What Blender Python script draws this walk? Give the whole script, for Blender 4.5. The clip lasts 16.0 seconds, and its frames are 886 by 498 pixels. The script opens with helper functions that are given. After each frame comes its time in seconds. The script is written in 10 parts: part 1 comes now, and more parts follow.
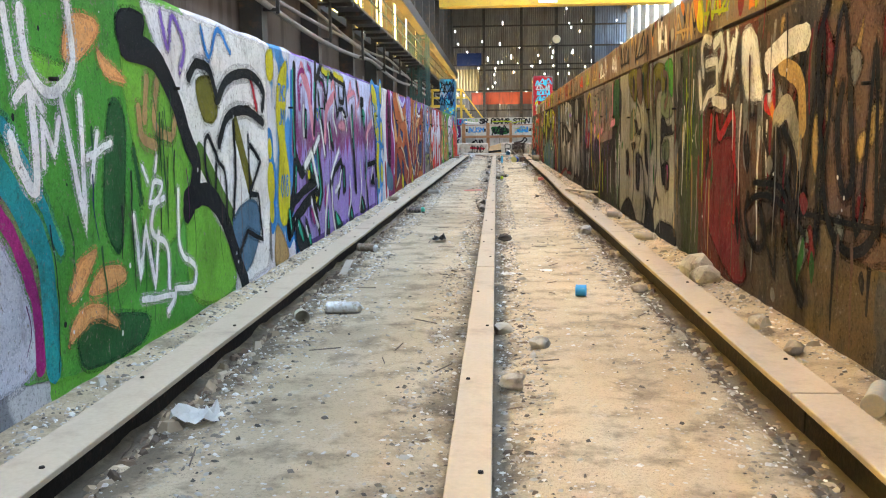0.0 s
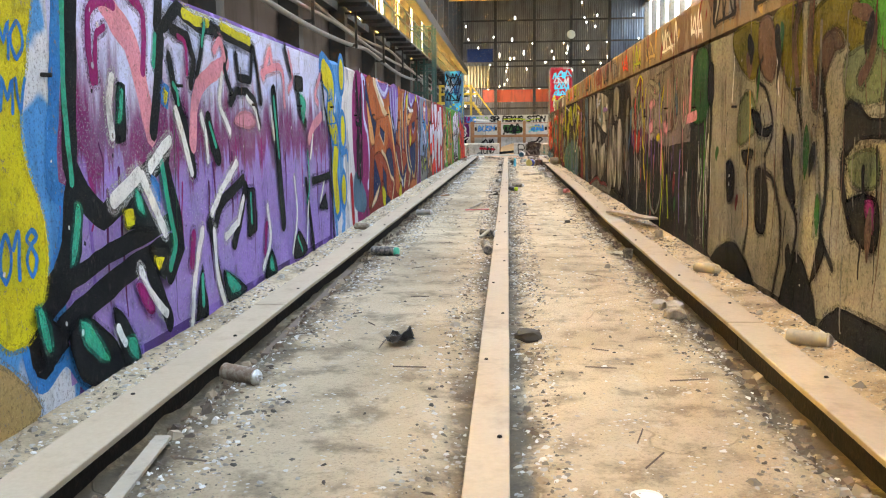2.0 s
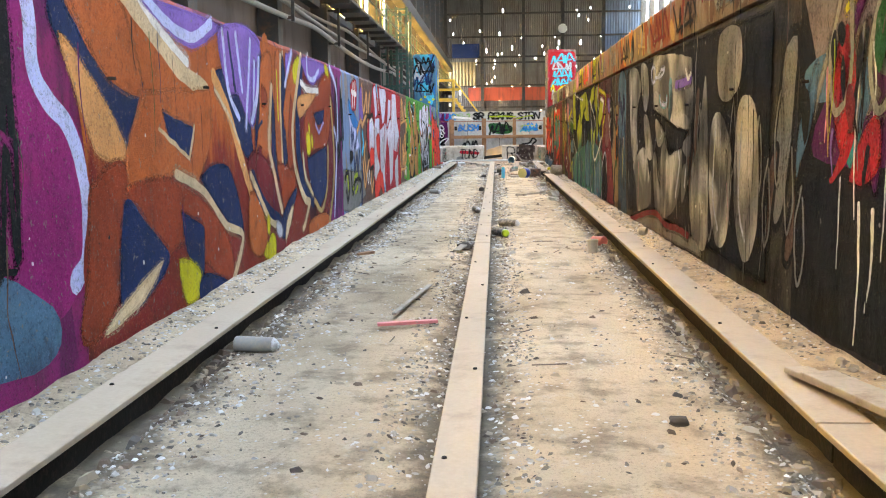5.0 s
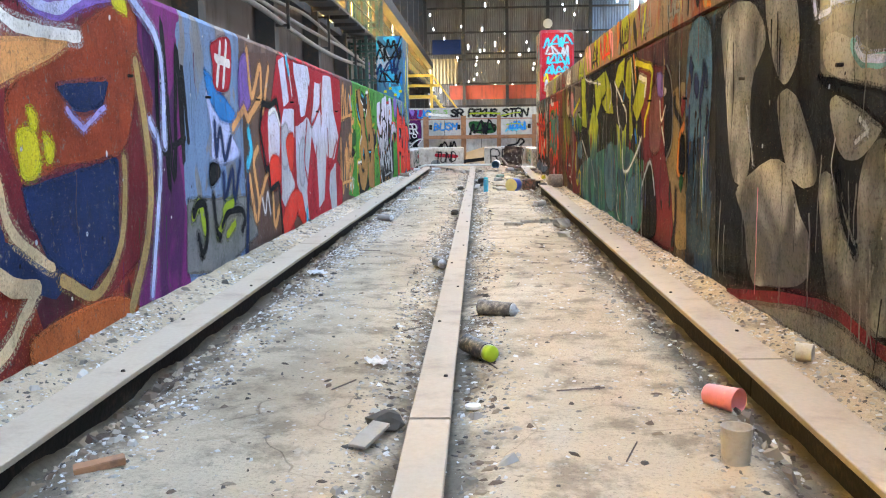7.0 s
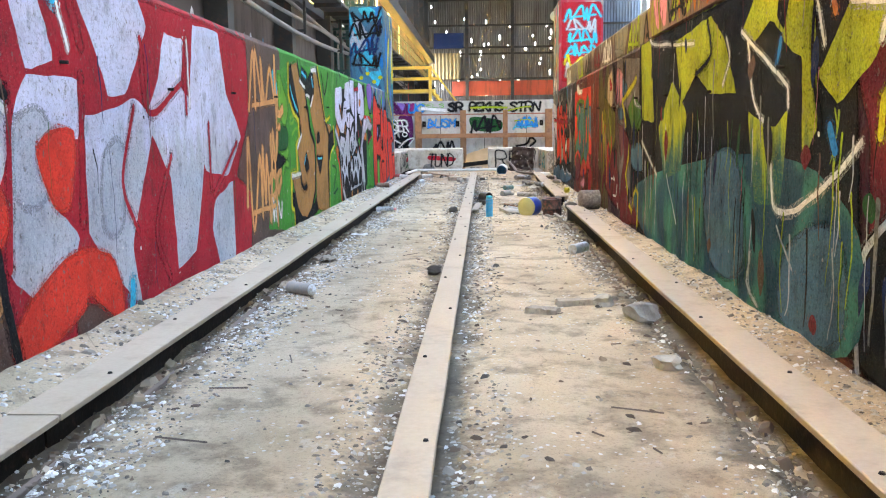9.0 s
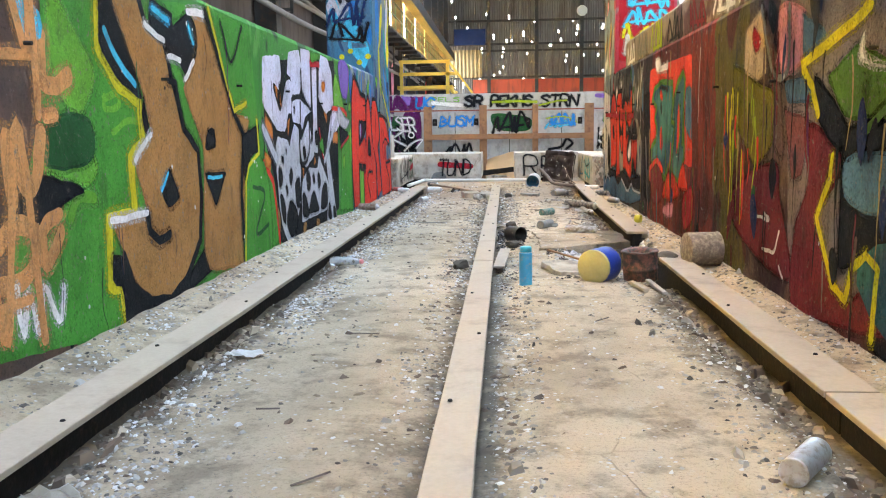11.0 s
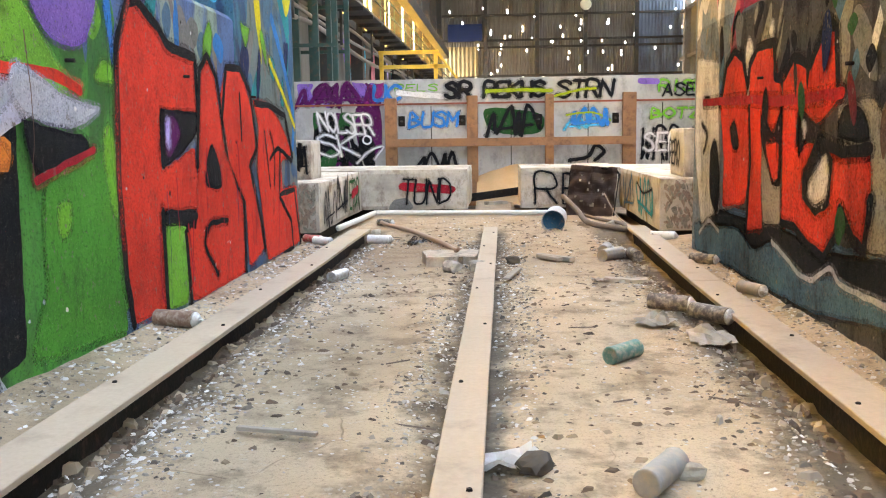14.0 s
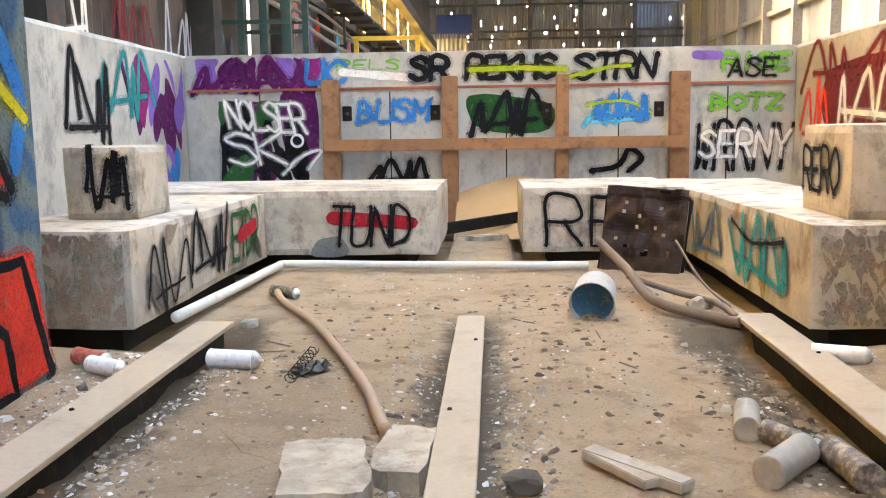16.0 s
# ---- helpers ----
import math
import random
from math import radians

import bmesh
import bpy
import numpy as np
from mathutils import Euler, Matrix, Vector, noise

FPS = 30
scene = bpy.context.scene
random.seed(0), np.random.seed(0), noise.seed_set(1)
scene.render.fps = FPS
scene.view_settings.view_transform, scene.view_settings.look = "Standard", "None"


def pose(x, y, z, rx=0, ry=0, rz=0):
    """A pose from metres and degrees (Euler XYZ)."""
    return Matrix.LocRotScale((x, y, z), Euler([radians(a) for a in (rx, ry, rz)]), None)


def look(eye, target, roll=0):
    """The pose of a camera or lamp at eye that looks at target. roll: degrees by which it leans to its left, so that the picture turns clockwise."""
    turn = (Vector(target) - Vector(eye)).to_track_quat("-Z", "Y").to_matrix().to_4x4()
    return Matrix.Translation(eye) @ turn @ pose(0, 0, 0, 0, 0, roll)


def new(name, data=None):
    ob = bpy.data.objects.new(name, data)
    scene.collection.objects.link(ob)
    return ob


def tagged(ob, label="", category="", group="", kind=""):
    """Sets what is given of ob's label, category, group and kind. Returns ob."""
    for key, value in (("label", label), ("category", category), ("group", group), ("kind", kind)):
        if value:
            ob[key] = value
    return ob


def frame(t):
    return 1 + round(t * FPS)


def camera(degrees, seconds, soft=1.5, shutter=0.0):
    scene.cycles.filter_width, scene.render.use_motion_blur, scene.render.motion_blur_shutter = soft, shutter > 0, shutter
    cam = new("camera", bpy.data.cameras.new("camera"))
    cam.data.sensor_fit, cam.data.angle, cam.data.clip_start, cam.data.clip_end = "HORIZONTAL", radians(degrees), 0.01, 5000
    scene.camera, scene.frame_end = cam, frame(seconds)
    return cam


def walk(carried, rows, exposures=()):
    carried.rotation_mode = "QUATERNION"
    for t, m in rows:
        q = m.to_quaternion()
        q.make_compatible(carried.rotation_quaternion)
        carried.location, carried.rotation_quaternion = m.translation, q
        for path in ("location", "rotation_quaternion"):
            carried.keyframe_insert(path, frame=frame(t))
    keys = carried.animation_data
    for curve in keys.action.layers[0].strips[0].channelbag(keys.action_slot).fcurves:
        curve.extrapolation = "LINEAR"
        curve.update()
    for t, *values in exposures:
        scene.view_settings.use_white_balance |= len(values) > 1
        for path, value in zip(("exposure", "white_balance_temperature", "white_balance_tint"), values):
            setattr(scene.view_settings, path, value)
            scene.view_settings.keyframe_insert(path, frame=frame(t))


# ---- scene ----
cam = camera(53.2, 16.0, soft=1.1)
METRES, EYE, TILT, LEAN, TURN = 33.0, 0.95, 0.0, 0.0, 3.5
ROWS = [
    (0.0, 0.0, 0.0, 0.0, -0.09, -7.45, 0.71),
    (0.5, 0.0014, 0.0278, 0.0002, 0.21, -7.55, 0.68),
    (1.0, 0.0038, 0.0578, -0.0002, 0.65, -7.46, 0.68),
    (1.5, 0.005, 0.0849, 0.0, 0.78, -7.5, 0.65),
    (2.0, 0.0065, 0.1162, 0.0001, 0.65, -7.52, 0.63),
    (2.5, 0.0081, 0.146, -0.0003, 0.6, -7.57, 0.62),
    (3.0, 0.0108, 0.1797, -0.001, 0.63, -7.55, 0.65),
    (3.5, 0.0134, 0.2123, -0.0009, 0.53, -7.67, 0.67),
    (4.0, 0.0152, 0.2468, -0.0005, 0.2, -7.61, 0.71),
    (6.5, 0.0282, 0.4137, -0.0021, -0.66, -7.37, 0.83),
    (7.0, 0.0297, 0.447, -0.0017, -1.19, -7.46, 0.84),
    (7.5, 0.0321, 0.4811, -0.002, -1.46, -7.45, 0.83),
    (8.0, 0.0336, 0.5134, -0.0019, -1.64, -7.49, 0.82),
    (8.5, 0.037, 0.5446, -0.0018, -1.36, -7.59, 0.8),
    (11.0, 0.045, 0.7044, -0.0028, 0.48, -7.48, 0.81),
    (11.5, 0.0471, 0.7348, -0.0024, 0.63, -7.49, 0.87),
    (12.0, 0.0489, 0.7675, -0.0022, 0.7, -7.43, 0.81),
    (12.5, 0.0503, 0.7993, -0.0019, 0.64, -7.54, 0.8),
    (13.0, 0.052, 0.8279, -0.0021, 0.62, -7.34, 0.87),
    (13.5, 0.0545, 0.8536, -0.0019, 0.58, -7.44, 0.86),
    (14.0, 0.055, 0.881, -0.0026, 0.34, -7.3, 0.87),
    (14.5, 0.0556, 0.9099, -0.0032, 0.3, -7.4, 0.84),
    (15.0, 0.0575, 0.9366, -0.0032, 0.4, -7.4, 0.83),
    (15.5, 0.0593, 0.9679, -0.0026, 0.15, -7.56, 0.74),
    (16.0, 0.062, 0.9978, -0.0019, -0.24, -7.55, 0.8),
]
walk(cam, [(t, pose(0, 0, EYE, TILT, LEAN, TURN) @ pose(METRES * x, METRES * y, METRES * z, 90 + pitch, roll, yaw)) for t, x, y, z, yaw, pitch, roll in ROWS],
     exposures=[(0.0, 4.84, 7700, 2), (1.0, 4.87, 7700, 2), (2.0, 4.95, 8500, 4), (4.0, 5.0, 8400, 4), (6.5, 5.08, 7000, 4), (8.5, 5.1, 7000, 4), (11.0, 5.0, 7400, 4), (12.0, 5.03, 7500, 5), (13.0, 5.08, 8500, 8), (16.0, 5.08, 8500, 8)])


# ---- daylight ----
world = bpy.data.worlds.new("world")
scene.world = world
world.use_nodes = True
wn = world.node_tree
sky = wn.nodes.new("ShaderNodeTexSky")
sky.sky_type, sky.sun_disc = "NISHITA", False
sky.sun_elevation, sky.sun_rotation = radians(42), radians(-80)
sky.air_density, sky.dust_density = 1.0, 3.0
wn.nodes["Background"].inputs["Strength"].default_value = 0.14
wn.links.new(sky.outputs["Color"], wn.nodes["Background"].inputs["Color"])
sun = new("sun", bpy.data.lights.new("sun", "SUN"))
sun.data.energy, sun.data.angle, sun.data.color = 1.1, radians(12), (1.0, 0.93, 0.82)
sun.matrix_world = look((-30, 30, 27), (0, 30, 0))

# ---- plan ----
XL, XR = -1.585, 1.42          # the faces of the pit's long walls
ZL, ZR, ZU = 1.60, 1.57, 1.93  # their tops, and the top of the upper course
YB, YE = -9.0, 41.45           # behind the first eye; the pit's end wall
HALL = 0.9                     # the hall's floor outside the pit
HX0, HX1, HY1 = -5.4, 15.4, 107.0


# ---- material helpers ----
def start_mat(name):
    m = bpy.data.materials.new(name)
    m.use_nodes = True
    nt = m.node_tree
    return m, nt, nt.nodes["Principled BSDF"]


def nd(nt, kind, **props):
    n = nt.nodes.new("ShaderNode" + kind)
    for k, v in props.items():
        if k == "op":
            n.operation = v
        elif k == "blend":
            n.blend_type = v
    return n


def put(nt, socket, value):
    if isinstance(value, bpy.types.NodeSocket):
        nt.links.new(value, socket)
    elif isinstance(value, (tuple, list)) and len(value) == 3 and socket.type == "RGBA":
        socket.default_value = (*value, 1)
    else:
        socket.default_value = value


def calc(nt, op, a, b=0.0):
    n = nd(nt, "Math", op=op)
    put(nt, n.inputs[0], a)
    put(nt, n.inputs[1], b)
    return n.outputs[0]


def mix(nt, fac, a, b, blend="MIX"):
    n = nt.nodes.new("ShaderNodeMix")
    n.data_type, n.blend_type = "RGBA", blend
    put(nt, n.inputs["Factor"], fac)
    put(nt, n.inputs[6], a)
    put(nt, n.inputs[7], b)
    return n.outputs[2]


def place(nt, scale=(1, 1, 1)):
    g = nt.nodes.new("ShaderNodeNewGeometry")
    m = nd(nt, "Mapping")
    m.inputs["Scale"].default_value = scale
    nt.links.new(g.outputs["Position"], m.inputs["Vector"])
    return m.outputs["Vector"]


def noisy(nt, scale, detail=4, stretch=(1, 1, 1), rough=0.6, bend=0.0):
    n = nd(nt, "TexNoise")
    n.inputs["Scale"].default_value, n.inputs["Detail"].default_value = scale, detail
    n.inputs["Roughness"].default_value, n.inputs["Distortion"].default_value = rough, bend
    nt.links.new(place(nt, stretch), n.inputs["Vector"])
    return n.outputs["Fac"]


def step(nt, value, lo, hi):
    n = nd(nt, "MapRange")
    n.interpolation_type = "SMOOTHSTEP"
    put(nt, n.inputs["Value"], value)
    n.inputs["From Min"].default_value, n.inputs["From Max"].default_value = lo, hi
    return n.outputs["Result"]


def ramp(nt, value, stops, interp="LINEAR"):
    n = nd(nt, "ValToRGB")
    e = n.color_ramp.elements
    n.color_ramp.interpolation = interp
    while len(e) < len(stops):
        e.new(0.5)
    for k, (p, c) in zip(e, stops):
        k.position, k.color = p, (*c, 1)
    put(nt, n.inputs["Fac"], value)
    return n.outputs["Color"]


def finish(nt, bsdf, colour, rough, bump_from=None, bump=0.3, dist=0.01, metal=0.0, shine=0.12):
    bsdf.inputs["Specular IOR Level"].default_value = shine
    put(nt, bsdf.inputs["Base Color"], colour)
    put(nt, bsdf.inputs["Roughness"], rough)
    bsdf.inputs["Metallic"].default_value = metal
    if bump_from is not None:
        b = nd(nt, "Bump")
        b.inputs["Strength"].default_value, b.inputs["Distance"].default_value = bump, dist
        nt.links.new(bump_from, b.inputs["Height"])
        nt.links.new(b.outputs["Normal"], bsdf.inputs["Normal"])


def plain(name, col, rough=0.7, metal=0.0, big=1.2, fine=40, var=0.35, worn=None, amount=0.45, bump=0.3):
    """A surface with blotches, grain and, if given, patches of a second colour."""
    m, nt, b = start_mat(name)
    lo = tuple(c * (1 - var) for c in col)
    hi = tuple(min(1, c * (1 + var)) for c in col)
    grain = noisy(nt, fine, 3)
    c = mix(nt, noisy(nt, big, 4), lo, hi)
    c = mix(nt, calc(nt, "MULTIPLY", grain, 0.5), c, tuple(x * 0.5 for x in col))
    if worn:
        c = mix(nt, step(nt, noisy(nt, big * 4, 6, rough=0.7), 1 - amount - 0.14, 1 - amount + 0.14), c, worn)
    finish(nt, b, c, rough, grain, bump, 0.004, metal, 0.3)
    return m


def spray(name, col, col2=None, z0=0.7, wear=0.41, col3=None, z1=0.8):
    """Spray paint on rough concrete: chipped, grainy, streaked, with an optional second colour below z0 (and a third below z1) that it runs down into."""
    m, nt, b = start_mat(name)
    c = (*col,)
    if col2:
        sep = nd(nt, "SeparateXYZ")
        nt.links.new(place(nt), sep.inputs[0])
        runs = calc(nt, "MULTIPLY", calc(nt, "SUBTRACT", noisy(nt, 9, 4, (1, 1, 0.12)), 0.5), 0.9)
        z = calc(nt, "ADD", sep.outputs["Z"], runs)
        c = mix(nt, step(nt, z, z0 - 0.14, z0 + 0.14), col2, col)
        if col3:
            c = mix(nt, step(nt, z, z1 - 0.05, z1 + 0.05), col3, c)
    light = max(col)
    c = mix(nt, calc(nt, "MULTIPLY", step(nt, noisy(nt, 2.6, 6, rough=0.65), 0.4, 0.7), 0.42), c, tuple(x * 0.4 for x in col))
    grime = noisy(nt, 7, 7, (1, 1, 0.6), 0.75)
    c = mix(nt, calc(nt, "MULTIPLY", step(nt, grime, 0.52, 0.70), 0.5), c, (0.03, 0.026, 0.022) if light > 0.05 else tuple(x * 1.6 for x in col))
    speck = noisy(nt, 80, 4, rough=0.7)
    c = mix(nt, calc(nt, "MULTIPLY", step(nt, speck, 0.52, 0.62), 0.45), c, tuple(x * 0.3 for x in col))
    fleck = noisy(nt, 130, 3, rough=0.6)
    c = mix(nt, calc(nt, "MULTIPLY", step(nt, fleck, 0.58, 0.68), 0.4), c, tuple(min(0.85, x * 1.7 + 0.05) for x in col))
    pits = noisy(nt, 34, 6, rough=0.8)
    c = mix(nt, calc(nt, "MULTIPLY", step(nt, pits, 0.58, 0.64), 0.55), c, (0.035, 0.03, 0.027) if light > 0.05 else tuple(x * 2.5 for x in col))
    chips = noisy(nt, 24, 8, (1, 1, 0.8), 0.82)
    c = mix(nt, step(nt, chips, 1 - wear, 1 - wear + 0.03), c, (0.19, 0.17, 0.15) if light > 0.05 else (0.045, 0.042, 0.04))
    finish(nt, b, c, 0.72, calc(nt, "ADD", noisy(nt, 55, 4), calc(nt, "MULTIPLY", chips, 2.0)), 0.7, 0.008, 0.0, 0.06)
    return m


def zone_wall(name, zones, dirt, wear, blend=0.35):
    """A concrete wall overpainted in stretches along y, with runs, chips and bare concrete."""
    m, nt, b = start_mat(name)
    sep = nd(nt, "SeparateXYZ")
    nt.links.new(place(nt), sep.inputs[0])
    wob = calc(nt, "MULTIPLY", calc(nt, "SUBTRACT", noisy(nt, 1.6, 4), 0.5), blend * 2)
    y = calc(nt, "ADD", sep.outputs["Y"], wob)
    y0, y1 = zones[0][0], zones[-1][0] + 4.0
    v = calc(nt, "DIVIDE", calc(nt, "SUBTRACT", y, y0), y1 - y0)
    c = ramp(nt, v, [((p - y0) / (y1 - y0), q) for p, q, _ in zones], "CONSTANT")
    c2 = ramp(nt, v, [((p - y0) / (y1 - y0), q) for p, _, q in zones], "CONSTANT")
    blot = noisy(nt, 2.4, 3, (1, 1, 0.55), 0.5, 0.8)
    c = mix(nt, step(nt, blot, 0.50, 0.56), c, c2)
    runs = noisy(nt, 7, 6, (1, 1, 0.3), 0.7)
    c = mix(nt, calc(nt, "MULTIPLY", step(nt, runs, 0.48, 0.68), dirt), c, (0.045, 0.038, 0.032))
    pale = noisy(nt, 13, 6, (1, 1, 0.35), 0.7)
    c = mix(nt, calc(nt, "MULTIPLY", step(nt, pale, 0.60, 0.74), 0.22), c, (0.30, 0.27, 0.23))
    speck = noisy(nt, 70, 5, rough=0.75)
    c = mix(nt, calc(nt, "MULTIPLY", step(nt, speck, 0.5, 0.66), 0.6), c, (0.02, 0.018, 0.016))
    chips = noisy(nt, 22, 7, (1, 1, 0.8), 0.78)
    c = mix(nt, step(nt, chips, 1 - wear, 1 - wear + 0.05), c, (0.24, 0.21, 0.18))
    finish(nt, b, c, 0.75, calc(nt, "ADD", noisy(nt, 45, 6, rough=0.7), calc(nt, "MULTIPLY", chips, 1.5)), 0.7, 0.01)
    return m


# ---- materials ----
def dirt_mat():
    m, nt, b = start_mat("dirt")
    big = noisy(nt, 0.55, 5, rough=0.65)
    c = ramp(nt, big, [(0.3, (0.36, 0.28, 0.19)), (0.5, (0.54, 0.43, 0.30)), (0.7, (0.66, 0.54, 0.39))])
    mid = noisy(nt, 4.5, 6, rough=0.7)
    c = mix(nt, calc(nt, "MULTIPLY", step(nt, mid, 0.47, 0.64), 0.62), c, (0.19, 0.15, 0.11))
    pale = noisy(nt, 7, 6, (1, 0.7, 1), rough=0.75)
    c = mix(nt, calc(nt, "MULTIPLY", step(nt, pale, 0.57, 0.66), 0.5), c, (0.58, 0.52, 0.43))
    speck = nd(nt, "TexVoronoi")
    speck.inputs["Scale"].default_value = 34
    nt.links.new(place(nt), speck.inputs["Vector"])
    c = mix(nt, calc(nt, "MULTIPLY", step(nt, calc(nt, "SUBTRACT", 0.24, speck.outputs["Distance"]), 0.0, 0.06), step(nt, noisy(nt, 5, 3), 0.5, 0.6)), c, (0.62, 0.6, 0.56))
    crack = nd(nt, "TexVoronoi")
    crack.feature = "DISTANCE_TO_EDGE"
    crack.inputs["Scale"].default_value = 1.9
    bent = nd(nt, "VectorMath", op="ADD")
    nt.links.new(place(nt), bent.inputs[0])
    wave = nd(nt, "TexNoise")
    wave.inputs["Scale"].default_value = 3.0
    nt.links.new(place(nt), wave.inputs["Vector"])
    less = nd(nt, "VectorMath", op="SCALE")
    less.inputs["Scale"].default_value = 0.22
    nt.links.new(wave.outputs["Color"], less.inputs[0])
    nt.links.new(less.outputs[0], bent.inputs[1])
    nt.links.new(bent.outputs[0], crack.inputs["Vector"])
    line = calc(nt, "MULTIPLY", step(nt, crack.outputs["Distance"], 0.006, 0.001), step(nt, noisy(nt, 0.9, 3), 0.5, 0.6))
    c = mix(nt, calc(nt, "MULTIPLY", line, 0.3), c, (0.07, 0.055, 0.045))
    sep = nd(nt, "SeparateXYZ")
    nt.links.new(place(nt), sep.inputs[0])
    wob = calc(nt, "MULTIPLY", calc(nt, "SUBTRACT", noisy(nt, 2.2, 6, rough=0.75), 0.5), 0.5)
    # browner towards the far end of the pit
    far_brown = step(nt, calc(nt, "ADD", sep.outputs["Y"], calc(nt, "MULTIPLY", calc(nt, "SUBTRACT", noisy(nt, 0.8, 5), 0.5), 6.0)), 32.5, 36.5)
    c = mix(nt, calc(nt, "MULTIPLY", far_brown, 0.55), c, mix(nt, noisy(nt, 3, 6, rough=0.7), (0.40, 0.25, 0.15), (0.22, 0.15, 0.105)))
    # dark dirt beside the beams, widened to colour in the trenches' shade too
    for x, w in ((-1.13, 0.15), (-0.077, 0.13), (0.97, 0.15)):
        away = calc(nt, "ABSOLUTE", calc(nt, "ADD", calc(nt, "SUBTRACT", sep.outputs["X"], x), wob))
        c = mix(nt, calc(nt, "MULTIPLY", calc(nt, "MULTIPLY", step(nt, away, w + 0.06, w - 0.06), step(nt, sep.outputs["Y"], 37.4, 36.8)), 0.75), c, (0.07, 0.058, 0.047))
    grit = noisy(nt, 85, 6, rough=0.8)
    c = mix(nt, calc(nt, "MULTIPLY", step(nt, grit, 0.5, 0.7), 0.55), c, (0.09, 0.078, 0.065))
    h = calc(nt, "SUBTRACT", calc(nt, "ADD", calc(nt, "MULTIPLY", mid, 1.5), grit), line)
    finish(nt, b, c, 0.95, h, 0.8, 0.025, 0.0, 0.03)
    return m


def island_mat(name, stops, rough=0.85):
    m, nt, b = start_mat(name)
    g = nt.nodes.new("ShaderNodeNewGeometry")
    c = ramp(nt, g.outputs["Random Per Island"], stops, "CONSTANT")
    grain = noisy(nt, 70, 4)
    c = mix(nt, calc(nt, "MULTIPLY", grain, 0.3), c, (0.12, 0.105, 0.09))
    finish(nt, b, c, rough, grain, 0.4, 0.004)
    return m


def concrete(name, col, dark, big=0.9):
    m, nt, b = start_mat(name)
    c = mix(nt, step(nt, noisy(nt, big, 6, rough=0.7), 0.35, 0.7), col, tuple(x * 0.62 for x in col))
    c = mix(nt, calc(nt, "MULTIPLY", step(nt, noisy(nt, 5, 7, (1, 1, 0.6), 0.72), 0.48, 0.66), 0.8), c, dark)
    pit = noisy(nt, 30, 6, rough=0.75)
    c = mix(nt, calc(nt, "MULTIPLY", step(nt, pit, 0.56, 0.7), 0.5), c, tuple(x * 0.6 for x in dark))
    finish(nt, b, c, 0.85, pit, 0.5, 0.01)
    return m


def sheet_mat(name, col, rust):
    """Corrugated sheet, streaked with rust and soot."""
    m, nt, b = start_mat(name)
    c = mix(nt, noisy(nt, 0.35, 4), tuple(x * 0.55 for x in col), tuple(x * 1.3 for x in col))
    c = mix(nt, calc(nt, "MULTIPLY", step(nt, noisy(nt, 1.6, 5, (1, 1, 0.15), 0.7), 0.45, 0.7), 0.7), c, rust)
    finish(nt, b, c, 0.75, noisy(nt, 12, 3), 0.2, 0.01)
    return m


M_dirt = dirt_mat()
M_chips = island_mat("chips", [(0, (0.72, 0.70, 0.66)), (0.3, (0.45, 0.42, 0.38)), (0.5, (0.26, 0.23, 0.19)), (0.75, (0.13, 0.11, 0.09)), (0.9, (0.6, 0.58, 0.54))])
M_grit = island_mat("grit", [(0, (0.34, 0.30, 0.25)), (0.35, (0.2, 0.17, 0.14)), (0.6, (0.45, 0.42, 0.37)), (0.85, (0.08, 0.07, 0.06))])
M_rail = plain("dusty_steel", (0.40, 0.315, 0.23), 0.8, 0.0, 1.0, 60, 0.18, (0.25, 0.19, 0.14), 0.38, 0.25)
# near-black rust: the shade under the beams' flanges is put into its colour
M_rust_shade = plain("shaded_rust", (0.014, 0.011, 0.009), 0.95, 0.0, 6, 40, 0.5, (0.05, 0.03, 0.02), 0.36, 0.8)
M_concrete = concrete("bare_concrete", (0.50, 0.46, 0.40), (0.17, 0.15, 0.13))
M_block = concrete("block_concrete", (0.56, 0.50, 0.425), (0.20, 0.15, 0.12), 1.6)
M_panel = concrete("panel_concrete", (0.50, 0.49, 0.46), (0.27, 0.26, 0.25), 0.6)
M_wood = plain("weathered_timber", (0.34, 0.17, 0.085), 0.75, 0, 2.5, 30, 0.35, (0.16, 0.085, 0.05), 0.42)
M_dark = plain("sooty_steel", (0.045, 0.042, 0.04), 0.7, 0.0, 0.8, 25, 0.4, (0.12, 0.06, 0.035), 0.36)
M_green = plain("green_steel", (0.03, 0.07, 0.06), 0.6, 0, 1.5, 25, 0.4, (0.13, 0.07, 0.04), 0.36)
M_yellow = plain("yellow_steel", (0.62, 0.40, 0.06), 0.55, 0, 1.2, 30, 0.25, (0.25, 0.16, 0.07), 0.36)
M_pipe = plain("grey_pipe", (0.22, 0.20, 0.18), 0.6, 0.2, 1.5, 30, 0.3, (0.13, 0.09, 0.07), 0.4)
M_sheet = sheet_mat("end_sheet", (0.15, 0.14, 0.135), (0.075, 0.06, 0.052))
M_sheetL = sheet_mat("side_sheet", (0.13, 0.105, 0.095), (0.05, 0.036, 0.032))
M_sheetR = sheet_mat("pale_sheet", (0.17, 0.165, 0.155), (0.08, 0.065, 0.055))
M_sheetB = sheet_mat("blue_sheet", (0.14, 0.17, 0.23), (0.07, 0.07, 0.08))
M_redband = sheet_mat("red_band", (0.42, 0.09, 0.06), (0.12, 0.06, 0.05))
M_roof = sheet_mat("roof_sheet", (0.25, 0.24, 0.23), (0.12, 0.1, 0.09))
M_void = plain("gap_black", (0.03, 0.026, 0.022), 0.95)


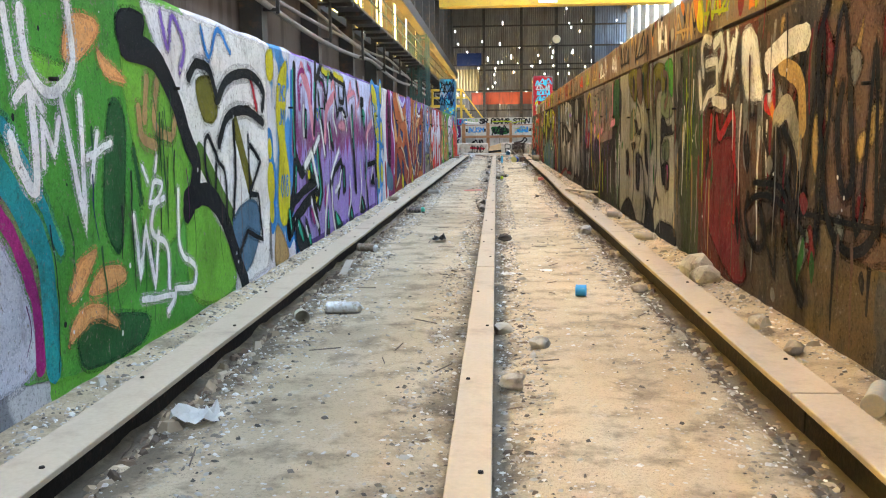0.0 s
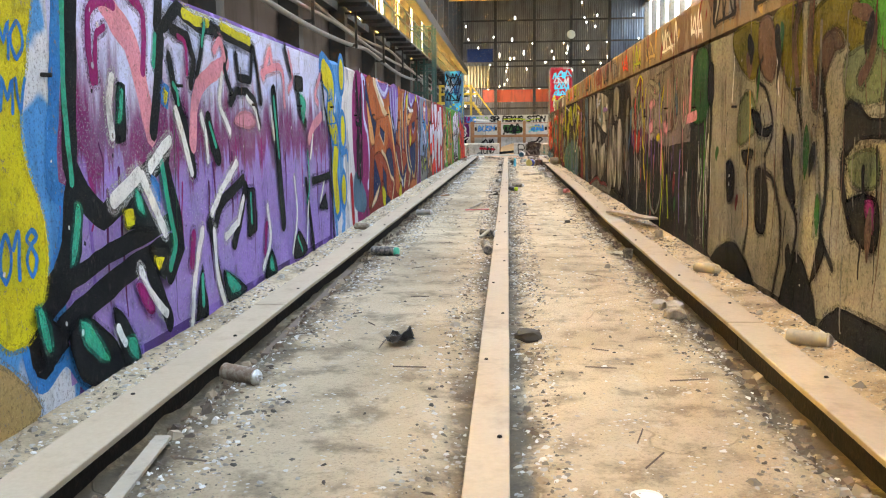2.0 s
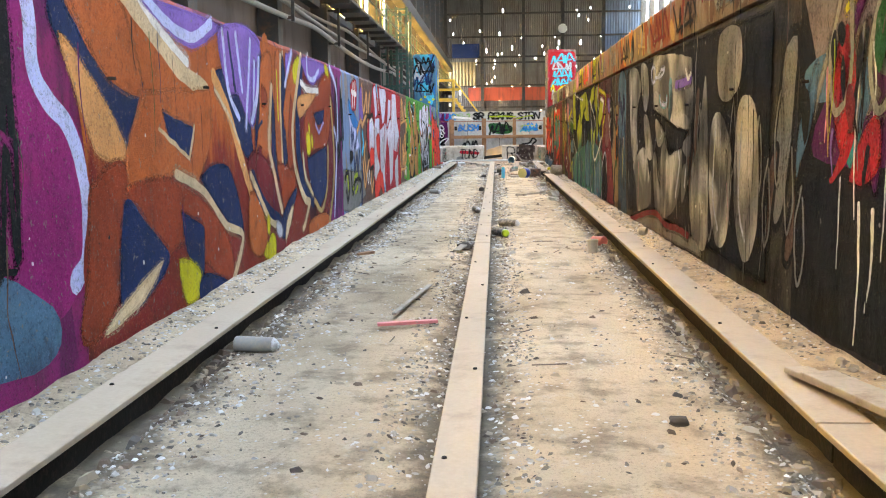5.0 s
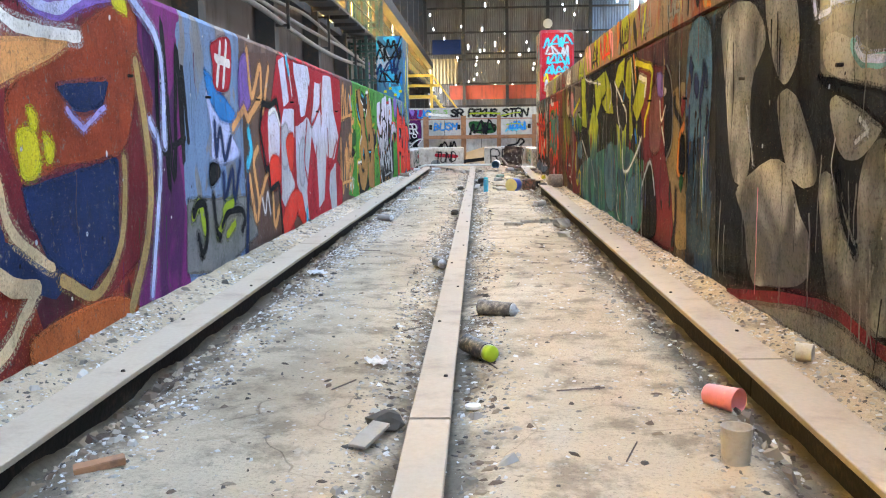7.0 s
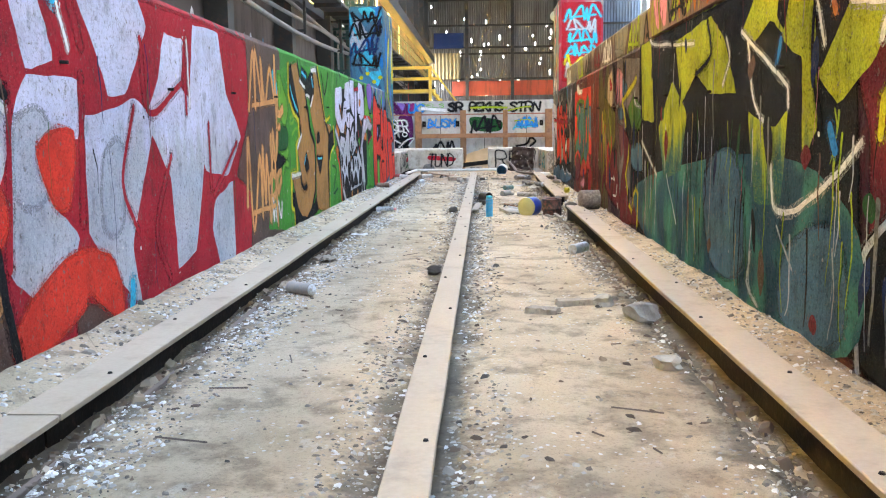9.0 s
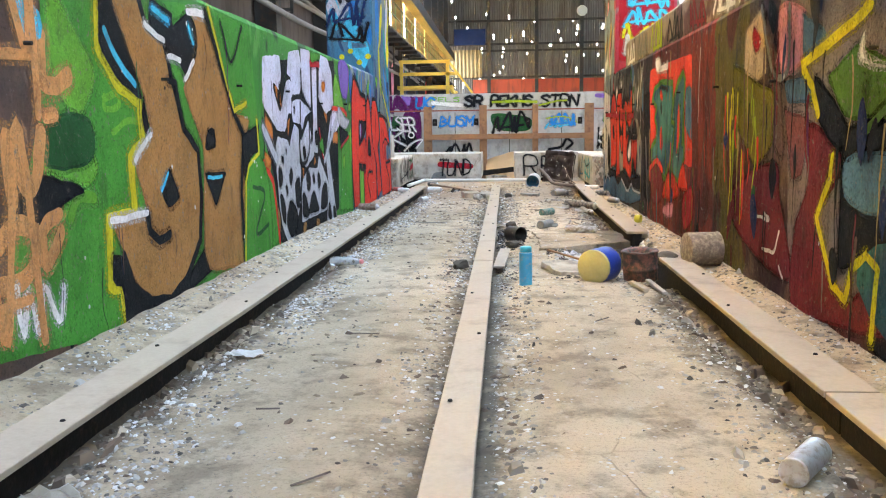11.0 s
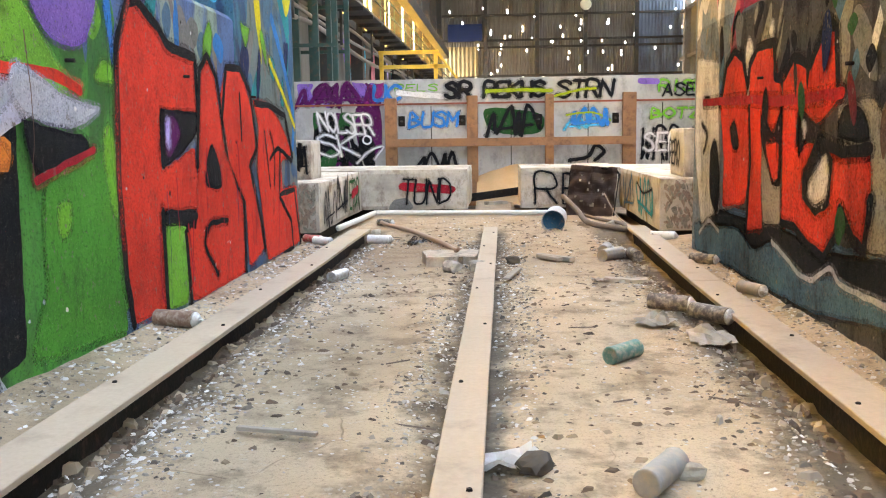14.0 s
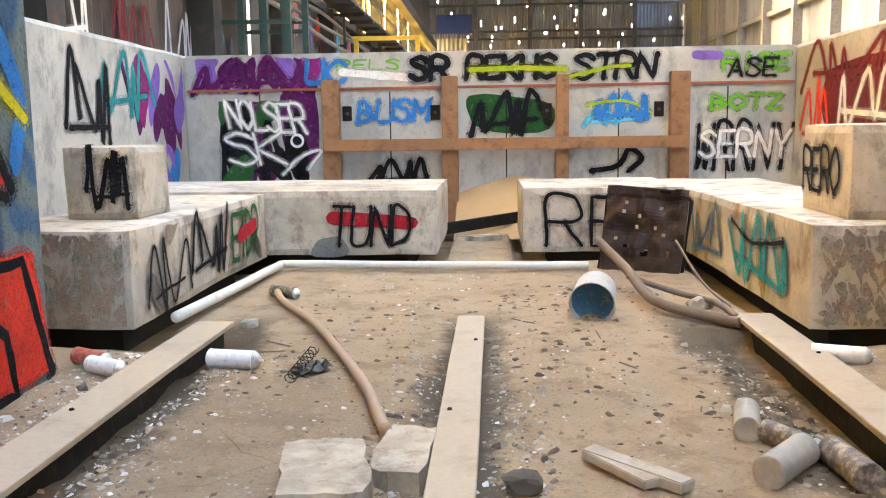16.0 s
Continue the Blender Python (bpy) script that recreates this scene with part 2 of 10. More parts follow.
def pane_mat(name, col):
    m, nt, b = start_mat(name)
    out = [n for n in nt.nodes if n.type == "OUTPUT_MATERIAL"][0]
    tr = nd(nt, "BsdfTranslucent")
    c = mix(nt, step(nt, noisy(nt, 0.8, 5, (1, 1, 0.4), 0.7), 0.4, 0.7), col, tuple(x * 0.6 for x in col))
    put(nt, tr.inputs["Color"], c)
    put(nt, b.inputs["Base Color"], c)
    ms = nd(nt, "MixShader")
    ms.inputs[0].default_value = 0.93
    nt.links.new(b.outputs[0], ms.inputs[1])
    nt.links.new(tr.outputs[0], ms.inputs[2])
    nt.links.new(ms.outputs[0], out.inputs["Surface"])
    return m


M_pane = pane_mat("yellowed_glazing", (0.95, 0.78, 0.38))
M_paneW = pane_mat("dusty_glazing", (0.9, 0.93, 0.95))

PAINT = {
    "black": (0.012, 0.012, 0.014), "white": (0.78, 0.77, 0.76), "silver": (0.46, 0.48, 0.56), "grey": (0.20, 0.198, 0.195),
    "red": (0.74, 0.05, 0.032), "crimson": (0.42, 0.02, 0.035), "orange": (0.62, 0.19, 0.04), "gold": (0.42, 0.21, 0.07), "peach": (0.68, 0.33, 0.13),
    "yellow": (0.62, 0.55, 0.03), "lime": (0.33, 0.42, 0.03), "green": (0.07, 0.30, 0.045), "leaf": (0.15, 0.42, 0.05), "dgreen": (0.02, 0.10, 0.03),
    "teal": (0.01, 0.26, 0.28), "mint": (0.02, 0.36, 0.24), "cyan": (0.05, 0.5, 0.75), "blue": (0.02, 0.20, 0.55), "navy": (0.015, 0.03, 0.10),
    "violet": (0.23, 0.13, 0.48), "lilac": (0.42, 0.36, 0.72), "magenta": (0.30, 0.02, 0.16), "plum": (0.10, 0.012, 0.09), "pink": (0.72, 0.28, 0.36),
    "maroon": (0.17, 0.02, 0.03), "ochre": (0.42, 0.28, 0.12), "brown": (0.13, 0.075, 0.06), "steel": (0.08, 0.17, 0.26),
    "ice": (0.50, 0.56, 0.88), "cream": (0.62, 0.47, 0.30), "brick": (0.30, 0.055, 0.025), "putty": (0.30, 0.285, 0.24), "olive": (0.17, 0.15, 0.02), "sage": (0.15, 0.19, 0.11),
    "mauve": (0.22, 0.175, 0.17), "rosewood": (0.20, 0.07, 0.075), "moss": (0.09, 0.20, 0.03), "tan": (0.27, 0.19, 0.09), "rust": (0.47, 0.125, 0.04)}
S = {k: spray("paint_" + k, c) for k, c in PAINT.items()}
S["spall"], S["spall_dark"] = spray("spalled", (0.34, 0.26, 0.21)), spray("spalled_dark", (0.19, 0.15, 0.125))
S["limefade"] = spray("paint_lime_fade", (0.40, 0.45, 0.03), (0.02, 0.10, 0.11), 0.80)
S["emberfade"] = spray("paint_ember", (0.46, 0.12, 0.035), (0.19, 0.018, 0.022), 0.85)
S["spotfade"] = spray("paint_silver_fade", (0.66, 0.66, 0.84), (0.48, 0.50, 0.56), 0.85)


def airbrush(name, light, dark, size=2.2):
    """Two greys sprayed softly into one another, rubbed and streaked."""
    m, nt, b = start_mat(name)
    c = mix(nt, step(nt, noisy(nt, size, 2, (1, 1, 0.75), 0.4, 0.5), 0.36, 0.60), light, dark)
    c = mix(nt, calc(nt, "MULTIPLY", step(nt, noisy(nt, 9, 6, (1, 1, 0.3), 0.7), 0.5, 0.72), 0.45), c, tuple(x * 0.5 for x in dark))
    c = mix(nt, calc(nt, "MULTIPLY", step(nt, noisy(nt, 90, 4, rough=0.7), 0.5, 0.66), 0.35), c, dark)
    chips = noisy(nt, 24, 8, (1, 1, 0.8), 0.82)
    c = mix(nt, step(nt, chips, 0.61, 0.64), c, (0.16, 0.15, 0.14))
    finish(nt, b, c, 0.72, calc(nt, "ADD", noisy(nt, 55, 4), chips), 0.6, 0.008)
    return m


S["smoke"] = airbrush("paint_smoke", (0.50, 0.485, 0.46), (0.085, 0.083, 0.081))
S["pale_smoke"] = airbrush("paint_pale_smoke", (0.58, 0.565, 0.54), (0.2, 0.195, 0.19))
S["seafade"] = airbrush("paint_sea", (0.05, 0.20, 0.17), (0.015, 0.06, 0.10), 3)
S["glow_blue"] = airbrush("paint_blue_glow", (0.16, 0.36, 0.42), (0.02, 0.04, 0.06), 4)


def mist(colour):
    """The speckled overspray beside a quick line."""
    m, nt, b = start_mat("overspray_" + colour)
    out = [n for n in nt.nodes if n.type == "OUTPUT_MATERIAL"][0]
    finish(nt, b, PAINT[colour], 0.75)
    clear = nd(nt, "BsdfTransparent")
    ms = nd(nt, "MixShader")
    nt.links.new(calc(nt, "MULTIPLY", step(nt, noisy(nt, 120, 4, rough=0.7), 0.42, 0.62), 0.6), ms.inputs[0])
    nt.links.new(clear.outputs[0], ms.inputs[1])
    nt.links.new(b.outputs[0], ms.inputs[2])
    nt.links.new(ms.outputs[0], out.inputs["Surface"])
    return m


for k in PAINT:
    S["mist_" + k] = mist(k)


# ---- mesh helpers ----
def mesh_ob(name, bm, mat, parent=None, label="", smooth=False):
    me = bpy.data.meshes.new(name)
    bm.to_mesh(me)
    bm.free()
    for q in (mat if isinstance(mat, (list, tuple)) else [mat]):
        me.materials.append(q)
    if smooth:
        me.shade_smooth()
    ob = new(name, me)
    ob.parent = parent
    return tagged(ob, label)


def part(name, bm, mat, parent, label="", smooth=False):
    return mesh_ob(name, bm, mat, parent, label, smooth)


def box(bm, x0, x1, y0, y1, z0, z1, bevel=0.0):
    r = bmesh.ops.create_cube(bm, size=1.0, matrix=Matrix.LocRotScale(((x0 + x1) / 2, (y0 + y1) / 2, (z0 + z1) / 2), None, (x1 - x0, y1 - y0, z1 - z0)))
    if bevel:
        edges = list({e for v in r["verts"] for e in v.link_edges})
        bmesh.ops.bevel(bm, geom=edges, offset=bevel, segments=2, affect="EDGES")
    return r["verts"]


def boxed(x0, x1, y0, y1, z0, z1, bevel=0.0):
    bm = bmesh.new()
    box(bm, x0, x1, y0, y1, z0, z1, bevel)
    return bm


def tube(bm, pts, r, n=8, cap=True):
    """A round bar along a line of points."""
    pts = [Vector(p) for p in pts]
    rings = []
    for i, p in enumerate(pts):
        d = (pts[min(i + 1, len(pts) - 1)] - pts[max(i - 1, 0)]).normalized()
        q = d.to_track_quat("Z", "Y")
        rings.append([bm.verts.new(p + q @ Vector((r * math.cos(a), r * math.sin(a), 0))) for a in [2 * math.pi * k / n for k in range(n)]])
    for a, b in zip(rings, rings[1:]):
        for k in range(n):
            bm.faces.new((a[k], a[(k + 1) % n], b[(k + 1) % n], b[k]))
    if cap:
        bm.faces.new(rings[0][::-1])
        bm.faces.new(rings[-1])


def curved(points, n=6):
    """A smooth line through the points."""
    p = [Vector(q) for q in points]
    if len(p) < 3:
        return p
    p = [p[0] * 2 - p[1]] + p + [p[-1] * 2 - p[-2]]
    out = []
    for a, b, c, d in zip(p, p[1:], p[2:], p[3:]):
        for k in range(n):
            t = k / n
            out.append(0.5 * (2 * b + (c - a) * t + (2 * a - 5 * b + 4 * c - d) * t * t + (3 * b - 3 * c + d - a) * t ** 3))
    return out + [p[-2]]


def roughened(bm, size, amount, seed=0.0):
    for v in bm.verts:
        n = noise.noise_vector(v.co / size + Vector((seed, seed * 1.7, 3.1)))
        v.co += n * amount


def structure(ob, label="", category=""):
    return tagged(ob, label, category, kind="structure")


# ---- the pit: walls ----
L_ZONES = [(-9, (0.3, 0.29, 0.3), (0.5, 0.5, 0.5)), (2.0, (0.5, 0.5, 0.52), (0.2, 0.2, 0.22)), (2.95, (0.11, 0.36, 0.04), (0.17, 0.45, 0.06)), (4.55, (0.68, 0.67, 0.72), (0.6, 0.6, 0.68)), (6.05, (0.05, 0.26, 0.6), (0.6, 0.62, 0.68)), (6.75, (0.09, 0.04, 0.2), (0.24, 0.14, 0.5)), (11.55, (0.08, 0.3, 0.66), (0.66, 0.66, 0.72)), (12.2, (0.66, 0.66, 0.7), (0.35, 0.38, 0.45)), (12.85, (0.26, 0.02, 0.13), (0.15, 0.015, 0.09)), (13.75, (0.3, 0.06, 0.03), (0.1, 0.012, 0.03))]
L_ZONES += [(17.6, (0.24, 0.035, 0.025), (0.07, 0.01, 0.025)), (18.95, (0.2, 0.02, 0.16), (0.08, 0.015, 0.09)), (19.7, (0.16, 0.25, 0.42), (0.22, 0.22, 0.23)), (20.95, (0.13, 0.085, 0.07), (0.2, 0.13, 0.1)), (22.1, (0.4, 0.02, 0.03), (0.13, 0.085, 0.07)), (25.4, (0.13, 0.08, 0.065), (0.1, 0.065, 0.055)), (26.35, (0.05, 0.24, 0.04), (0.1, 0.34, 0.07)), (29.3, (0.06, 0.26, 0.05), (0.03, 0.08, 0.03)), (32.0, (0.06, 0.27, 0.05), (0.04, 0.16, 0.04)), (32.7, (0.09, 0.16, 0.34), (0.25, 0.33, 0.3))]
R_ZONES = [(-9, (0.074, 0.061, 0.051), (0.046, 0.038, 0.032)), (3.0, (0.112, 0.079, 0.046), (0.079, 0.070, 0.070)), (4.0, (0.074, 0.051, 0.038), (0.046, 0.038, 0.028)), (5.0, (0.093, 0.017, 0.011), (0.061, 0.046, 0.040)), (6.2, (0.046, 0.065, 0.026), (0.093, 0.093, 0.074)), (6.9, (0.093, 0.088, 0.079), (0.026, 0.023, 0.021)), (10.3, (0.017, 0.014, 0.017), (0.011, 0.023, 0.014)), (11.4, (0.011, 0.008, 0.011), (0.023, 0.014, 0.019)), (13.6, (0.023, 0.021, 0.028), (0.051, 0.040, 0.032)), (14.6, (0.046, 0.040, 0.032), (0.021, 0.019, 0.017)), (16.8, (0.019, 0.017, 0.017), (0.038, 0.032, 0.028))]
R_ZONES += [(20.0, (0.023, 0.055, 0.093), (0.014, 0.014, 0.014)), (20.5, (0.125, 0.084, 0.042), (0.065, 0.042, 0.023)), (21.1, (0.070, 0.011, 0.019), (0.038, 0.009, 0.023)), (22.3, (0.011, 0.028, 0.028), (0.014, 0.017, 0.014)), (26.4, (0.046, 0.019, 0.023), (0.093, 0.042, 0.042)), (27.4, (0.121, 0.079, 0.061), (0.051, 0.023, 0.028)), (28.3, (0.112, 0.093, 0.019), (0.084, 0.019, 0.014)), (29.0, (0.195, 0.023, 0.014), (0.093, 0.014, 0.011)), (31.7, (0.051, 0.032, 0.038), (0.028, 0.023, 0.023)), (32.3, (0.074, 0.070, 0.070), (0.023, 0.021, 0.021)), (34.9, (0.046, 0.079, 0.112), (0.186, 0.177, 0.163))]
M_left = zone_wall("left_wall_paint", L_ZONES, 0.35, 0.34, 0.22)
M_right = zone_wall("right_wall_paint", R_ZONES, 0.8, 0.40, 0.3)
M_course = zone_wall("upper_course_paint", [(-9, (0.195, 0.150, 0.112), (0.112, 0.075, 0.060)), (8, (0.225, 0.165, 0.120), (0.150, 0.090, 0.060)), (17, (0.240, 0.165, 0.112), (0.270, 0.075, 0.038)), (21.5, (0.270, 0.150, 0.120), (0.300, 0.270, 0.045)), (27, (0.255, 0.217, 0.180), (0.105, 0.060, 0.060))], 0.5, 0.42)
M_colL = zone_wall("left_column_paint", [(30, (0.05, 0.17, 0.27), (0.03, 0.07, 0.15)), (34.8, (0.15, 0.2, 0.2), (0.05, 0.13, 0.24))], 0.6, 0.38)
M_colR = zone_wall("right_column_paint", [(30, (0.42, 0.05, 0.08), (0.34, 0.2, 0.2)), (34.58, (0.2, 0.25, 0.29), (0.36, 0.33, 0.29))], 0.4, 0.36)


def slab_wall(name, x0, x1, y0, y1, z0, z1, mat, label, seed, worn=0.012):
    """A cast wall with an uneven, chipped top edge."""
    bm = bmesh.new()
    n = max(2, int((y1 - y0) / 0.25))
    prof = [(x0, z0), (x1, z0), (x1, z1 - 0.03), (x1 - 0.02, z1), (x0 + 0.02, z1), (x0, z1 - 0.03)]
    rows = []
    for i in range(n + 1):
        y = y0 + (y1 - y0) * i / n
        row = []
        for k, (x, z) in enumerate(prof):
            j = noise.noise(Vector((y * 2.3, k * 0.7, seed))) * worn if k >= 2 else 0
            row.append(bm.verts.new((x + (j * 0.4 if k in (3, 4) else 0), y, z + j)))
        rows.append(row)
    m = len(prof)
    for a, b in zip(rows, rows[1:]):
        for k in range(m):
            bm.faces.new((a[k], a[(k + 1) % m], b[(k + 1) % m], b[k]))
    bm.faces.new(rows[0][::-1])
    bm.faces.new(rows[-1])
    bmesh.ops.recalc_face_normals(bm, faces=bm.faces)
    return structure(mesh_ob(name, bm, mat), label, "wall")


wall_left = slab_wall("wall_left", XL - 0.42, XL, YB, 34.5, -0.3, ZL, M_left, "long concrete pit wall covered with bright graffiti", 1.0)
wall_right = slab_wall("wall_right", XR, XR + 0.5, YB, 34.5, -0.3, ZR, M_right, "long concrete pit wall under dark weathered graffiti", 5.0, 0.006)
course = slab_wall("wall_right_upper", XR - 0.004, XR + 0.45, YB, 26.2, ZR + 0.018, ZU, M_course, "upper concrete course on the graffiti wall, worn orange-brown", 8.0, 0.02)
course_b = slab_wall("wall_right_upper_back", XR + 0.13, XR + 0.5, 26.2, 34.5, ZR - 0.01, ZU, M_course, "set-back upper concrete course with faded graffiti", 9.0, 0.02)
col_left = structure(mesh_ob("column_left", boxed(XL - 0.58, XL, 34.5, 36.06, -0.3, 3.02, 0.02), M_colL), "concrete pier at the pit wall's end, blue graffiti", "pier")
col_right = structure(mesh_ob("column_right", boxed(XR, XR + 0.74, 34.5, 35.72, -0.3, 3.08, 0.02), M_colR), "concrete pier at the pit wall's end, red and cyan graffiti", "pier")
wall_end = slab_wall("wall_end_left_side", -3.35, -2.93, 34.9, 41.8, -0.3, 1.65, M_panel, "concrete side wall of the widened pit end, sprayed", 11.0)
wall_end_r = slab_wall("wall_end_right_side", 2.82, 3.2, 34.9, 41.8, -0.3, 1.64, M_panel, "concrete side wall of the widened pit end, tagged", 12.0)
bm = bmesh.new()
box(bm, -2.93, 2.82, YE, YE + 0.35, -0.3, 1.64, 0.02)
wall_back = structure(mesh_ob("wall_back", bm, M_panel), "pale grey concrete end wall of the pit with graffiti tags", "wall")
bm = boxed(XL - 0.58, XR + 0.8, YB - 0.4, YB, -0.3, 2.2)
structure(mesh_ob("wall_behind", bm, M_concrete), "plain concrete wall closing the pit", "wall")
for nm, a, b in (("wall_return_left", -2.95, XL - 0.58), ("wall_return_right", XR + 0.74, 2.84)):
    structure(mesh_ob(nm, boxed(a, b, 34.9, 35.3, -0.3, 1.64, 0.015), M_concrete), "plain concrete return wall beside the pier", "wall")

# ---- the pit: floor ----
R_RAIL = [(-9, 1.0), (3, 1.0), (8, 1.005), (13, 0.975), (18, 1.02), (26, 1.035), (31, 1.03), (34, 1.06), (41, 1.14)]
L_RAIL = [(-9, -1.205), (8.4, -1.20), (21.6, -1.165), (36.85, -1.14)]


def along(line, y):
    """The place across the pit at y on a line of bends."""
    for (a, p), (b, q) in zip(line, line[1:]):
        if y <= b:
            return p + (q - p) * (y - a) / (b - a)
    return line[-1][1]


def rail_x(y):
    """The inner edge of the right-hand beam, which is slightly bowed."""
    return along(R_RAIL, y)


def ground_z(x, y):
    h = 0.012 * noise.noise(Vector((x * 1.3, y * 1.3, 0))) + 0.010 * noise.noise(Vector((x * 5, y * 5, 4)))
    if y < 36.9:
        rx = rail_x(y)
        if x < along(L_RAIL, y) - 0.165:
            rise = max(0.0, min(1.0, (y - 12) / 6, (33.5 - y) / 2))
            h = 0.005 + 0.02 * rise + h * 1.2 + (0.012 + 0.03 * rise) * max(0, (-1.36 - x) / 0.22)
        elif x > rx + 0.165:
            h = 0.012 + h * 1.3 + 0.022 * max(0, (x - rx - 0.2) / 0.25)
        else:
            for e, deep, wide in ((along(L_RAIL, y), 0.07, 0.10), (rx, 0.085, 0.13)):
                d = abs(x - e) - 0.02 + 0.05 * noise.noise(Vector((e, y * 3.0, 8)))
                if d < wide:
                    h -= deep * min(1.0, (wide - d) / 0.07)
            d = min(abs(x + 0.14), abs(x + 0.015))
            if d < 0.2:
                h -= 0.02 * (1 - d / 0.2)
    elif x < -1.45 or x > 1.25 or (y > 39.02 and (x < -0.3 or x > 0.18)):
        h -= 0.15
    if 36.45 < y < 36.9 and (x < -1.36 or x > 1.24):
        h -= 0.12 * (y - 36.45) / 0.45
    d = math.hypot((x - 0.92) / 0.5, (y - 29.35) / 0.8)
    if d < 1:
        h -= 0.13 * (1 - d * d)
    return h


bm = bmesh.new()
xs = np.concatenate([np.arange(-3.3, -1.6, 0.2), np.arange(-1.6, 1.46, 0.045), np.arange(1.5, 3.2, 0.2)])
ys = np.concatenate([np.arange(YB, 0, 0.4), np.arange(0, 41.6, 0.075)])
grid = [[bm.verts.new((x, y, ground_z(x, y))) for x in xs] for y in ys]
for a, b in zip(grid, grid[1:]):
    for k in range(len(xs) - 1):
        bm.faces.new((a[k], a[k + 1], b[k + 1], b[k]))
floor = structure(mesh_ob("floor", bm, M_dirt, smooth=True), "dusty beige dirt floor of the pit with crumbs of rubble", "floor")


# ---- the steel beams sunk in the floor ----
def beam(y0, y1, xa, xb, w, top=0.055, holes=True):
    """A steel beam along y, its flange w wide from its inner edge; a thing with its flange, web and bolt heads."""
    base = new("steel_beam")
    bm = bmesh.new()
    n = max(2, int((y1 - y0) / 0.4))
    prof = [(0, -0.02), (0, -0.003), (0.003, 0), (w - 0.003, 0), (w, -0.003), (w, -0.02)]
    rows = []
    for i in range(n + 1):
        y = y0 + (y1 - y0) * i / n
        x = xa + (xb - xa) * i / n
        rows.append([bm.verts.new((x + p + 0.003 * noise.noise(Vector((y * 3, p * 20, xa))), y, top + q + 0.006 * noise.noise(Vector((xa, y * 0.9, 2))))) for p, q in prof])
    for a, b in zip(rows, rows[1:]):
        for k in range(6):
            bm.faces.new((a[k], a[(k + 1) % 6], b[(k + 1) % 6], b[k]))
    bm.faces.new(rows[0][::-1])
    bm.faces.new(rows[-1])
    bmesh.ops.recalc_face_normals(bm, faces=bm.faces)
    part("flange", bm, M_rail, base, "flat steel flange under tan dust")
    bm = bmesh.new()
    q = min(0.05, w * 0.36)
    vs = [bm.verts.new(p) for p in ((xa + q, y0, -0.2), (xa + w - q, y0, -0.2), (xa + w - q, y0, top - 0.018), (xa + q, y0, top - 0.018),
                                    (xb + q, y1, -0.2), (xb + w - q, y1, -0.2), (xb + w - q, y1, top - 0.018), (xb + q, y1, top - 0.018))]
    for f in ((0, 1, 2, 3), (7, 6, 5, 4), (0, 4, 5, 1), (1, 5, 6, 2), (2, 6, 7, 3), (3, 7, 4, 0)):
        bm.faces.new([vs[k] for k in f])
    part("web", bm, M_rust_shade, base, "rusted side of the beam, blackened for the shade under its flange")
    bolt = None
    for i in range(int((y1 - y0) / 0.9)):
        y = y0 + 0.45 + i * 0.9
        x = xa + (xb - xa) * (y - y0) / (y1 - y0) + w * (0.25 if i % 2 else 0.75)
        if bolt is None:
            bm = bmesh.new()
            bmesh.ops.create_cone(bm, segments=6, radius1=0.009, radius2=0.007, depth=0.006, cap_ends=True)
            bolt = part("bolt_head", bm, M_rust_shade, base)
            bolt.location = (x, y, top + 0.004)
        else:
            o = new("bolt_head", bolt.data)
            o.parent, o.location = base, (x, y, top + 0.004)
    return tagged(base, "long dusty steel beam sunk in the dirt floor", "beam", "beams in the pit floor")


for a, b in ((YB, 5.9), (5.92, 17.3), (17.32, 28.8), (28.82, 36.95)):
    beam(a, b, -0.137, -0.137, 0.122)
for (a, p), (b, q) in zip(L_RAIL, L_RAIL[1:]):
    beam(a, b - 0.015, p - 0.168, q - 0.168, 0.168)
for (a, p), (b, q) in zip(R_RAIL, R_RAIL[1:]):
    if a < 26:
        beam(a, b - 0.015, p, q, 0.168)
beam(26.0, 29.35, 1.035, 1.035, 0.168)
beam(30.4, 34.0, 1.03, 1.06, 0.168)
beam(34.01, 37.0, 1.06, 1.115, 0.168)

# cut tie rods that stick out of both walls
rod = None
for i in range(27):
    for x, z, d in ((XL, 1.16, 1), (XR, 1.12, -1)):
        bm_y = 3.1 + i * 1.22 + (0.4 if d < 0 else 0)
        if rod is None:
            bm = bmesh.new()
            tube(bm, [(-0.02, 0, 0), (0.035, 0.004, -0.002)], 0.008, 7)
            rod = part("tie_rod", bm, M_rust_shade, wall_left)
        else:
            rod = new("tie_rod", rod.data)
            rod.parent = wall_left if d > 0 else wall_right
        rod.location, rod.rotation_euler = (x, bm_y, z + 0.03 * math.sin(i * 2.1)), (0, 0, 0 if d > 0 else math.pi)


# ---- the hall round the pit ----
def hall_floor():
    bm = bmesh.new()
    for x0, x1, y0, y1 in ((-40, XL - 0.42, -40, 34.9), (XR + 0.5, 60, -40, 34.9), (-40, -3.35, 34.9, 41.8), (3.2, 60, 34.9, 41.8), (-40, 60, 41.8, 160), (XL - 0.42, XR + 0.5, -40, YB - 0.4)):
        vs = [bm.verts.new((x, y, HALL)) for x, y in ((x0, y0), (x1, y0), (x1, y1), (x0, y1))]
        bm.faces.new(vs)
    structure(mesh_ob("ground", bm, M_concrete), "dusty concrete hall floor outside the pit", "floor")


hall_floor()


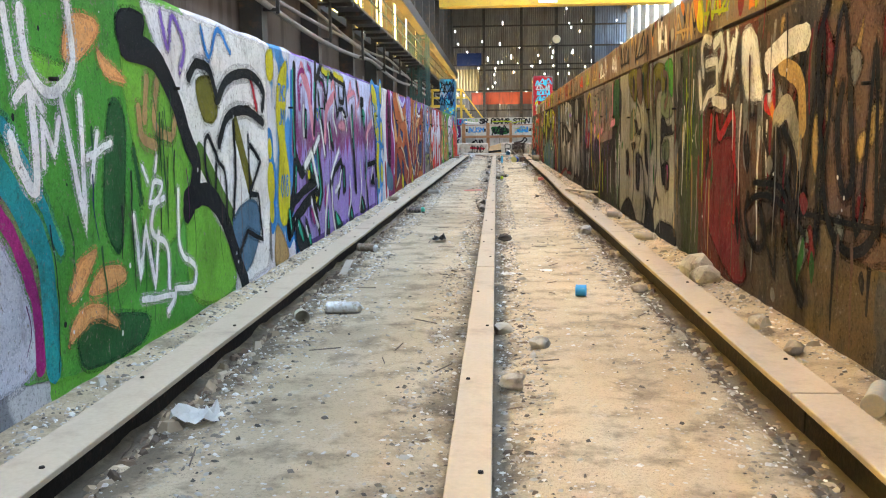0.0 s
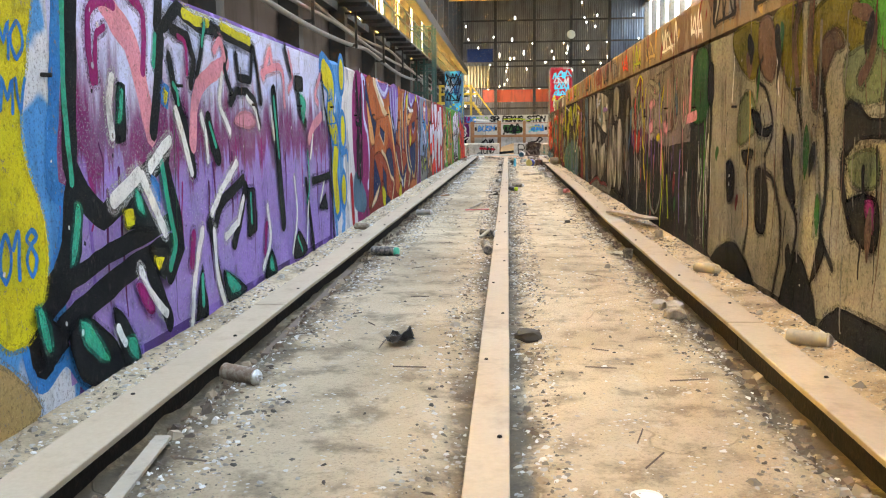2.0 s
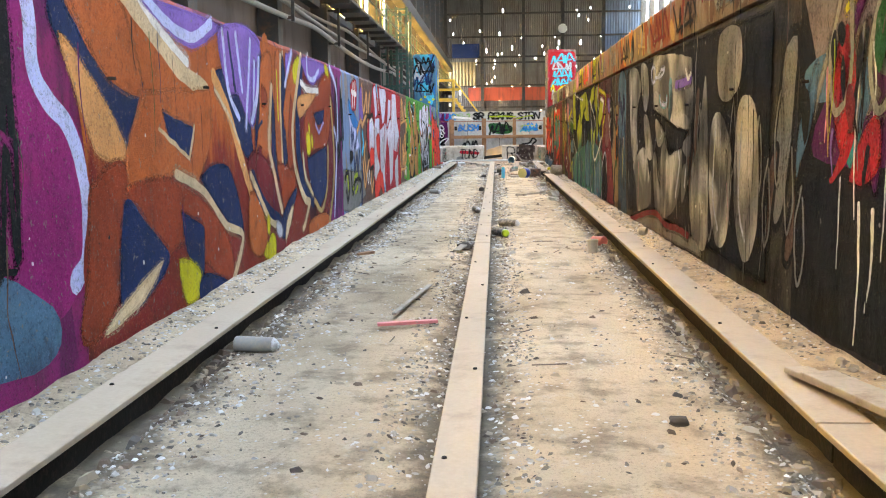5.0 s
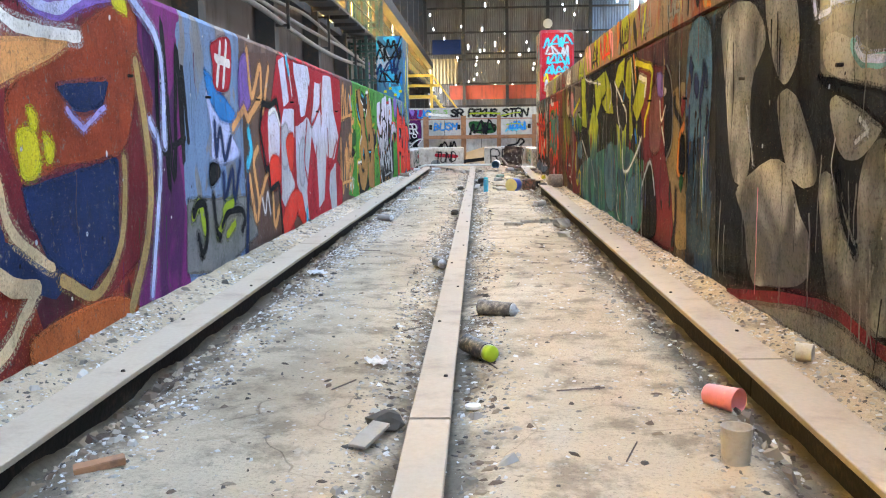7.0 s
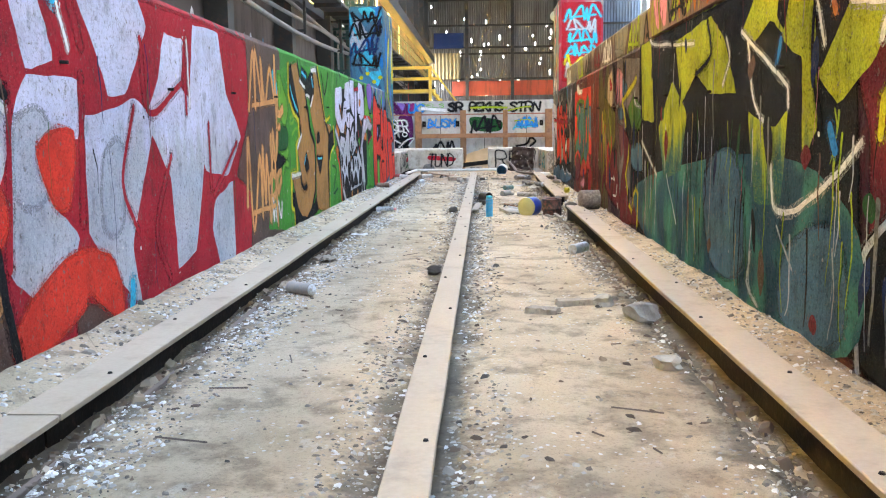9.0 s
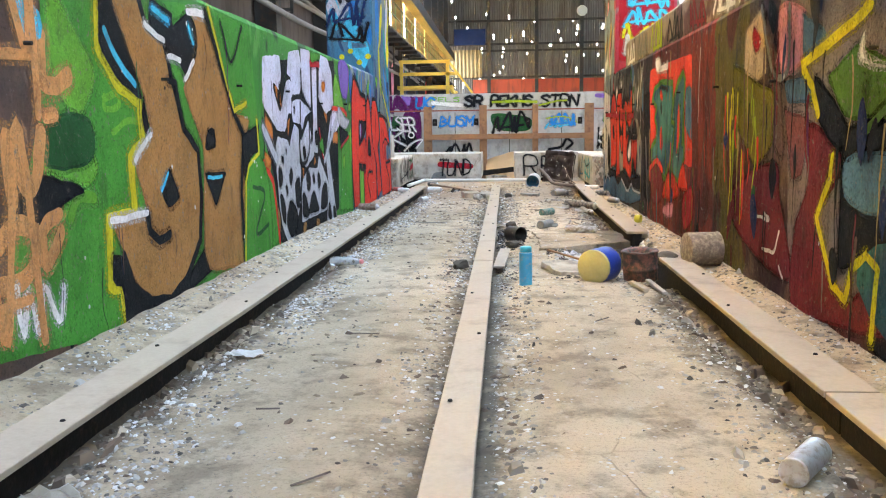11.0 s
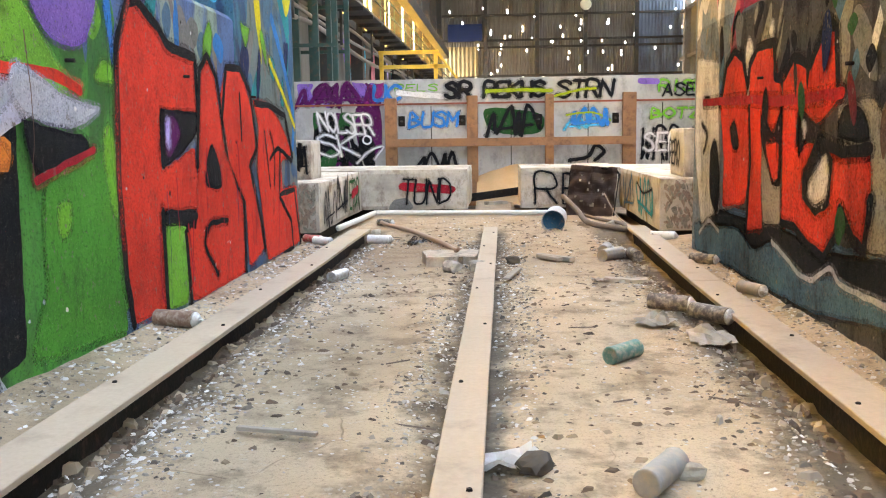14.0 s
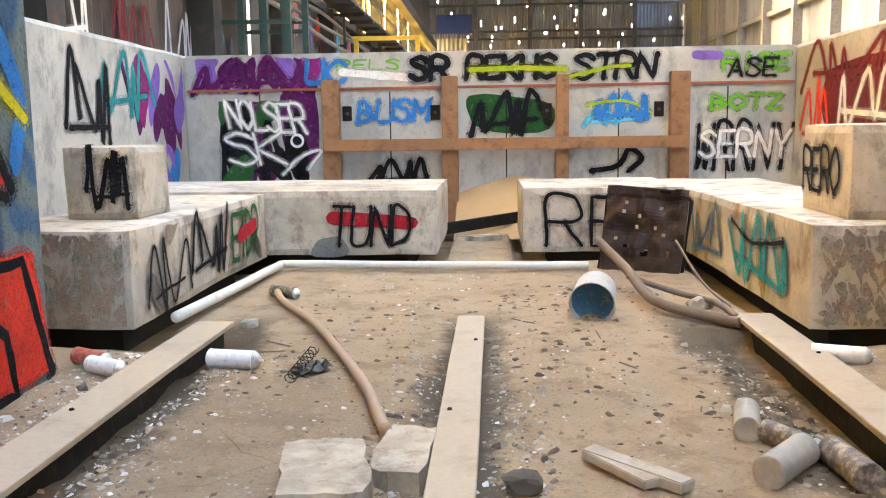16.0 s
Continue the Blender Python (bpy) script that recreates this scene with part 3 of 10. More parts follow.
def corrugated(name, width, z0, z1, mat, holes=0, pitch=0.28, depth=0.06, seed=1, label=""):
    """A sheet wall in the xz plane from x = 0, ribbed, with rusted-through holes."""
    rng = random.Random(seed)
    nx, nz = int(width / (pitch / 2)), max(1, int((z1 - z0) / (0.24 if holes else 3.0)))
    gone = set()
    while len(gone) < holes:
        i, k = rng.randrange(nx), int(nz * min(0.98, abs(rng.gauss(0.42, 0.2))))
        for d in range(rng.choice((1, 1, 1, 1, 2))):
            gone.add((i, k + d))
    bm = bmesh.new()
    cols = [[bm.verts.new((i * pitch / 2, depth * (i % 2), z0 + (z1 - z0) * k / nz)) for k in range(nz + 1)] for i in range(nx + 1)]
    for i in range(nx):
        for k in range(nz):
            if (i, k) not in gone:
                bm.faces.new((cols[i][k], cols[i + 1][k], cols[i + 1][k + 1], cols[i][k + 1]))
    return structure(mesh_ob(name, bm, mat), label, "wall")


w = corrugated("wall_far", 16.8, HALL, 19, M_sheet, 105, 0.22, label="sooty corrugated end wall with daylight through rust holes")
w.location = (HX0, HY1, 0)
w = corrugated("wall_far_blue", 4.0, HALL, 19, M_sheetB, 8, seed=2, label="bluish corrugated sheeting of the end wall")
w.location = (HX0 + 16.8, HY1, 0)
end_frame = new("end_wall_frame")
for x in (-1.4, 3.0, 7.1, 11.4):
    part("post", boxed(x - 0.16, x + 0.16, HY1 - 0.4, HY1 - 0.05, HALL, 19), M_dark, end_frame)
for z in (3.6, 5.9, 8.3, 8.9, 11.0, 13.4, 15.8):
    part("girt", boxed(HX0, HX1, HY1 - 0.22, HY1 - 0.04, z - 0.09, z + 0.09), M_dark, end_frame)
structure(end_frame, "dark steel posts and girts of the end wall", "frame")
band = structure(mesh_ob("trim", boxed(HX0 + 2.5, HX1 - 0.5, HY1 - 0.06, HY1 - 0.01, 4.3, 5.7), M_redband), "red and orange sprayed band along the end wall", "graffiti")
w = corrugated("sheeting_patch", 3.2, 5.9, 8.4, plain("tan_slats", (0.26, 0.20, 0.115), 0.8, 0, 1, 12), 0, 0.36, 0.1, 9, "tan slatted sheeting on the end wall")
w.location = (HX0 + 0.3, HY1 - 0.36, 0)
board = tagged(mesh_ob("graffiti_board", boxed(-4.6, -1.7, HY1 - 0.3, HY1 - 0.2, 8.85, 10.3), S["navy"]), "dark blue sprayed board on the end wall", "board")

# the clock-like lamp on the end wall
lamp = new("round_gauge")
bm = bmesh.new()
bmesh.ops.create_cone(bm, segments=24, radius1=0.48, radius2=0.42, depth=0.25, cap_ends=True, matrix=pose(7.1, HY1 - 0.6, 11.7, 90))
part("dial", bm, plain("dial_white", (0.6, 0.6, 0.56), 0.5), lamp)
part("bracket", boxed(7.02, 7.18, HY1 - 0.5, HY1 - 0.4, 10.6, 11.7), M_dark, lamp)
tagged(lamp, "round pale dial on a bracket high on the end wall", "gauge")

# right-hand side of the hall
w = corrugated("wall_hall_right", 150, HALL, 11.0, M_sheetR, 0, 0.5, 0.1, 3, label="pale grey sheeted side wall of the hall")
w.matrix_world = pose(HX1, -42, 0, 0, 0, 90)
w = corrugated("wall_hall_right_top", 150, 14.8, 19.0, M_sheetR, 0, 0.5, 0.1, 4, label="pale sheeting above the side windows")
w.matrix_world = pose(HX1, -42, 0, 0, 0, 90)
right_frame = new("side_wall_frame")
for i in range(22):
    y = 104 - i * 5.0
    part("post", boxed(HX1 - 0.55, HX1 - 0.05, y - 0.18, y + 0.18, HALL, 19), M_pipe, right_frame)
for z in (2.3, 4.6, 7.0, 10.9, 14.8):
    part("girt", boxed(HX1 - 0.35, HX1 - 0.06, -30, HY1, z - 0.12, z + 0.12), M_pipe, right_frame)
structure(right_frame, "grey steel posts and girts along the side wall", "frame")
win = new("window_1")
for i in range(22):
    y = 104 - i * 5.0
    part("pane", boxed(HX1 + 0.02, HX1 + 0.04, y - 4.6, y - 0.3, 11.1, 14.7), M_paneW, win).visible_shadow = False
    part("window_bar", boxed(HX1 - 0.03, HX1 + 0.06, y - 2.5, y - 2.4, 11.1, 14.7), M_dark, win)
structure(win, "long row of dusty high windows", "window")

# left-hand side: sheeted bays, columns, yellowed glazing above
w = corrugated("wall_hall_left", 95, HALL, 4.7, M_sheetL, 0, 0.3, 0.05, 5, label="sooty brown sheeted side wall with faded tags")
w.matrix_world = pose(HX0, -42, 0, 0, 0, 90)
w = corrugated("wall_hall_left_far", 54, HALL, 4.7, M_sheetR, 0, 0.3, 0.05, 6, label="pale sheeted side wall with bright graffiti")
w.matrix_world = pose(HX0, 53, 0, 0, 0, 90)
w = corrugated("wall_hall_left_top", 150, 8.6, 19, M_sheetL, 0, 0.3, 0.05, 7, label="dark sheeting over the crane rail")
w.matrix_world = pose(HX0, -42, 0, 0, 0, 90)
win = new("window_2")
for i in range(24):
    y = 103 - i * 6.0
    part("pane", boxed(HX0 - 0.06, HX0 - 0.03, y - 5.72, y - 0.2, 4.9, 8.5), M_pane, win)
    for k in (1, 2, 3):
        part("window_bar", boxed(HX0 - 0.02, HX0 + 0.06, y - 5.4 + k * 1.3 - 0.05, y - 5.4 + k * 1.3 + 0.05, 4.75, 8.6), M_dark, win)
structure(win, "backlit yellowed glazing along the crane bay", "window")
left_frame = new("crane_bay_frame")
for i in range(24):
    y = 103 - i * 6.0
    part("column", boxed(HX0 + 0.02, HX0 + 0.5, y - 0.22, y + 0.22, HALL, 19), M_dark, left_frame)
part("crane_rail", boxed(HX0 + 0.5, HX0 + 1.0, -38, 104, 7.2, 7.8), M_dark, left_frame)
part("girt", boxed(HX0 + 0.02, HX0 + 0.3, -38, 104, 4.6, 4.85), M_dark, left_frame)
structure(left_frame, "dark steel columns and crane rail of the side bay", "frame")

catwalk = new("catwalk")
part("deck", boxed(HX0 + 0.5, HX0 + 1.3, 8, 100, 4.72, 4.80), M_dark, catwalk)
for i in range(46):
    y = 8 + i * 2
    part("deck_beam", boxed(HX0 + 0.5, HX0 + 1.32, y - 0.05, y + 0.05, 4.6, 4.72), M_dark, catwalk)
    part("baluster", boxed(HX0 + 1.26, HX0 + 1.3, y - 0.02, y + 0.02, 4.8, 5.8), M_green, catwalk)
for z in (5.3, 5.8):
    part("handrail", boxed(HX0 + 1.26, HX0 + 1.3, 8, 100, z - 0.02, z + 0.02), M_green, catwalk)
tagged(catwalk, "dark steel catwalk along the crane bay", "catwalk")

for k, (x, z0, sag) in enumerate(((-4.75, 3.75, 0.25), (-4.7, 3.95, 0.12), (-4.85, 4.35, 0.3))):
    bm = bmesh.new()
    pts = [(x, -20 + i * 3.0, z0 - sag * abs(math.sin(i * 0.52 + k))) for i in range(33)]
    tube(bm, curved(pts, 3), 0.05 + 0.015 * (k == 0), 8)
    tagged(mesh_ob("wall_pipe", bm, M_pipe, smooth=True), "long grey pipe hung on the side wall", "pipe", "pipes on the side wall")
for i in range(12):
    y = 6 + i * 6.0
    b = new("pipe_bracket")
    part("arm", boxed(HX0 + 0.05, -4.55, y + 0.9, y + 0.97, 3.55, 3.62), M_dark, b)
    part("arm", boxed(HX0 + 0.05, -4.55, y + 0.9, y + 0.97, 4.5, 4.56), M_dark, b)
    part("strut", boxed(-4.62, -4.55, y + 0.9, y + 0.97, 3.5, 4.6), M_dark, b)
    tagged(b, "dark steel bracket under the wall pipes", "bracket", "pipe brackets")

# scaffold tower behind the end of the pit
tower = new("scaffold_tower")
for x in (-5.2, -4.75, -4.3, -3.85):
    for y in (50.0, 51.6):
        part("post", boxed(x - 0.06, x + 0.06, y - 0.06, y + 0.06, HALL, 6.4), M_green, tower)
for z in (1.9, 3.0, 4.1, 4.4, 5.2, 6.3):
    for y in (49.95, 51.65):
        part("rail", boxed(-5.26, -3.79, y - 0.04, y + 0.04, z - 0.04, z + 0.04), M_green, tower)
part("deck", boxed(-5.2, -3.85, 50.0, 51.6, 2.02, 2.08), M_dark, tower)
tagged(tower, "dark green steel scaffold tower behind the end wall", "scaffold")

# yellow stair
stair = new("yellow_stair")
part("top_rail", boxed(-4.5, -2.3, 62.0, 62.1, 3.84, 3.98), M_yellow, stair)
part("mid_rail", boxed(-4.5, -2.0, 62.0, 62.1, 3.32, 3.46), M_yellow, stair)
part("platform", boxed(-4.6, -2.2, 62.1, 63.4, 2.75, 2.9), M_yellow, stair)
for x in (-4.4, -2.4):
    part("post", boxed(x - 0.07, x + 0.07, 62.0, 62.12, HALL, 3.9), M_yellow, stair)
for y in (62.05, 63.3):
    bm = bmesh.new()
    tube(bm, [(-2.3, y, 2.8), (-0.9, y, HALL)], 0.08, 6)
    part("stringer", bm, M_yellow, stair)
    bm = bmesh.new()
    tube(bm, [(-2.3, y, 3.85), (-0.9, y, 1.95)], 0.05, 6)
    part("handrail", bm, M_yellow, stair)
for i in range(9):
    part("tread", boxed(-2.3 + i * 0.155, -2.02 + i * 0.155, 62.1, 63.3, 2.6 - i * 0.2, 2.65 - i * 0.2), M_yellow, stair)
tagged(stair, "yellow painted steel stair with landing", "stair")

# overhead crane
crane = new("overhead_crane")
part("girder", boxed(HX0 + 0.6, HX1 - 0.6, 77.2, 78.2, 11.7, 13.4), M_yellow, crane)
part("flange", boxed(HX0 + 0.6, HX1 - 0.6, 77.0, 78.4, 11.6, 11.7), M_yellow, crane)
part("sign", boxed(3.6, 5.2, 76.95, 76.99, 11.75, 12.2), S["white"], crane, "white sign on the girder")
tagged(crane, "yellow overhead crane girder across the hall", "crane")

# unseen roof added to shape the sky light: open strips, far end closed
bm = bmesh.new()
for x0, x1 in ((HX0 - 0.3, -3.4), (0.6, 2.6), (6.2, 8.2), (11.5, HX1 + 0.3)):
    box(bm, x0, x1, -42, HY1 + 0.3, 19.0, 19.15)
for i in range(20):
    box(bm, HX0, HX1, -42 + i * 7.9, -41.4 + i * 7.9, 18.6, 19.0)
box(bm, -3.4, 11.5, 84, HY1 + 0.3, 19.0, 19.15)
structure(mesh_ob("ceiling_added", bm, M_roof), "unseen added roof, its open strips let the sky light in", "roof")
structure(mesh_ob("wall_hall_near", boxed(HX0, HX1, -42.3, -42, HALL, 19), M_sheetL), "sheeted near wall of the hall", "wall")


# ---- spray-paint drawing kit ----
from mathutils import geometry

GLYPHS = {"A": "00 26 40|12 32", "B": "00 06 25 34 13|23 42 31 00", "C": "45 26 04 02 20 41", "D": "00 06 35 43 31 00", "E": "40 00 06 46|03 33", "F": "00 06 46|03 33",
          "G": "45 26 04 02 20 41 43 23", "H": "00 06|03 43|40 46", "I": "20 26", "J": "46 41 20 01", "K": "00 06|46 03 40", "L": "06 00 40", "M": "00 06 22 46 40",
          "N": "00 06 40 46", "O": "20 02 04 26 44 42 20", "P": "00 06 36 44 33 03", "R": "00 06 36 44 33 03|23 40", "S": "45 26 05 14 33 41 20 01", "T": "06 46|26 20",
          "U": "06 01 20 41 46", "V": "06 20 46", "W": "06 10 24 30 46", "Y": "06 23 46|23 20", "Z": "06 46 00 40", "0": "20 02 04 26 44 42 20", "1": "04 26 20",
          "3": "06 46 24 42 20 01", "8": "24 05 26 45 24 02 20 42 24", "+": "21 25|03 43"}


def strokes(code):
    return [[(int(p[0]) / 4, int(p[1]) / 6) for p in s.split()] for s in code.split("|")]


class Art:
    """Paint on one face of a wall: at() maps the distance along it, the height and the coat to a place."""

    def __init__(self, at, loose=1.0):
        self.at, self.verts, self.faces, self.ids, self.mats, self.calls = at, [], [], [], [], 0
        self.loose = loose  # how far coats of one number may stand apart

    def slot(self, colour):
        if S[colour] not in self.mats:
            self.mats.append(S[colour])
        return self.mats.index(S[colour])

    def add(self, pts, faces, coat, colour):
        b = len(self.verts)
        self.calls += 1
        lift = 0.002 + 0.0013 * coat + 0.00002 * (self.calls % 50) * self.loose
        for i, (u, v) in enumerate(pts):
            d = noise.noise_vector(Vector((u * 13, v * 13, coat)))
            self.verts.append(self.at(u + d.x * 0.009, v + d.y * 0.009, lift + 0.000006 * i * self.loose))
        self.faces += [tuple(b + i for i in f) for f in faces]
        self.ids += [self.slot(colour)] * len(faces)

    def line(self, pts, w, colour, coat=1, smooth=True, taper=0.0):
        if 0.018 < w < 0.075 and coat >= 1 and not taper and "mist_" + colour in S:
            self.line(pts, w * 1.55 + 0.02, "mist_" + colour, coat - 0.5, smooth)
        p = [Vector((*q, 0)) for q in pts]
        if smooth and len(p) > 2:
            p = curved(p, 8)
        else:
            p = [a.lerp(b, k / 6) for a, b in zip(p, p[1:]) for k in range(6)] + [p[-1]]
        n = len(p)
        out, faces = [], []
        for i, q in enumerate(p):
            d = p[min(i + 1, n - 1)] - p[max(i - 1, 0)]
            d = d.normalized() if d.length > 1e-6 else Vector((1, 0, 0))
            h = w / 2 * (1 - taper * i / max(1, n - 1))
            out += [(q.x - d.y * h, q.y + d.x * h), (q.x + d.y * h, q.y - d.x * h)]
        faces = [(2 * i, 2 * i + 1, 2 * i + 3, 2 * i + 2) for i in range(n - 1)]
        for q, h in ((p[0], w / 2), (p[-1], w / 2 * (1 - taper))):
            b = len(out)
            out += [(q.x + h * math.cos(a), q.y + h * math.sin(a)) for a in [k * math.pi / 4 for k in range(8)]]
            faces.append(tuple(range(b, b + 8)))
        self.add(out, faces, coat, colour)

    def blob(self, pts, colour, coat=1, smooth=True):
        p = [Vector((*q, 0)) for q in pts]
        m = len(p)
        if smooth:
            ring = curved(p[-2:] + p + p[:2], 5)
            p = ring[10:10 + 5 * m]
        else:
            ring = []
            for k in range(m):
                n = max(2, int((p[(k + 1) % m] - p[k]).length / 0.05))
                ring += [p[k].lerp(p[(k + 1) % m], (j + 0.25) / n) for j in range(n)]
            p = [q + noise.noise_vector(q * 31) * 0.006 for q in ring]
        if "mist_" + colour in S and self.loose < 1 and coat > 0.7:
            self.line([(q.x, q.y) for q in p[::3] + p[:1]], 0.032, "mist_" + colour, coat + 0.03)
        tris = geometry.tessellate_polygon([p])
        self.add([(q.x, q.y) for q in p], tris, coat, colour)

    def disc(self, u, v, r, colour, coat=1, squash=1.0):
        self.add([(u + r * math.cos(a), v + r * squash * math.sin(a)) for a in [k * math.pi / 7 for k in range(14)]], [tuple(range(14))], coat, colour)

    def letter(self, code, u, v, w, h, thick, colour, coat, way=1, slant=0.0, smooth=True):
        for s in strokes(code):
            self.line([(u + way * (x * w + slant * y * h), v + y * h) for x, y in s], thick, colour, coat, smooth)

    def text(self, words, u, v, w, h, thick, colour, coat=4, way=1, slant=0.1, gap=0.3, rise=0.0):
        for ch in words:
            if ch in GLYPHS:
                self.letter(GLYPHS[ch], u, v, w, h, thick, colour, coat, way, slant, ch not in "AMNVWZTEFHKL+")
            u += way * w * (1 + gap)
            v += rise

    def scrawl(self, u0, u1, v0, v1, thick, colour, coat=4, seed=1, turns=9):
        """An unreadable tag: one quick looping line."""
        rng = random.Random(seed)
        pts = [(u0 + (u1 - u0) * (i + rng.uniform(-0.9, 0.9)) / turns, (v0, v1)[i % 2] + rng.uniform(-0.25, 0.25) * (v1 - v0)) for i in range(turns + 1)]
        self.line(pts, thick, colour, coat)
        self.line([(u0 + (u1 - u0) * 0.1, v0 + (v1 - v0) * 0.1), (u0 + (u1 - u0) * 0.9, v0 + (v1 - v0) * rng.uniform(0, 0.4))], thick * 0.8, colour, coat)

    def drips(self, u0, u1, v0, v1, count, colours, coat=1, seed=1, w=(0.01, 0.035)):
        rng = random.Random(seed)
        for _ in range(count):
            u, v = rng.uniform(u0, u1), rng.uniform(v0, v1)
            l = rng.uniform(0.15, 0.6)
            self.line([(u, v), (u + rng.uniform(-0.03, 0.03), v - l * 0.5), (u + rng.uniform(-0.03, 0.03), max(0.08, v - l))], rng.uniform(*w), rng.choice(colours), coat, True, 0.6)

    def shards(self, u0, u1, v0, v1, count, colours, coat=1, seed=1, size=(0.12, 0.4), lean=0.5):
        """Interlocked pointed fields of colour."""
        rng = random.Random(seed)
        for _ in range(count):
            u, v, a, b = rng.uniform(u0, u1), rng.uniform(v0, v1), rng.uniform(*size) * 0.5, rng.uniform(*size)
            s = rng.uniform(-lean, lean) * b
            q = [(u - a, v + b * 0.2), (u - a * 0.2 + s, v + b), (u + a * 0.7 + s, v + b * 0.7), (u + a, v - b * 0.1), (u + a * 0.2 - s, v - b), (u - a * 0.5 - s, v - b * 0.6)]
            self.blob([(min(u1, max(u0, x)), min(v1, max(v0, z))) for x, z in q], rng.choice(colours), coat + rng.random() * 0.8, True)

    def petals(self, u0, u1, v0, v1, count, fill, edge, rim, coat=1, seed=1, size=(0.16, 0.34)):
        """Tall rounded letter limbs with dark outlines."""
        rng = random.Random(seed)
        for i in range(count):
            u = u0 + (u1 - u0) * (i + rng.uniform(0.2, 0.8)) / count
            h, a = rng.uniform(0.35, 0.75) * (v1 - v0), rng.uniform(*size) / 2
            v = rng.uniform(v0 + h / 2, v1 - h / 2)
            s = rng.uniform(-0.12, 0.12)
            q = [(u - a * 0.6 + s, v + h / 2), (u + a * 0.7 + s, v + h * 0.45), (u + a, v), (u + a * 0.7 - s, v - h * 0.42), (u - s, v - h / 2), (u - a * 0.9 - s, v - h * 0.3), (u - a, v + h * 0.15)]
            c = coat + i * 0.25
            self.line(q + q[:2], rim, edge, c + 0.1)
            self.blob(q, fill if isinstance(fill, str) else fill[i % len(fill)], c)

    def done(self, wall, label):
        me = bpy.data.meshes.new("graffiti")
        me.from_pydata(self.verts, [], self.faces)
        for m in self.mats:
            me.materials.append(m)
        me.polygons.foreach_set("material_index", self.ids)
        me.update()
        ob = new("graffiti", me)
        ob.parent = wall
        return tagged(ob, label)


def left_face(u, v, e):
    return (XL + e, u, v)


def right_face(u, v, e):
    return (XR - e, u, v)


S["royal"] = spray("paint_royal", (0.60, 0.64, 0.92), (0.20, 0.02, 0.13), 1.14, 0.38, (0.31, 0.19, 0.56), 0.80)

# ---- the left wall's pieces, from the near end on ----
a = Art(left_face, 0.05)
a.blob([(2.7, 1.45), (3.65, 1.56), (3.91, 1.35), (4.39, 1.14), (4.53, 0.84), (4.46, 0.59), (5.16, 0.18), (5.22, 0.02), (3.81, 0.03), (3.21, 0.06), (2.52, 0.17)], "green", 0.60, False)
a.blob([(3.73, 1.34), (4.14, 1.28), (4.44, 1.03), (4.48, 0.72), (4.3, 0.48), (3.92, 0.45), (3.83, 0.83)], "leaf", 0.72)
a.blob([(4.43, 0.59), (4.7, 0.62), (5.11, 0.39), (5.2, 0.05), (4.49, 0.09)], "leaf", 0.84)
a.blob([(2.85, 1.24), (3.12, 1.23), (3.3, 1.16), (2.93, 1.1)], "leaf", 0.96)
a.blob([(3.58, 1.09), (3.73, 1.01), (3.62, 0.48), (3.47, 0.64)], "dgreen", 1.08)
a.blob([(3.24, 0.25), (3.83, 0.16), (3.77, 0.04), (3.25, 0.06)], "dgreen", 1.20)
a.line([(3.61, 1.02), (3.56, 0.8), (3.61, 0.59)], 0.04, "dgreen", 1.32)
a.line([(3.8, 0.9), (3.86, 0.66)], 0.03, "dgreen", 1.44)
a.blob([(2.59, 0.67), (2.76, 0.57), (2.87, 0.35), (2.86, 0.16), (2.52, 0.17)], "silver", 1.56)
a.line([(2.67, 0.91), (2.88, 0.69), (2.99, 0.48), (2.99, 0.13)], 0.11, "teal", 1.68)
a.line([(2.77, 1), (2.92, 0.83), (3.09, 0.55)], 0.05, "teal", 1.80)
a.line([(2.69, 0.74), (2.81, 0.59), (2.9, 0.38), (2.9, 0.16)], 0.06, "magenta", 1.92)
a.blob([(3.95, 1.56), (4.42, 1.56), (5.93, 1.56), (6.1, 1.54), (6.1, 0.41), (6.02, 0.05), (5.4, 0.02), (5.25, 0.22), (4.64, 0.69), (4.48, 0.91), (4.24, 1.23)], "white", 2.04, False)
a.blob([(6.04, 0.16), (6.1, 0.45), (6.1, 0.23), (6.1, 0.08)], "grey", 2.16)
a.blob([(4.65, 1.23), (4.93, 1.27), (4.99, 1.06), (4.76, 1.03)], "olive", 2.28)
a.line([(5.33, 1.02), (5.61, 0.63)], 0.12, "olive", 2.40)
a.line([(4.66, 0.86), (5.2, 0.45)], 0.13, "moss", 2.52)
a.blob([(5.2, 0.45), (5.69, 0.54), (5.81, 0.31), (5.41, 0.09)], "steel", 2.64)
a.line([(5.71, 1.32), (5.83, 1.13)], 0.05, "crimson", 2.76)
a.blob([(3.14, 0.37), (3.24, 0.49), (3.39, 0.5), (3.2, 0.35)], "peach", 2.88)
a.blob([(3.3, 0.34), (3.41, 0.43), (3.61, 0.41), (3.62, 0.34)], "peach", 3.00)
a.blob([(3.11, 0.19), (3.21, 0.3), (3.42, 0.28), (3.55, 0.16), (3.34, 0.24)], "peach", 3.12)
a.blob([(3.2, 1.26), (3.27, 1.4), (3.46, 1.42), (3.51, 1.36), (3.31, 1.23)], "peach", 3.24)
a.blob([(3.49, 1.3), (3.64, 1.24), (3.76, 1.18), (3.55, 1.2)], "peach", 3.36)
a.line([(3.87, 1.08), (3.9, 0.95), (4.05, 0.91)], 0.05, "ochre", 3.48)
a.line([(3.98, 1.21), (3.93, 1.03)], 0.05, "ochre", 3.60)
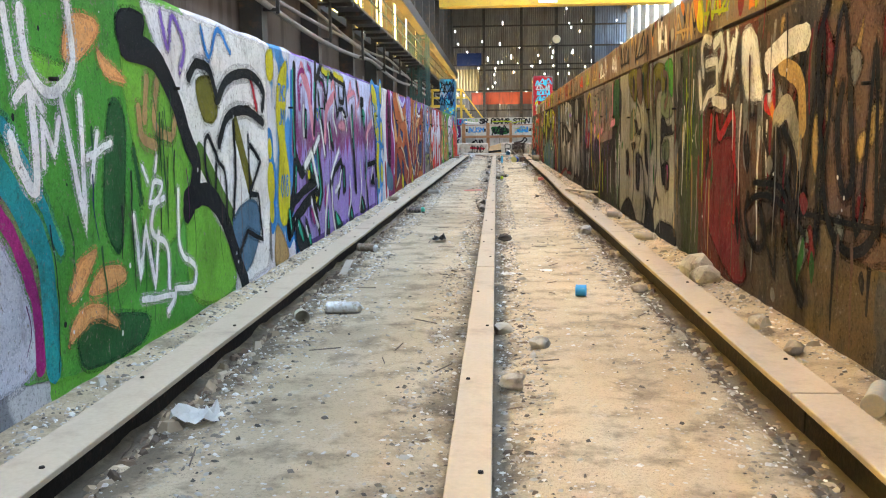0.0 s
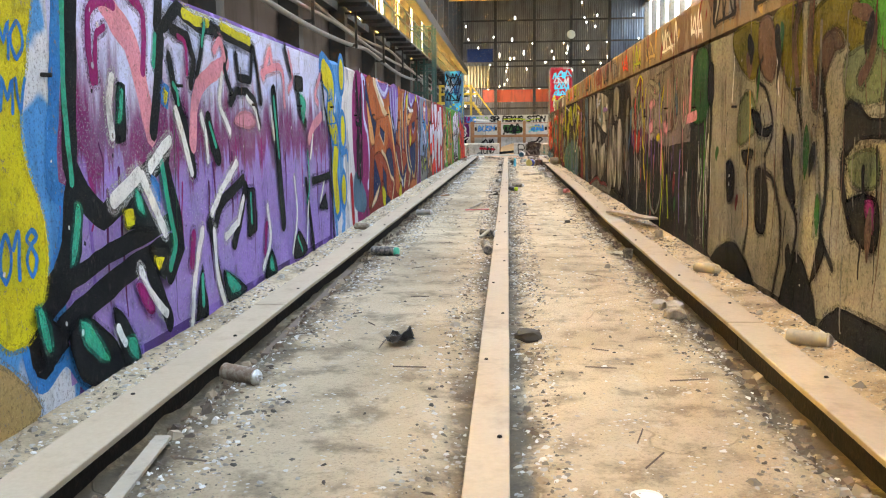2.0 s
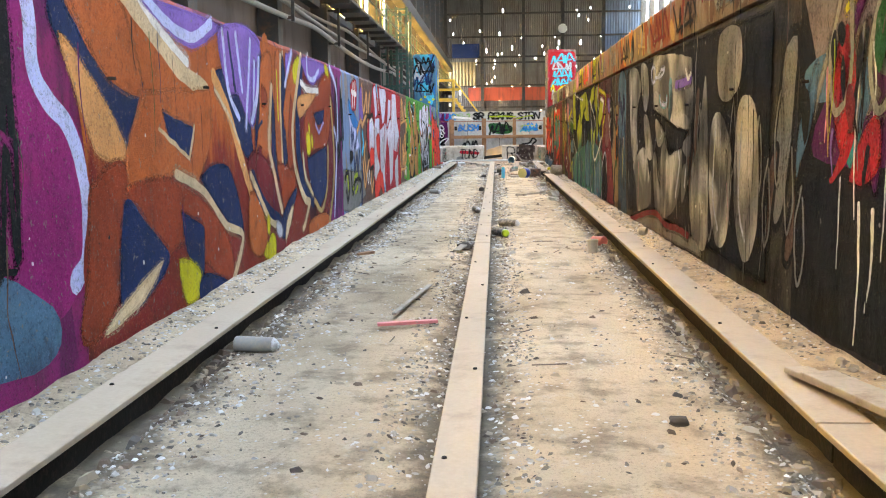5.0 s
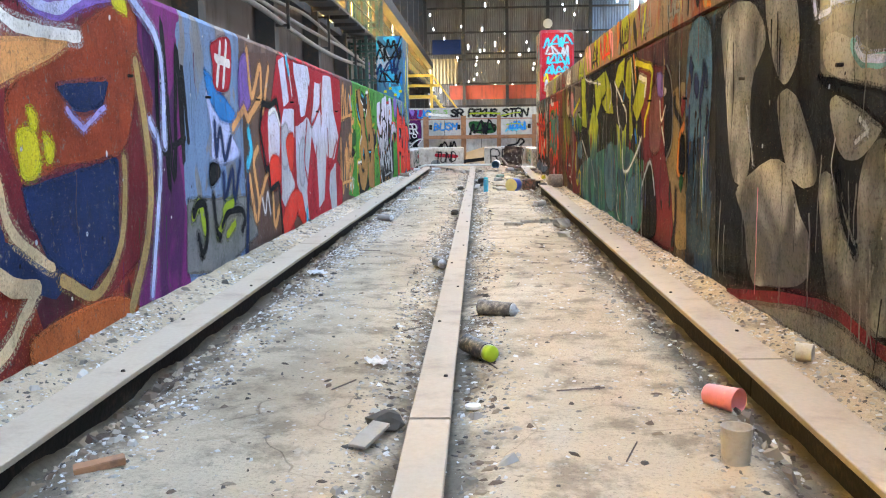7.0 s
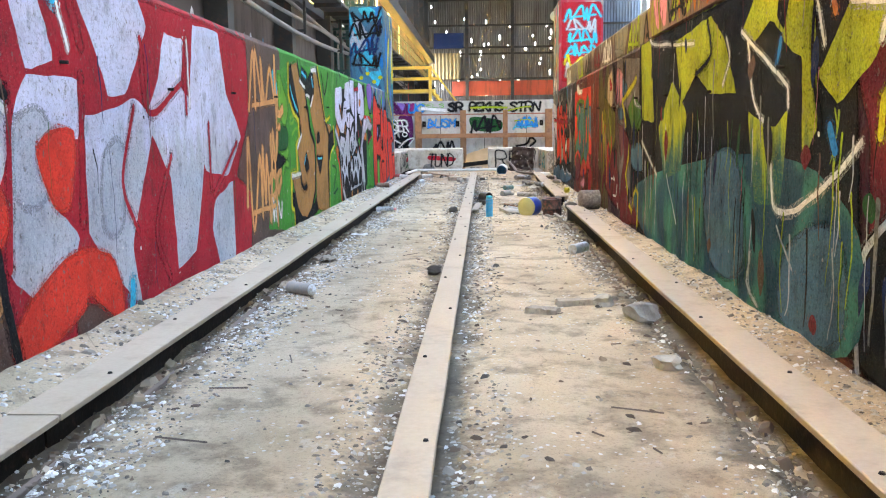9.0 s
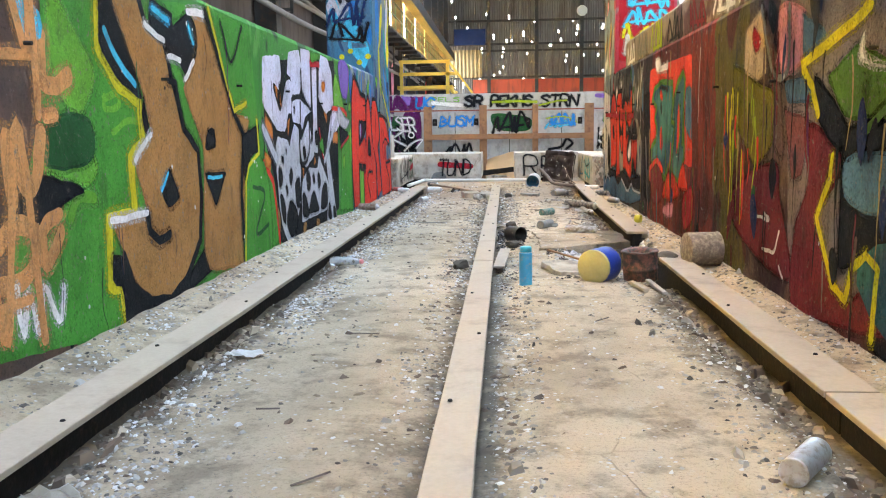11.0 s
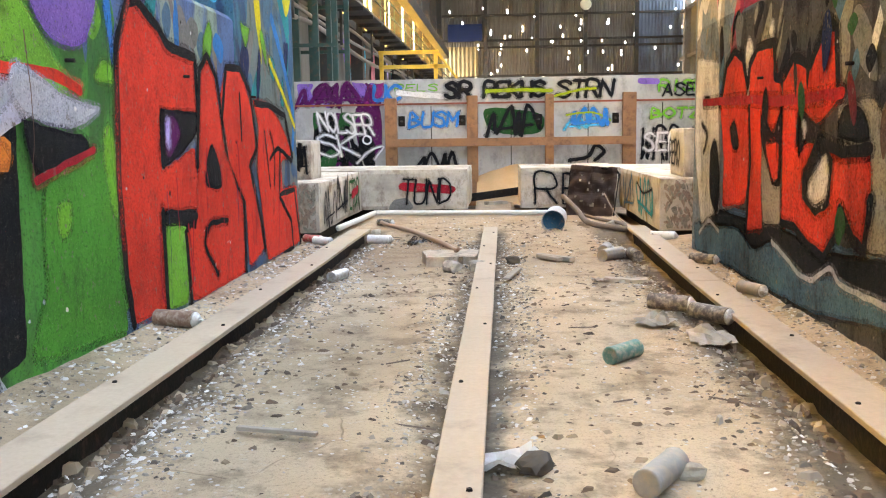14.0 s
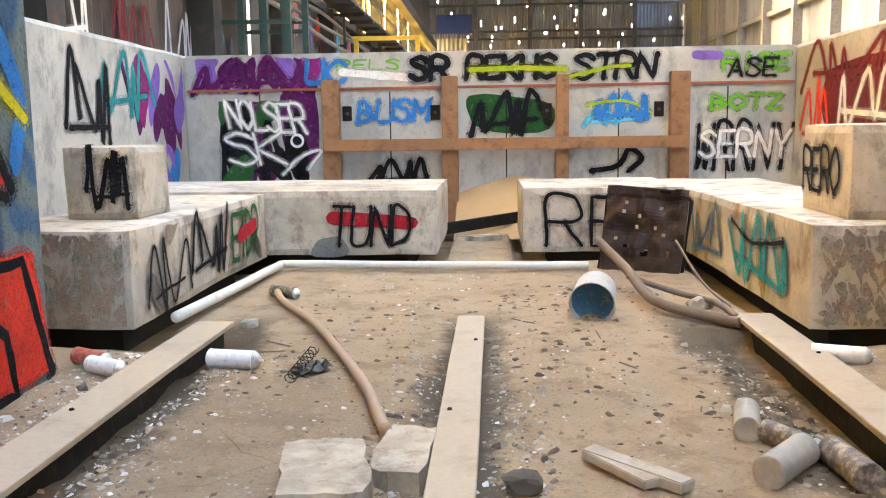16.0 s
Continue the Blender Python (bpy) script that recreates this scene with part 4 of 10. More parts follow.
a.line([(4.1, 1.2), (4.05, 1.01), (4.25, 0.95), (4.33, 1.05)], 0.05, "ochre", 3.72)
a.blob([(3.69, 1.45), (3.8, 1.5), (3.98, 1.49), (3.94, 1.37), (3.71, 1.35)], "black", 3.84)
a.line([(3.77, 1.34), (4.09, 1.31), (4.33, 1.13), (4.48, 0.93), (4.6, 0.8), (4.51, 0.63), (4.43, 0.57)], 0.13, "black", 3.96)
a.line([(4.44, 0.63), (4.77, 0.63), (5.04, 0.47), (5.25, 0.22), (5.42, 0.02)], 0.13, "black", 4.08)
a.line([(4.53, 1.25), (4.67, 1.33), (4.87, 1.31), (5, 1.16)], 0.055, "black", 4.20)
a.line([(4.99, 1.15), (5.24, 1.29), (5.69, 1.34), (6, 1.25), (5.97, 1.13)], 0.065, "black", 4.32)
a.line([(4.99, 0.9), (5.17, 1.06), (5.56, 1.11), (5.97, 1.04)], 0.06, "black", 4.44)
a.line([(4.94, 0.84), (4.81, 0.95), (4.74, 0.9), (4.75, 0.75), (4.87, 0.63), (4.93, 0.79)], 0.03, "black", 4.56)
a.line([(4.94, 0.82), (5.08, 0.73), (5.09, 0.46)], 0.03, "black", 4.68)
a.line([(5.29, 1.02), (5.29, 0.72), (5.21, 0.48)], 0.035, "black", 4.80)
a.line([(5.59, 0.95), (5.59, 0.55)], 0.025, "black", 4.92)
a.line([(5.63, 0.89), (5.87, 0.78), (5.58, 0.58), (5.78, 0.56), (5.86, 0.25), (5.5, 0.35), (5.3, 0.23)], 0.035, "black", 5.04, False)
a.line([(4.18, 1.53), (4.26, 1.37), (4.34, 1.53), (4.49, 1.41), (4.41, 1.27)], 0.03, "violet", 5.16)
a.line([(4.76, 1.52), (4.88, 1.38), (5.05, 1.55), (5.28, 1.44)], 0.03, "blue", 5.28)
a.line([(2.82, 1.37), (2.86, 1.15)], 0.04, "white", 5.40)
a.line([(2.92, 1.38), (2.95, 1.19), (3.11, 1.11), (3.27, 1.23), (3.25, 1.47)], 0.045, "white", 5.52)
a.line([(2.85, 1.08), (2.94, 1.13), (3.03, 1.05)], 0.035, "white", 5.64, False)
a.line([(2.95, 1.12), (2.96, 1), (2.95, 0.77), (2.85, 0.86), (2.81, 0.96)], 0.045, "white", 5.76)
a.line([(3.01, 0.85), (3.02, 1.02), (3.09, 0.89), (3.14, 1.02)], 0.03, "white", 5.88, False)
a.line([(3.16, 1.09), (3.3, 0.6), (3.31, 1.1)], 0.035, "white", 6.00, False)
a.line([(3.34, 0.87), (3.56, 0.93)], 0.03, "white", 6.12, False)
a.line([(3.44, 0.97), (3.37, 0.78)], 0.03, "white", 6.24, False)
a.line([(3.75, 0.61), (3.79, 0.33), (3.87, 0.56), (3.95, 0.26), (4.02, 0.51)], 0.03, "white", 6.36, False)
a.line([(4.11, 0.66), (3.99, 0.63), (3.94, 0.52), (4.12, 0.42), (4.12, 0.23)], 0.03, "white", 6.48)
a.line([(4.3, 0.69), (4.29, 0.4), (4.49, 0.28), (4.45, 0.18), (4.2, 0.21)], 0.03, "white", 6.60)
a.line([(3.79, 0.23), (4.21, 0.18), (4.09, 0.12)], 0.03, "white", 6.72, False)
a.line([(3.93, 0.65), (3.99, 0.74), (4.09, 0.73), (4.01, 0.66), (3.93, 0.65)], 0.025, "white", 6.84)
a.line([(3.87, 0.82), (3.92, 0.75)], 0.02, "white", 6.96)
a.line([(4.04, 0.86), (4.01, 0.79)], 0.02, "white", 7.08)
a.drips(3.0, 4.5, 0.3, 1.2, 20, ["dgreen", "black"], 6, 61, (0.008, 0.02))
a.done(wall_left, "green field with white tags beside a black-lined white piece")

a = Art(left_face, 0.3)
a.blob([(6.12, 1.5), (6.3, 1.55), (6.3, 1.36), (6.15, 1.34)], "yellow", 2)
a.blob([(6.72, 1.5), (6.45, 1.36), (6.36, 1.1), (6.42, 0.85), (6.34, 0.5), (6.42, 0.3), (6.62, 0.32), (6.72, 0.6), (6.6, 0.95), (6.66, 1.2)], "yellow", 2)
for v, r in ((0.86, 0.05), (0.62, 0.10), (0.42, 0.06)):
    a.disc(6.14, v, r + 0.05, "blue", 2, 1.5)
    a.disc(6.14, v, r, "yellow", 3, 1.5)
a.text("TMO", 6.42, 1.2, 0.06, 0.12, 0.016, "blue", 4)
a.text("JMV", 6.42, 1.03, 0.06, 0.11, 0.016, "blue", 4)
a.text("018", 6.42, 0.5, 0.06, 0.15, 0.018, "blue", 4)
a.blob([(6.2, 0.02), (6.25, 0.3), (6.45, 0.22), (6.6, 0.03)], "ochre", 1)
a.done(wall_left, "blue and yellow strip with small blue tags")

# the purple piece: its field first, then its black, mint and white lines
a = Art(left_face, 0.05)
a.add([(6.82, 0.06), (11.5, 0.06), (11.55, 1.57), (6.82, 1.57)], [(0, 1, 2, 3)], 0, "royal")
a.drips(6.95, 11.4, 0.7, 0.95, 30, ["plum", "magenta", "violet"], 0.3, 4)
a.line([(6.89, 1.42), (6.84, 1.14), (6.78, 0.8), (6.87, 0.72), (6.78, 0.51), (6.56, 0.41), (6.61, 0.14), (6.8, 0.18), (6.96, 0.02)], 0.08, "blue", 0.60)
a.line([(6.99, 1.48), (6.94, 1.14), (6.91, 0.85), (7, 0.73), (7.15, 0.64), (7.45, 0.74), (7.81, 0.87)], 0.11, "black", 0.72, False)
a.line([(6.93, 0.75), (6.89, 0.56), (6.8, 0.44), (6.61, 0.36), (6.65, 0.21)], 0.15, "black", 0.84, False)
a.line([(6.93, 1.46), (6.9, 1.07), (6.92, 0.79)], 0.035, "mint", 0.96)
a.blob([(6.95, 0.71), (6.97, 0.65), (6.91, 0.51), (6.88, 0.5), (6.91, 0.62)], "mint", 1.08)
a.line([(7.25, 1.49), (7.36, 1.41), (7.49, 1.33), (7.59, 1.13), (7.66, 0.97)], 0.13, "pink", 1.20)
a.line([(7.34, 1.47), (7.21, 1.47), (7.12, 1.4), (7.11, 1.29), (7.13, 1.16)], 0.045, "magenta", 1.32)
a.line([(7.25, 1.37), (7.18, 1.34), (7.16, 1.26), (7.16, 1.16)], 0.03, "magenta", 1.44)
a.line([(7.5, 1.53), (7.63, 1.46), (7.6, 1.23)], 0.05, "magenta", 1.56)
a.blob([(7.32, 1.16), (7.41, 1.17), (7.4, 0.94), (7.29, 0.91)], "black", 1.68, False)
a.blob([(7.35, 1.13), (7.39, 1.15), (7.37, 1.02), (7.32, 0.99)], "mint", 1.80, False)
a.line([(7.29, 1.18), (7.25, 1.07), (7.27, 0.95)], 0.05, "white", 1.92)
a.line([(7.81, 1.56), (7.78, 1.44), (7.81, 1.39), (7.76, 1.19), (7.68, 0.97)], 0.09, "black", 2.04, False)
a.line([(7.75, 1.39), (7.72, 1.26)], 0.03, "mint", 2.16)
a.blob([(7.8, 1.19), (7.89, 1.19), (7.87, 1.07), (7.78, 1.08)], "blue", 2.28, False)
a.blob([(7.82, 1.17), (7.87, 1.16), (7.85, 1.1), (7.81, 1.1)], "yellow", 2.40, False)
a.line([(7.86, 1.45), (8.03, 1.55), (8.3, 1.5), (8.55, 1.51)], 0.07, "black", 2.52, False)
a.line([(8.11, 1.54), (8.3, 1.52), (8.47, 1.53)], 0.05, "yellow", 2.64, False)
a.line([(8.55, 1.51), (9.27, 1.47)], 0.06, "black", 2.76, False)
a.line([(8.69, 1.54), (8.99, 1.52), (9.22, 1.51)], 0.05, "yellow", 2.88, False)
a.line([(7.95, 1.44), (8.15, 1.43), (8.23, 1.32), (8.17, 1.2)], 0.06, "black", 3.00, False)
a.line([(8.02, 1.42), (8.12, 1.39), (8.13, 1.25)], 0.03, "magenta", 3.12)
a.line([(7.9, 1.31), (7.95, 1.16), (8.05, 1.01)], 0.07, "black", 3.24, False)
a.line([(7.94, 1.19), (7.98, 1.16), (7.99, 1.1)], 0.03, "mint", 3.36)
a.line([(8.05, 1.03), (8.11, 0.91), (8.16, 0.77)], 0.07, "black", 3.48, False)
a.line([(7.95, 1.07), (8.03, 0.95), (8.13, 0.77)], 0.05, "white", 3.60)
a.line([(8.4, 1.5), (8.34, 1.39), (8.26, 1.23)], 0.05, "black", 3.72, False)
a.line([(8.41, 1.52), (8.35, 1.41)], 0.03, "mint", 3.84)
a.line([(8.74, 1.35), (8.39, 1.24), (8.22, 1.13), (8.16, 0.91)], 0.1, "pink", 3.96)
a.line([(8.52, 1.51), (8.76, 1.4), (8.7, 1.32), (8.82, 1.17)], 0.05, "black", 4.08, False)
a.line([(8.54, 1.4), (8.65, 1.46), (8.71, 1.37)], 0.05, "pink", 4.20)
a.line([(8.66, 1.28), (8.6, 1.12), (8.76, 0.97)], 0.04, "white", 4.32)
a.line([(8.4, 1.03), (8.46, 0.9), (8.54, 0.83)], 0.1, "black", 4.44, False)
a.line([(8.42, 1.01), (8.46, 0.95), (8.51, 0.89)], 0.03, "mint", 4.56)
a.line([(8.3, 1.05), (8.35, 0.95), (8.37, 0.82)], 0.04, "white", 4.68)
a.line([(8.97, 0.69), (8.56, 0.59), (8.42, 0.46)], 0.07, "black", 4.80, False)
a.line([(8.85, 0.79), (8.57, 0.66), (8.39, 0.54)], 0.05, "white", 4.92, False)
a.line([(9.01, 0.64), (8.88, 0.47), (8.76, 0.34)], 0.09, "black", 5.04, False)
a.line([(8.96, 0.58), (8.84, 0.45), (8.61, 0.39)], 0.05, "white", 5.16, False)
a.blob([(9.03, 0.64), (9.2, 0.64), (9.24, 0.36), (9.03, 0.33)], "black", 5.28, False)
a.line([(9.11, 0.6), (9.11, 0.42)], 0.03, "mint", 5.40)
a.blob([(8.2, 0.3), (8.29, 0.02), (8.07, 0.02)], "black", 5.52, False)
a.line([(8.23, 0.47), (8.1, 0.26), (8.03, 0.03)], 0.05, "white", 5.64)
a.line([(8.2, 0.24), (8.2, 0.09)], 0.04, "mint", 5.76)
a.line([(8.35, 0.5), (8.44, 0.27), (8.51, 0.1)], 0.06, "black", 5.88, False)
a.line([(8.41, 0.45), (8.44, 0.22), (8.54, 0.03)], 0.05, "white", 6.00)
a.blob([(8.55, 0.21), (8.95, 0.05), (8.82, 0.02), (8.61, 0.02)], "black", 6.12)
a.blob([(8.58, 0.2), (8.84, 0.07), (8.67, 0.07)], "mint", 6.24)
a.line([(8.1, 0.46), (8.06, 0.32)], 0.06, "magenta", 6.36)
a.line([(8.91, 1.41), (8.94, 1.28), (9.19, 1.28), (9.24, 1.43)], 0.05, "black", 6.48, False)
a.line([(8.78, 1.13), (8.9, 1.2), (9.11, 1.21), (9.27, 1.16), (9.36, 1.01)], 0.05, "black", 6.60, False)
a.line([(9.1, 1.18), (9.25, 1.11), (9.34, 1)], 0.035, "white", 6.72)
a.blob([(8.83, 1.02), (8.97, 1.09), (9.16, 1.08), (9.27, 1.02), (9.08, 0.99)], "pink", 6.84)
a.line([(9.28, 1.47), (9.35, 1.33), (9.41, 1.15)], 0.05, "black", 6.96, False)
a.line([(9.48, 1.32), (9.64, 1.49), (9.71, 1.39)], 0.06, "pink", 7.08)
a.line([(9.44, 1.34), (9.93, 1.4), (10, 1.15)], 0.05, "pink", 7.20)
a.line([(9.71, 1.22), (9.79, 0.75), (9.87, 0.34)], 0.13, "black", 7.32, False)
a.line([(9.71, 1.19), (9.8, 0.8)], 0.04, "mint", 7.44)
a.line([(9.63, 1.13), (9.69, 0.93)], 0.04, "white", 7.56)
a.blob([(9.53, 0.2), (9.65, 0.02), (9.35, 0.04)], "black", 7.68)
a.line([(9.46, 0.49), (9.51, 0.27), (9.32, 0.11)], 0.045, "white", 7.80)
a.line([(9.43, 0.38), (9.37, 0.21)], 0.05, "magenta", 7.92)
a.blob([(9.52, 0.16), (9.59, 0.05), (9.47, 0.09)], "mint", 8.04)
a.blob([(10.28, 0.24), (10.57, 0.06), (10.13, 0.05)], "black", 8.16)
a.line([(10.21, 0.64), (10.26, 0.36), (10.1, 0.1)], 0.035, "white", 8.28)
a.line([(10.26, 0.2), (10.4, 0.08)], 0.03, "mint", 8.40)
a.line([(10.58, 0.59), (10.68, 0.33), (10.8, 0.04)], 0.08, "black", 8.52, False)
a.line([(10.65, 0.43), (10.55, 0.11)], 0.03, "white", 8.64)
a.line([(10.67, 0.81), (10.69, 0.55), (10.59, 0.43)], 0.03, "mint", 8.76)
a.blob([(10.31, 1.38), (10.58, 1.38), (10.57, 1.27), (10.31, 1.26)], "black", 8.88, False)
a.line([(10.37, 1.33), (10.45, 1.15), (10.62, 1.03)], 0.07, "black", 9.00, False)
a.blob([(10.46, 1.24), (10.65, 1.19), (10.54, 1.03)], "mint", 9.12)
a.line([(10.04, 1.56), (10.14, 1.43), (10.24, 1.35)], 0.05, "black", 9.24, False)
a.line([(10.15, 1.52), (10.24, 1.35), (10.11, 1.26)], 0.04, "pink", 9.36)
a.line([(11.22, 1.44), (10.99, 1.27), (11.09, 1.2)], 0.05, "pink", 9.48)
a.line([(11.2, 1.1), (10.87, 1), (10.71, 0.9)], 0.09, "pink", 9.60)
a.line([(11.27, 1.38), (11.31, 1.07)], 0.04, "white", 9.72)
a.line([(10.86, 0.94), (10.75, 0.76)], 0.035, "white", 9.84)
a.line([(10.81, 0.58), (11.47, 0.59), (11.59, 0.42)], 0.06, "black", 9.96, False)
a.line([(11.24, 0.55), (11.07, 0.39)], 0.03, "white", 10.08)
a.blob([(11.28, 0.46), (11.39, 0.3), (11, 0.34)], "black", 10.20, False)
a.line([(11.25, 1.43), (11.34, 1.18), (11.55, 0.93), (11.58, 0.61), (11.6, 0.03)], 0.045, "black", 10.32, False)
a.line([(6.64, 0.35), (6.82, 0.44), (7.15, 0.5), (7.79, 0.56)], 0.08, "black", 10.44, False)
a.line([(6.75, 0.28), (6.99, 0.34), (7.33, 0.41), (7.79, 0.46)], 0.11, "black", 10.56, False)
a.blob([(6.59, 0.4), (6.73, 0.31), (6.82, 0.22), (6.64, 0.16)], "black", 10.68, False)
a.blob([(6.61, 0.39), (6.65, 0.36), (6.68, 0.24), (6.65, 0.25)], "mint", 10.80)
a.blob([(6.81, 0.27), (7, 0.27), (7.29, 0.02), (6.98, 0.02), (6.85, 0.11)], "black", 10.92)
a.blob([(6.89, 0.28), (6.98, 0.24), (7.1, 0.08), (6.94, 0.18)], "mint", 11.04)
a.disc(6.9, 0.24, 0.010, "white", 11.16, 1.2)
a.blob([(7.17, 0.28), (7.29, 0.2), (7.4, 0.02), (7.27, 0.02), (7.19, 0.14)], "black", 11.28)
a.blob([(7.27, 0.13), (7.35, 0.11), (7.37, 0.03), (7.3, 0.06)], "mint", 11.40)
a.line([(7.19, 0.19), (7.25, 0.12)], 0.04, "white", 11.52)
a.line([(7.53, 0.38), (7.62, 0.27), (7.73, 0.1)], 0.09, "black", 11.64, False)
a.line([(7.43, 0.39), (7.52, 0.28), (7.69, 0.15)], 0.045, "white", 11.76)
a.blob([(7.38, 0.33), (7.46, 0.32), (7.57, 0.19), (7.48, 0.2)], "magenta", 11.88)
a.line([(7.75, 0.83), (7.87, 0.59), (7.91, 0.43), (7.76, 0.32)], 0.1, "black", 12.00, False)
a.line([(7.72, 0.83), (7.78, 0.63), (7.84, 0.45), (7.76, 0.35)], 0.045, "mint", 12.12)
a.blob([(7.3, 0.65), (7.46, 0.72), (7.67, 0.54), (7.3, 0.58)], "black", 12.24, False)
a.blob([(7.58, 0.8), (7.68, 0.75), (7.69, 0.62), (7.59, 0.65)], "blue", 12.36, False)
a.blob([(7.29, 0.65), (7.39, 0.66), (7.41, 0.59), (7.33, 0.58)], "yellow", 12.48, False)
a.blob([(7.42, 0.73), (7.47, 0.7), (7.51, 0.62), (7.44, 0.65)], "mint", 12.60)
a.line([(7.82, 0.93), (7.59, 0.82)], 0.06, "white", 12.72, False)
a.line([(7.46, 0.79), (7.21, 0.7)], 0.07, "white", 12.84, False)
a.line([(7.5, 0.78), (7.61, 0.65), (7.72, 0.52)], 0.055, "white", 12.96, False)
a.blob([(7.53, 0.47), (7.78, 0.47), (7.71, 0.3), (7.61, 0.34)], "black", 13.08, False)
a.blob([(7.57, 0.42), (7.7, 0.41), (7.64, 0.35)], "yellow", 13.20, False)
a.done(wall_left, "large purple and lavender piece with black outlines")

a = Art(left_face)
a.line([(11.35, 1.5), (11.75, 1.38), (11.62, 1.1), (11.92, 0.9), (11.78, 0.6), (11.9, 0.3)], 0.30, "blue", 1)
a.line([(11.4, 1.48), (11.72, 1.36), (11.62, 1.1), (11.88, 0.9), (11.78, 0.6), (11.86, 0.32)], 0.22, "yellow", 2)
a.scrawl(11.5, 11.75, 1.22, 1.36, 0.018, "blue", 4, 2, 6)
a.scrawl(11.55, 11.95, 1.02, 1.14, 0.018, "blue", 4, 3, 7)
a.scrawl(11.6, 12.0, 0.84, 0.96, 0.018, "blue", 4, 4, 6)
for u, v in ((12.2, 1.5), (12.22, 0.98), (12.2, 0.42)):
    a.disc(u, v, 0.17, "blue", 1, 1.2)
    a.disc(u, v, 0.11, "yellow", 2, 1.3)
a.line([(12.05, 1.2), (12.1, 0.8), (12.4, 0.78), (12.45, 0.7)], 0.05, "blue", 1)
a.line([(12.62, 0.5), (12.7, 0.06)], 0.14, "crimson", 1)
a.done(wall_left, "yellow, blue and magenta graffiti with scrawled tags")

# the ember-coloured piece
a = Art(left_face, 0.05)
a.blob([(12.93, 1.55), (13.33, 1.56), (13.52, 1.17), (13.79, 0.93), (13.83, 0.57), (13.74, 0.38), (13.49, 0.25), (12.87, 0.56), (12.75, 1.13)], "magenta", 0.60)
a.blob([(12.87, 0.56), (13.5, 0.3), (13.44, 0.1), (12.78, 0.21)], "steel", 0.70)
a.line([(13.42, 1.55), (13.47, 1.33), (13.49, 1.12), (13.71, 0.95), (13.81, 0.72), (13.79, 0.46), (13.68, 0.36)], 0.09, "ice", 0.80)
a.line([(13.37, 1.56), (13.57, 1.54), (13.59, 1.49)], 0.05, "ice", 0.90)
a.scrawl(12.95, 13.35, 1.0, 1.45, 0.045, "black", 3, 5, 8)
a.scrawl(12.95, 13.3, 0.45, 0.95, 0.03, "black", 3, 6, 11)
a.blob([(13.71, 1.55), (17.42, 1.56), (18.08, 0.02), (14.29, 0.02), (13.75, 0.03), (13.75, 0.43), (13.85, 0.71)], "emberfade", 1.00, False)
a.blob([(13.63, 1.54), (13.93, 1.24), (14.46, 1.17), (14.2, 0.83), (13.84, 1.04), (13.6, 1.37)], "navy", 1.10, False)
a.blob([(13.71, 1.56), (14.18, 1.56), (14.44, 1.12), (14.06, 1.17), (13.86, 1.36)], "rust", 1.20)
a.blob([(13.68, 1.3), (13.89, 1.18), (14.16, 0.95), (14.21, 0.83), (13.96, 0.83), (13.83, 1)], "peach", 1.30)
a.blob([(13.85, 0.71), (14.19, 0.81), (14.22, 0.54), (14.03, 0.19), (13.7, 0.11), (13.82, 0.46)], "brick", 1.40)
a.line([(14.24, 1.56), (14.58, 1.41), (14.96, 1.25), (15.34, 1.17)], 0.1, "cream", 1.50)
a.line([(14.43, 1.56), (14.66, 1.44), (15.06, 1.3)], 0.05, "white", 1.60)
a.blob([(14.51, 1.56), (15.63, 1.56), (15.52, 1.49), (15.14, 1.38), (14.78, 1.44)], "violet", 1.70)
a.line([(14.52, 1.56), (14.81, 1.47), (15.15, 1.44), (15.48, 1.55)], 0.06, "ice", 1.80)
a.blob([(14.46, 1.12), (15.44, 1.18), (15.39, 0.88), (15.14, 0.66), (14.87, 0.73), (14.23, 0.7), (14.2, 0.83)], "rust", 1.90, False)
a.blob([(14.66, 1.04), (15.12, 0.96), (15.04, 0.8), (14.75, 0.9)], "navy", 2.00, False)
a.line([(14.62, 0.95), (15.02, 0.8), (15.12, 0.97)], 0.025, "cream", 2.10, False)
a.blob([(14.23, 0.7), (14.86, 0.68), (15.61, 0.34), (15.68, 0.02), (15.27, 0.19), (14.92, 0.38), (14.5, 0.31), (14.3, 0.54)], "brick", 2.20)
a.blob([(14.85, 0.54), (15.21, 0.42), (15.16, 0.13), (14.91, 0.31)], "navy", 2.30, False)
a.blob([(15.2, 0.7), (15.69, 0.73), (15.96, 0.35), (15.81, 0.31), (15.42, 0.53)], "navy", 2.40)
a.line([(14.81, 0.73), (15.23, 0.61), (15.59, 0.39), (15.94, 0.28), (15.69, 0.02)], 0.05, "cream", 2.50)
a.blob([(14.17, 0.63), (14.38, 0.53), (14.66, 0.3), (14.1, 0.15)], "navy", 2.60)
a.blob([(14.57, 0.32), (14.32, 0.17), (13.92, 0.1), (14.03, 0.17)], "cream", 2.70)
a.blob([(14.8, 0.29), (15.08, 0.21), (15.12, 0.06), (14.87, 0.06)], "yellow", 2.80)
a.blob([(15.17, 0.16), (15.68, 0.02), (15.44, 0.02), (15.09, 0.02)], "navy", 2.90)
a.blob([(15.48, 1.28), (16.12, 1.41), (16.27, 0.77), (16.08, 0.77), (15.79, 0.97)], "navy", 3.00, False)
a.line([(15.48, 1.26), (15.72, 1.07), (15.91, 0.85), (16.25, 0.45), (16.56, 0.22)], 0.09, "peach", 3.10)
a.line([(15.5, 1.18), (15.77, 1.02), (15.94, 0.87)], 0.03, "cream", 3.20)
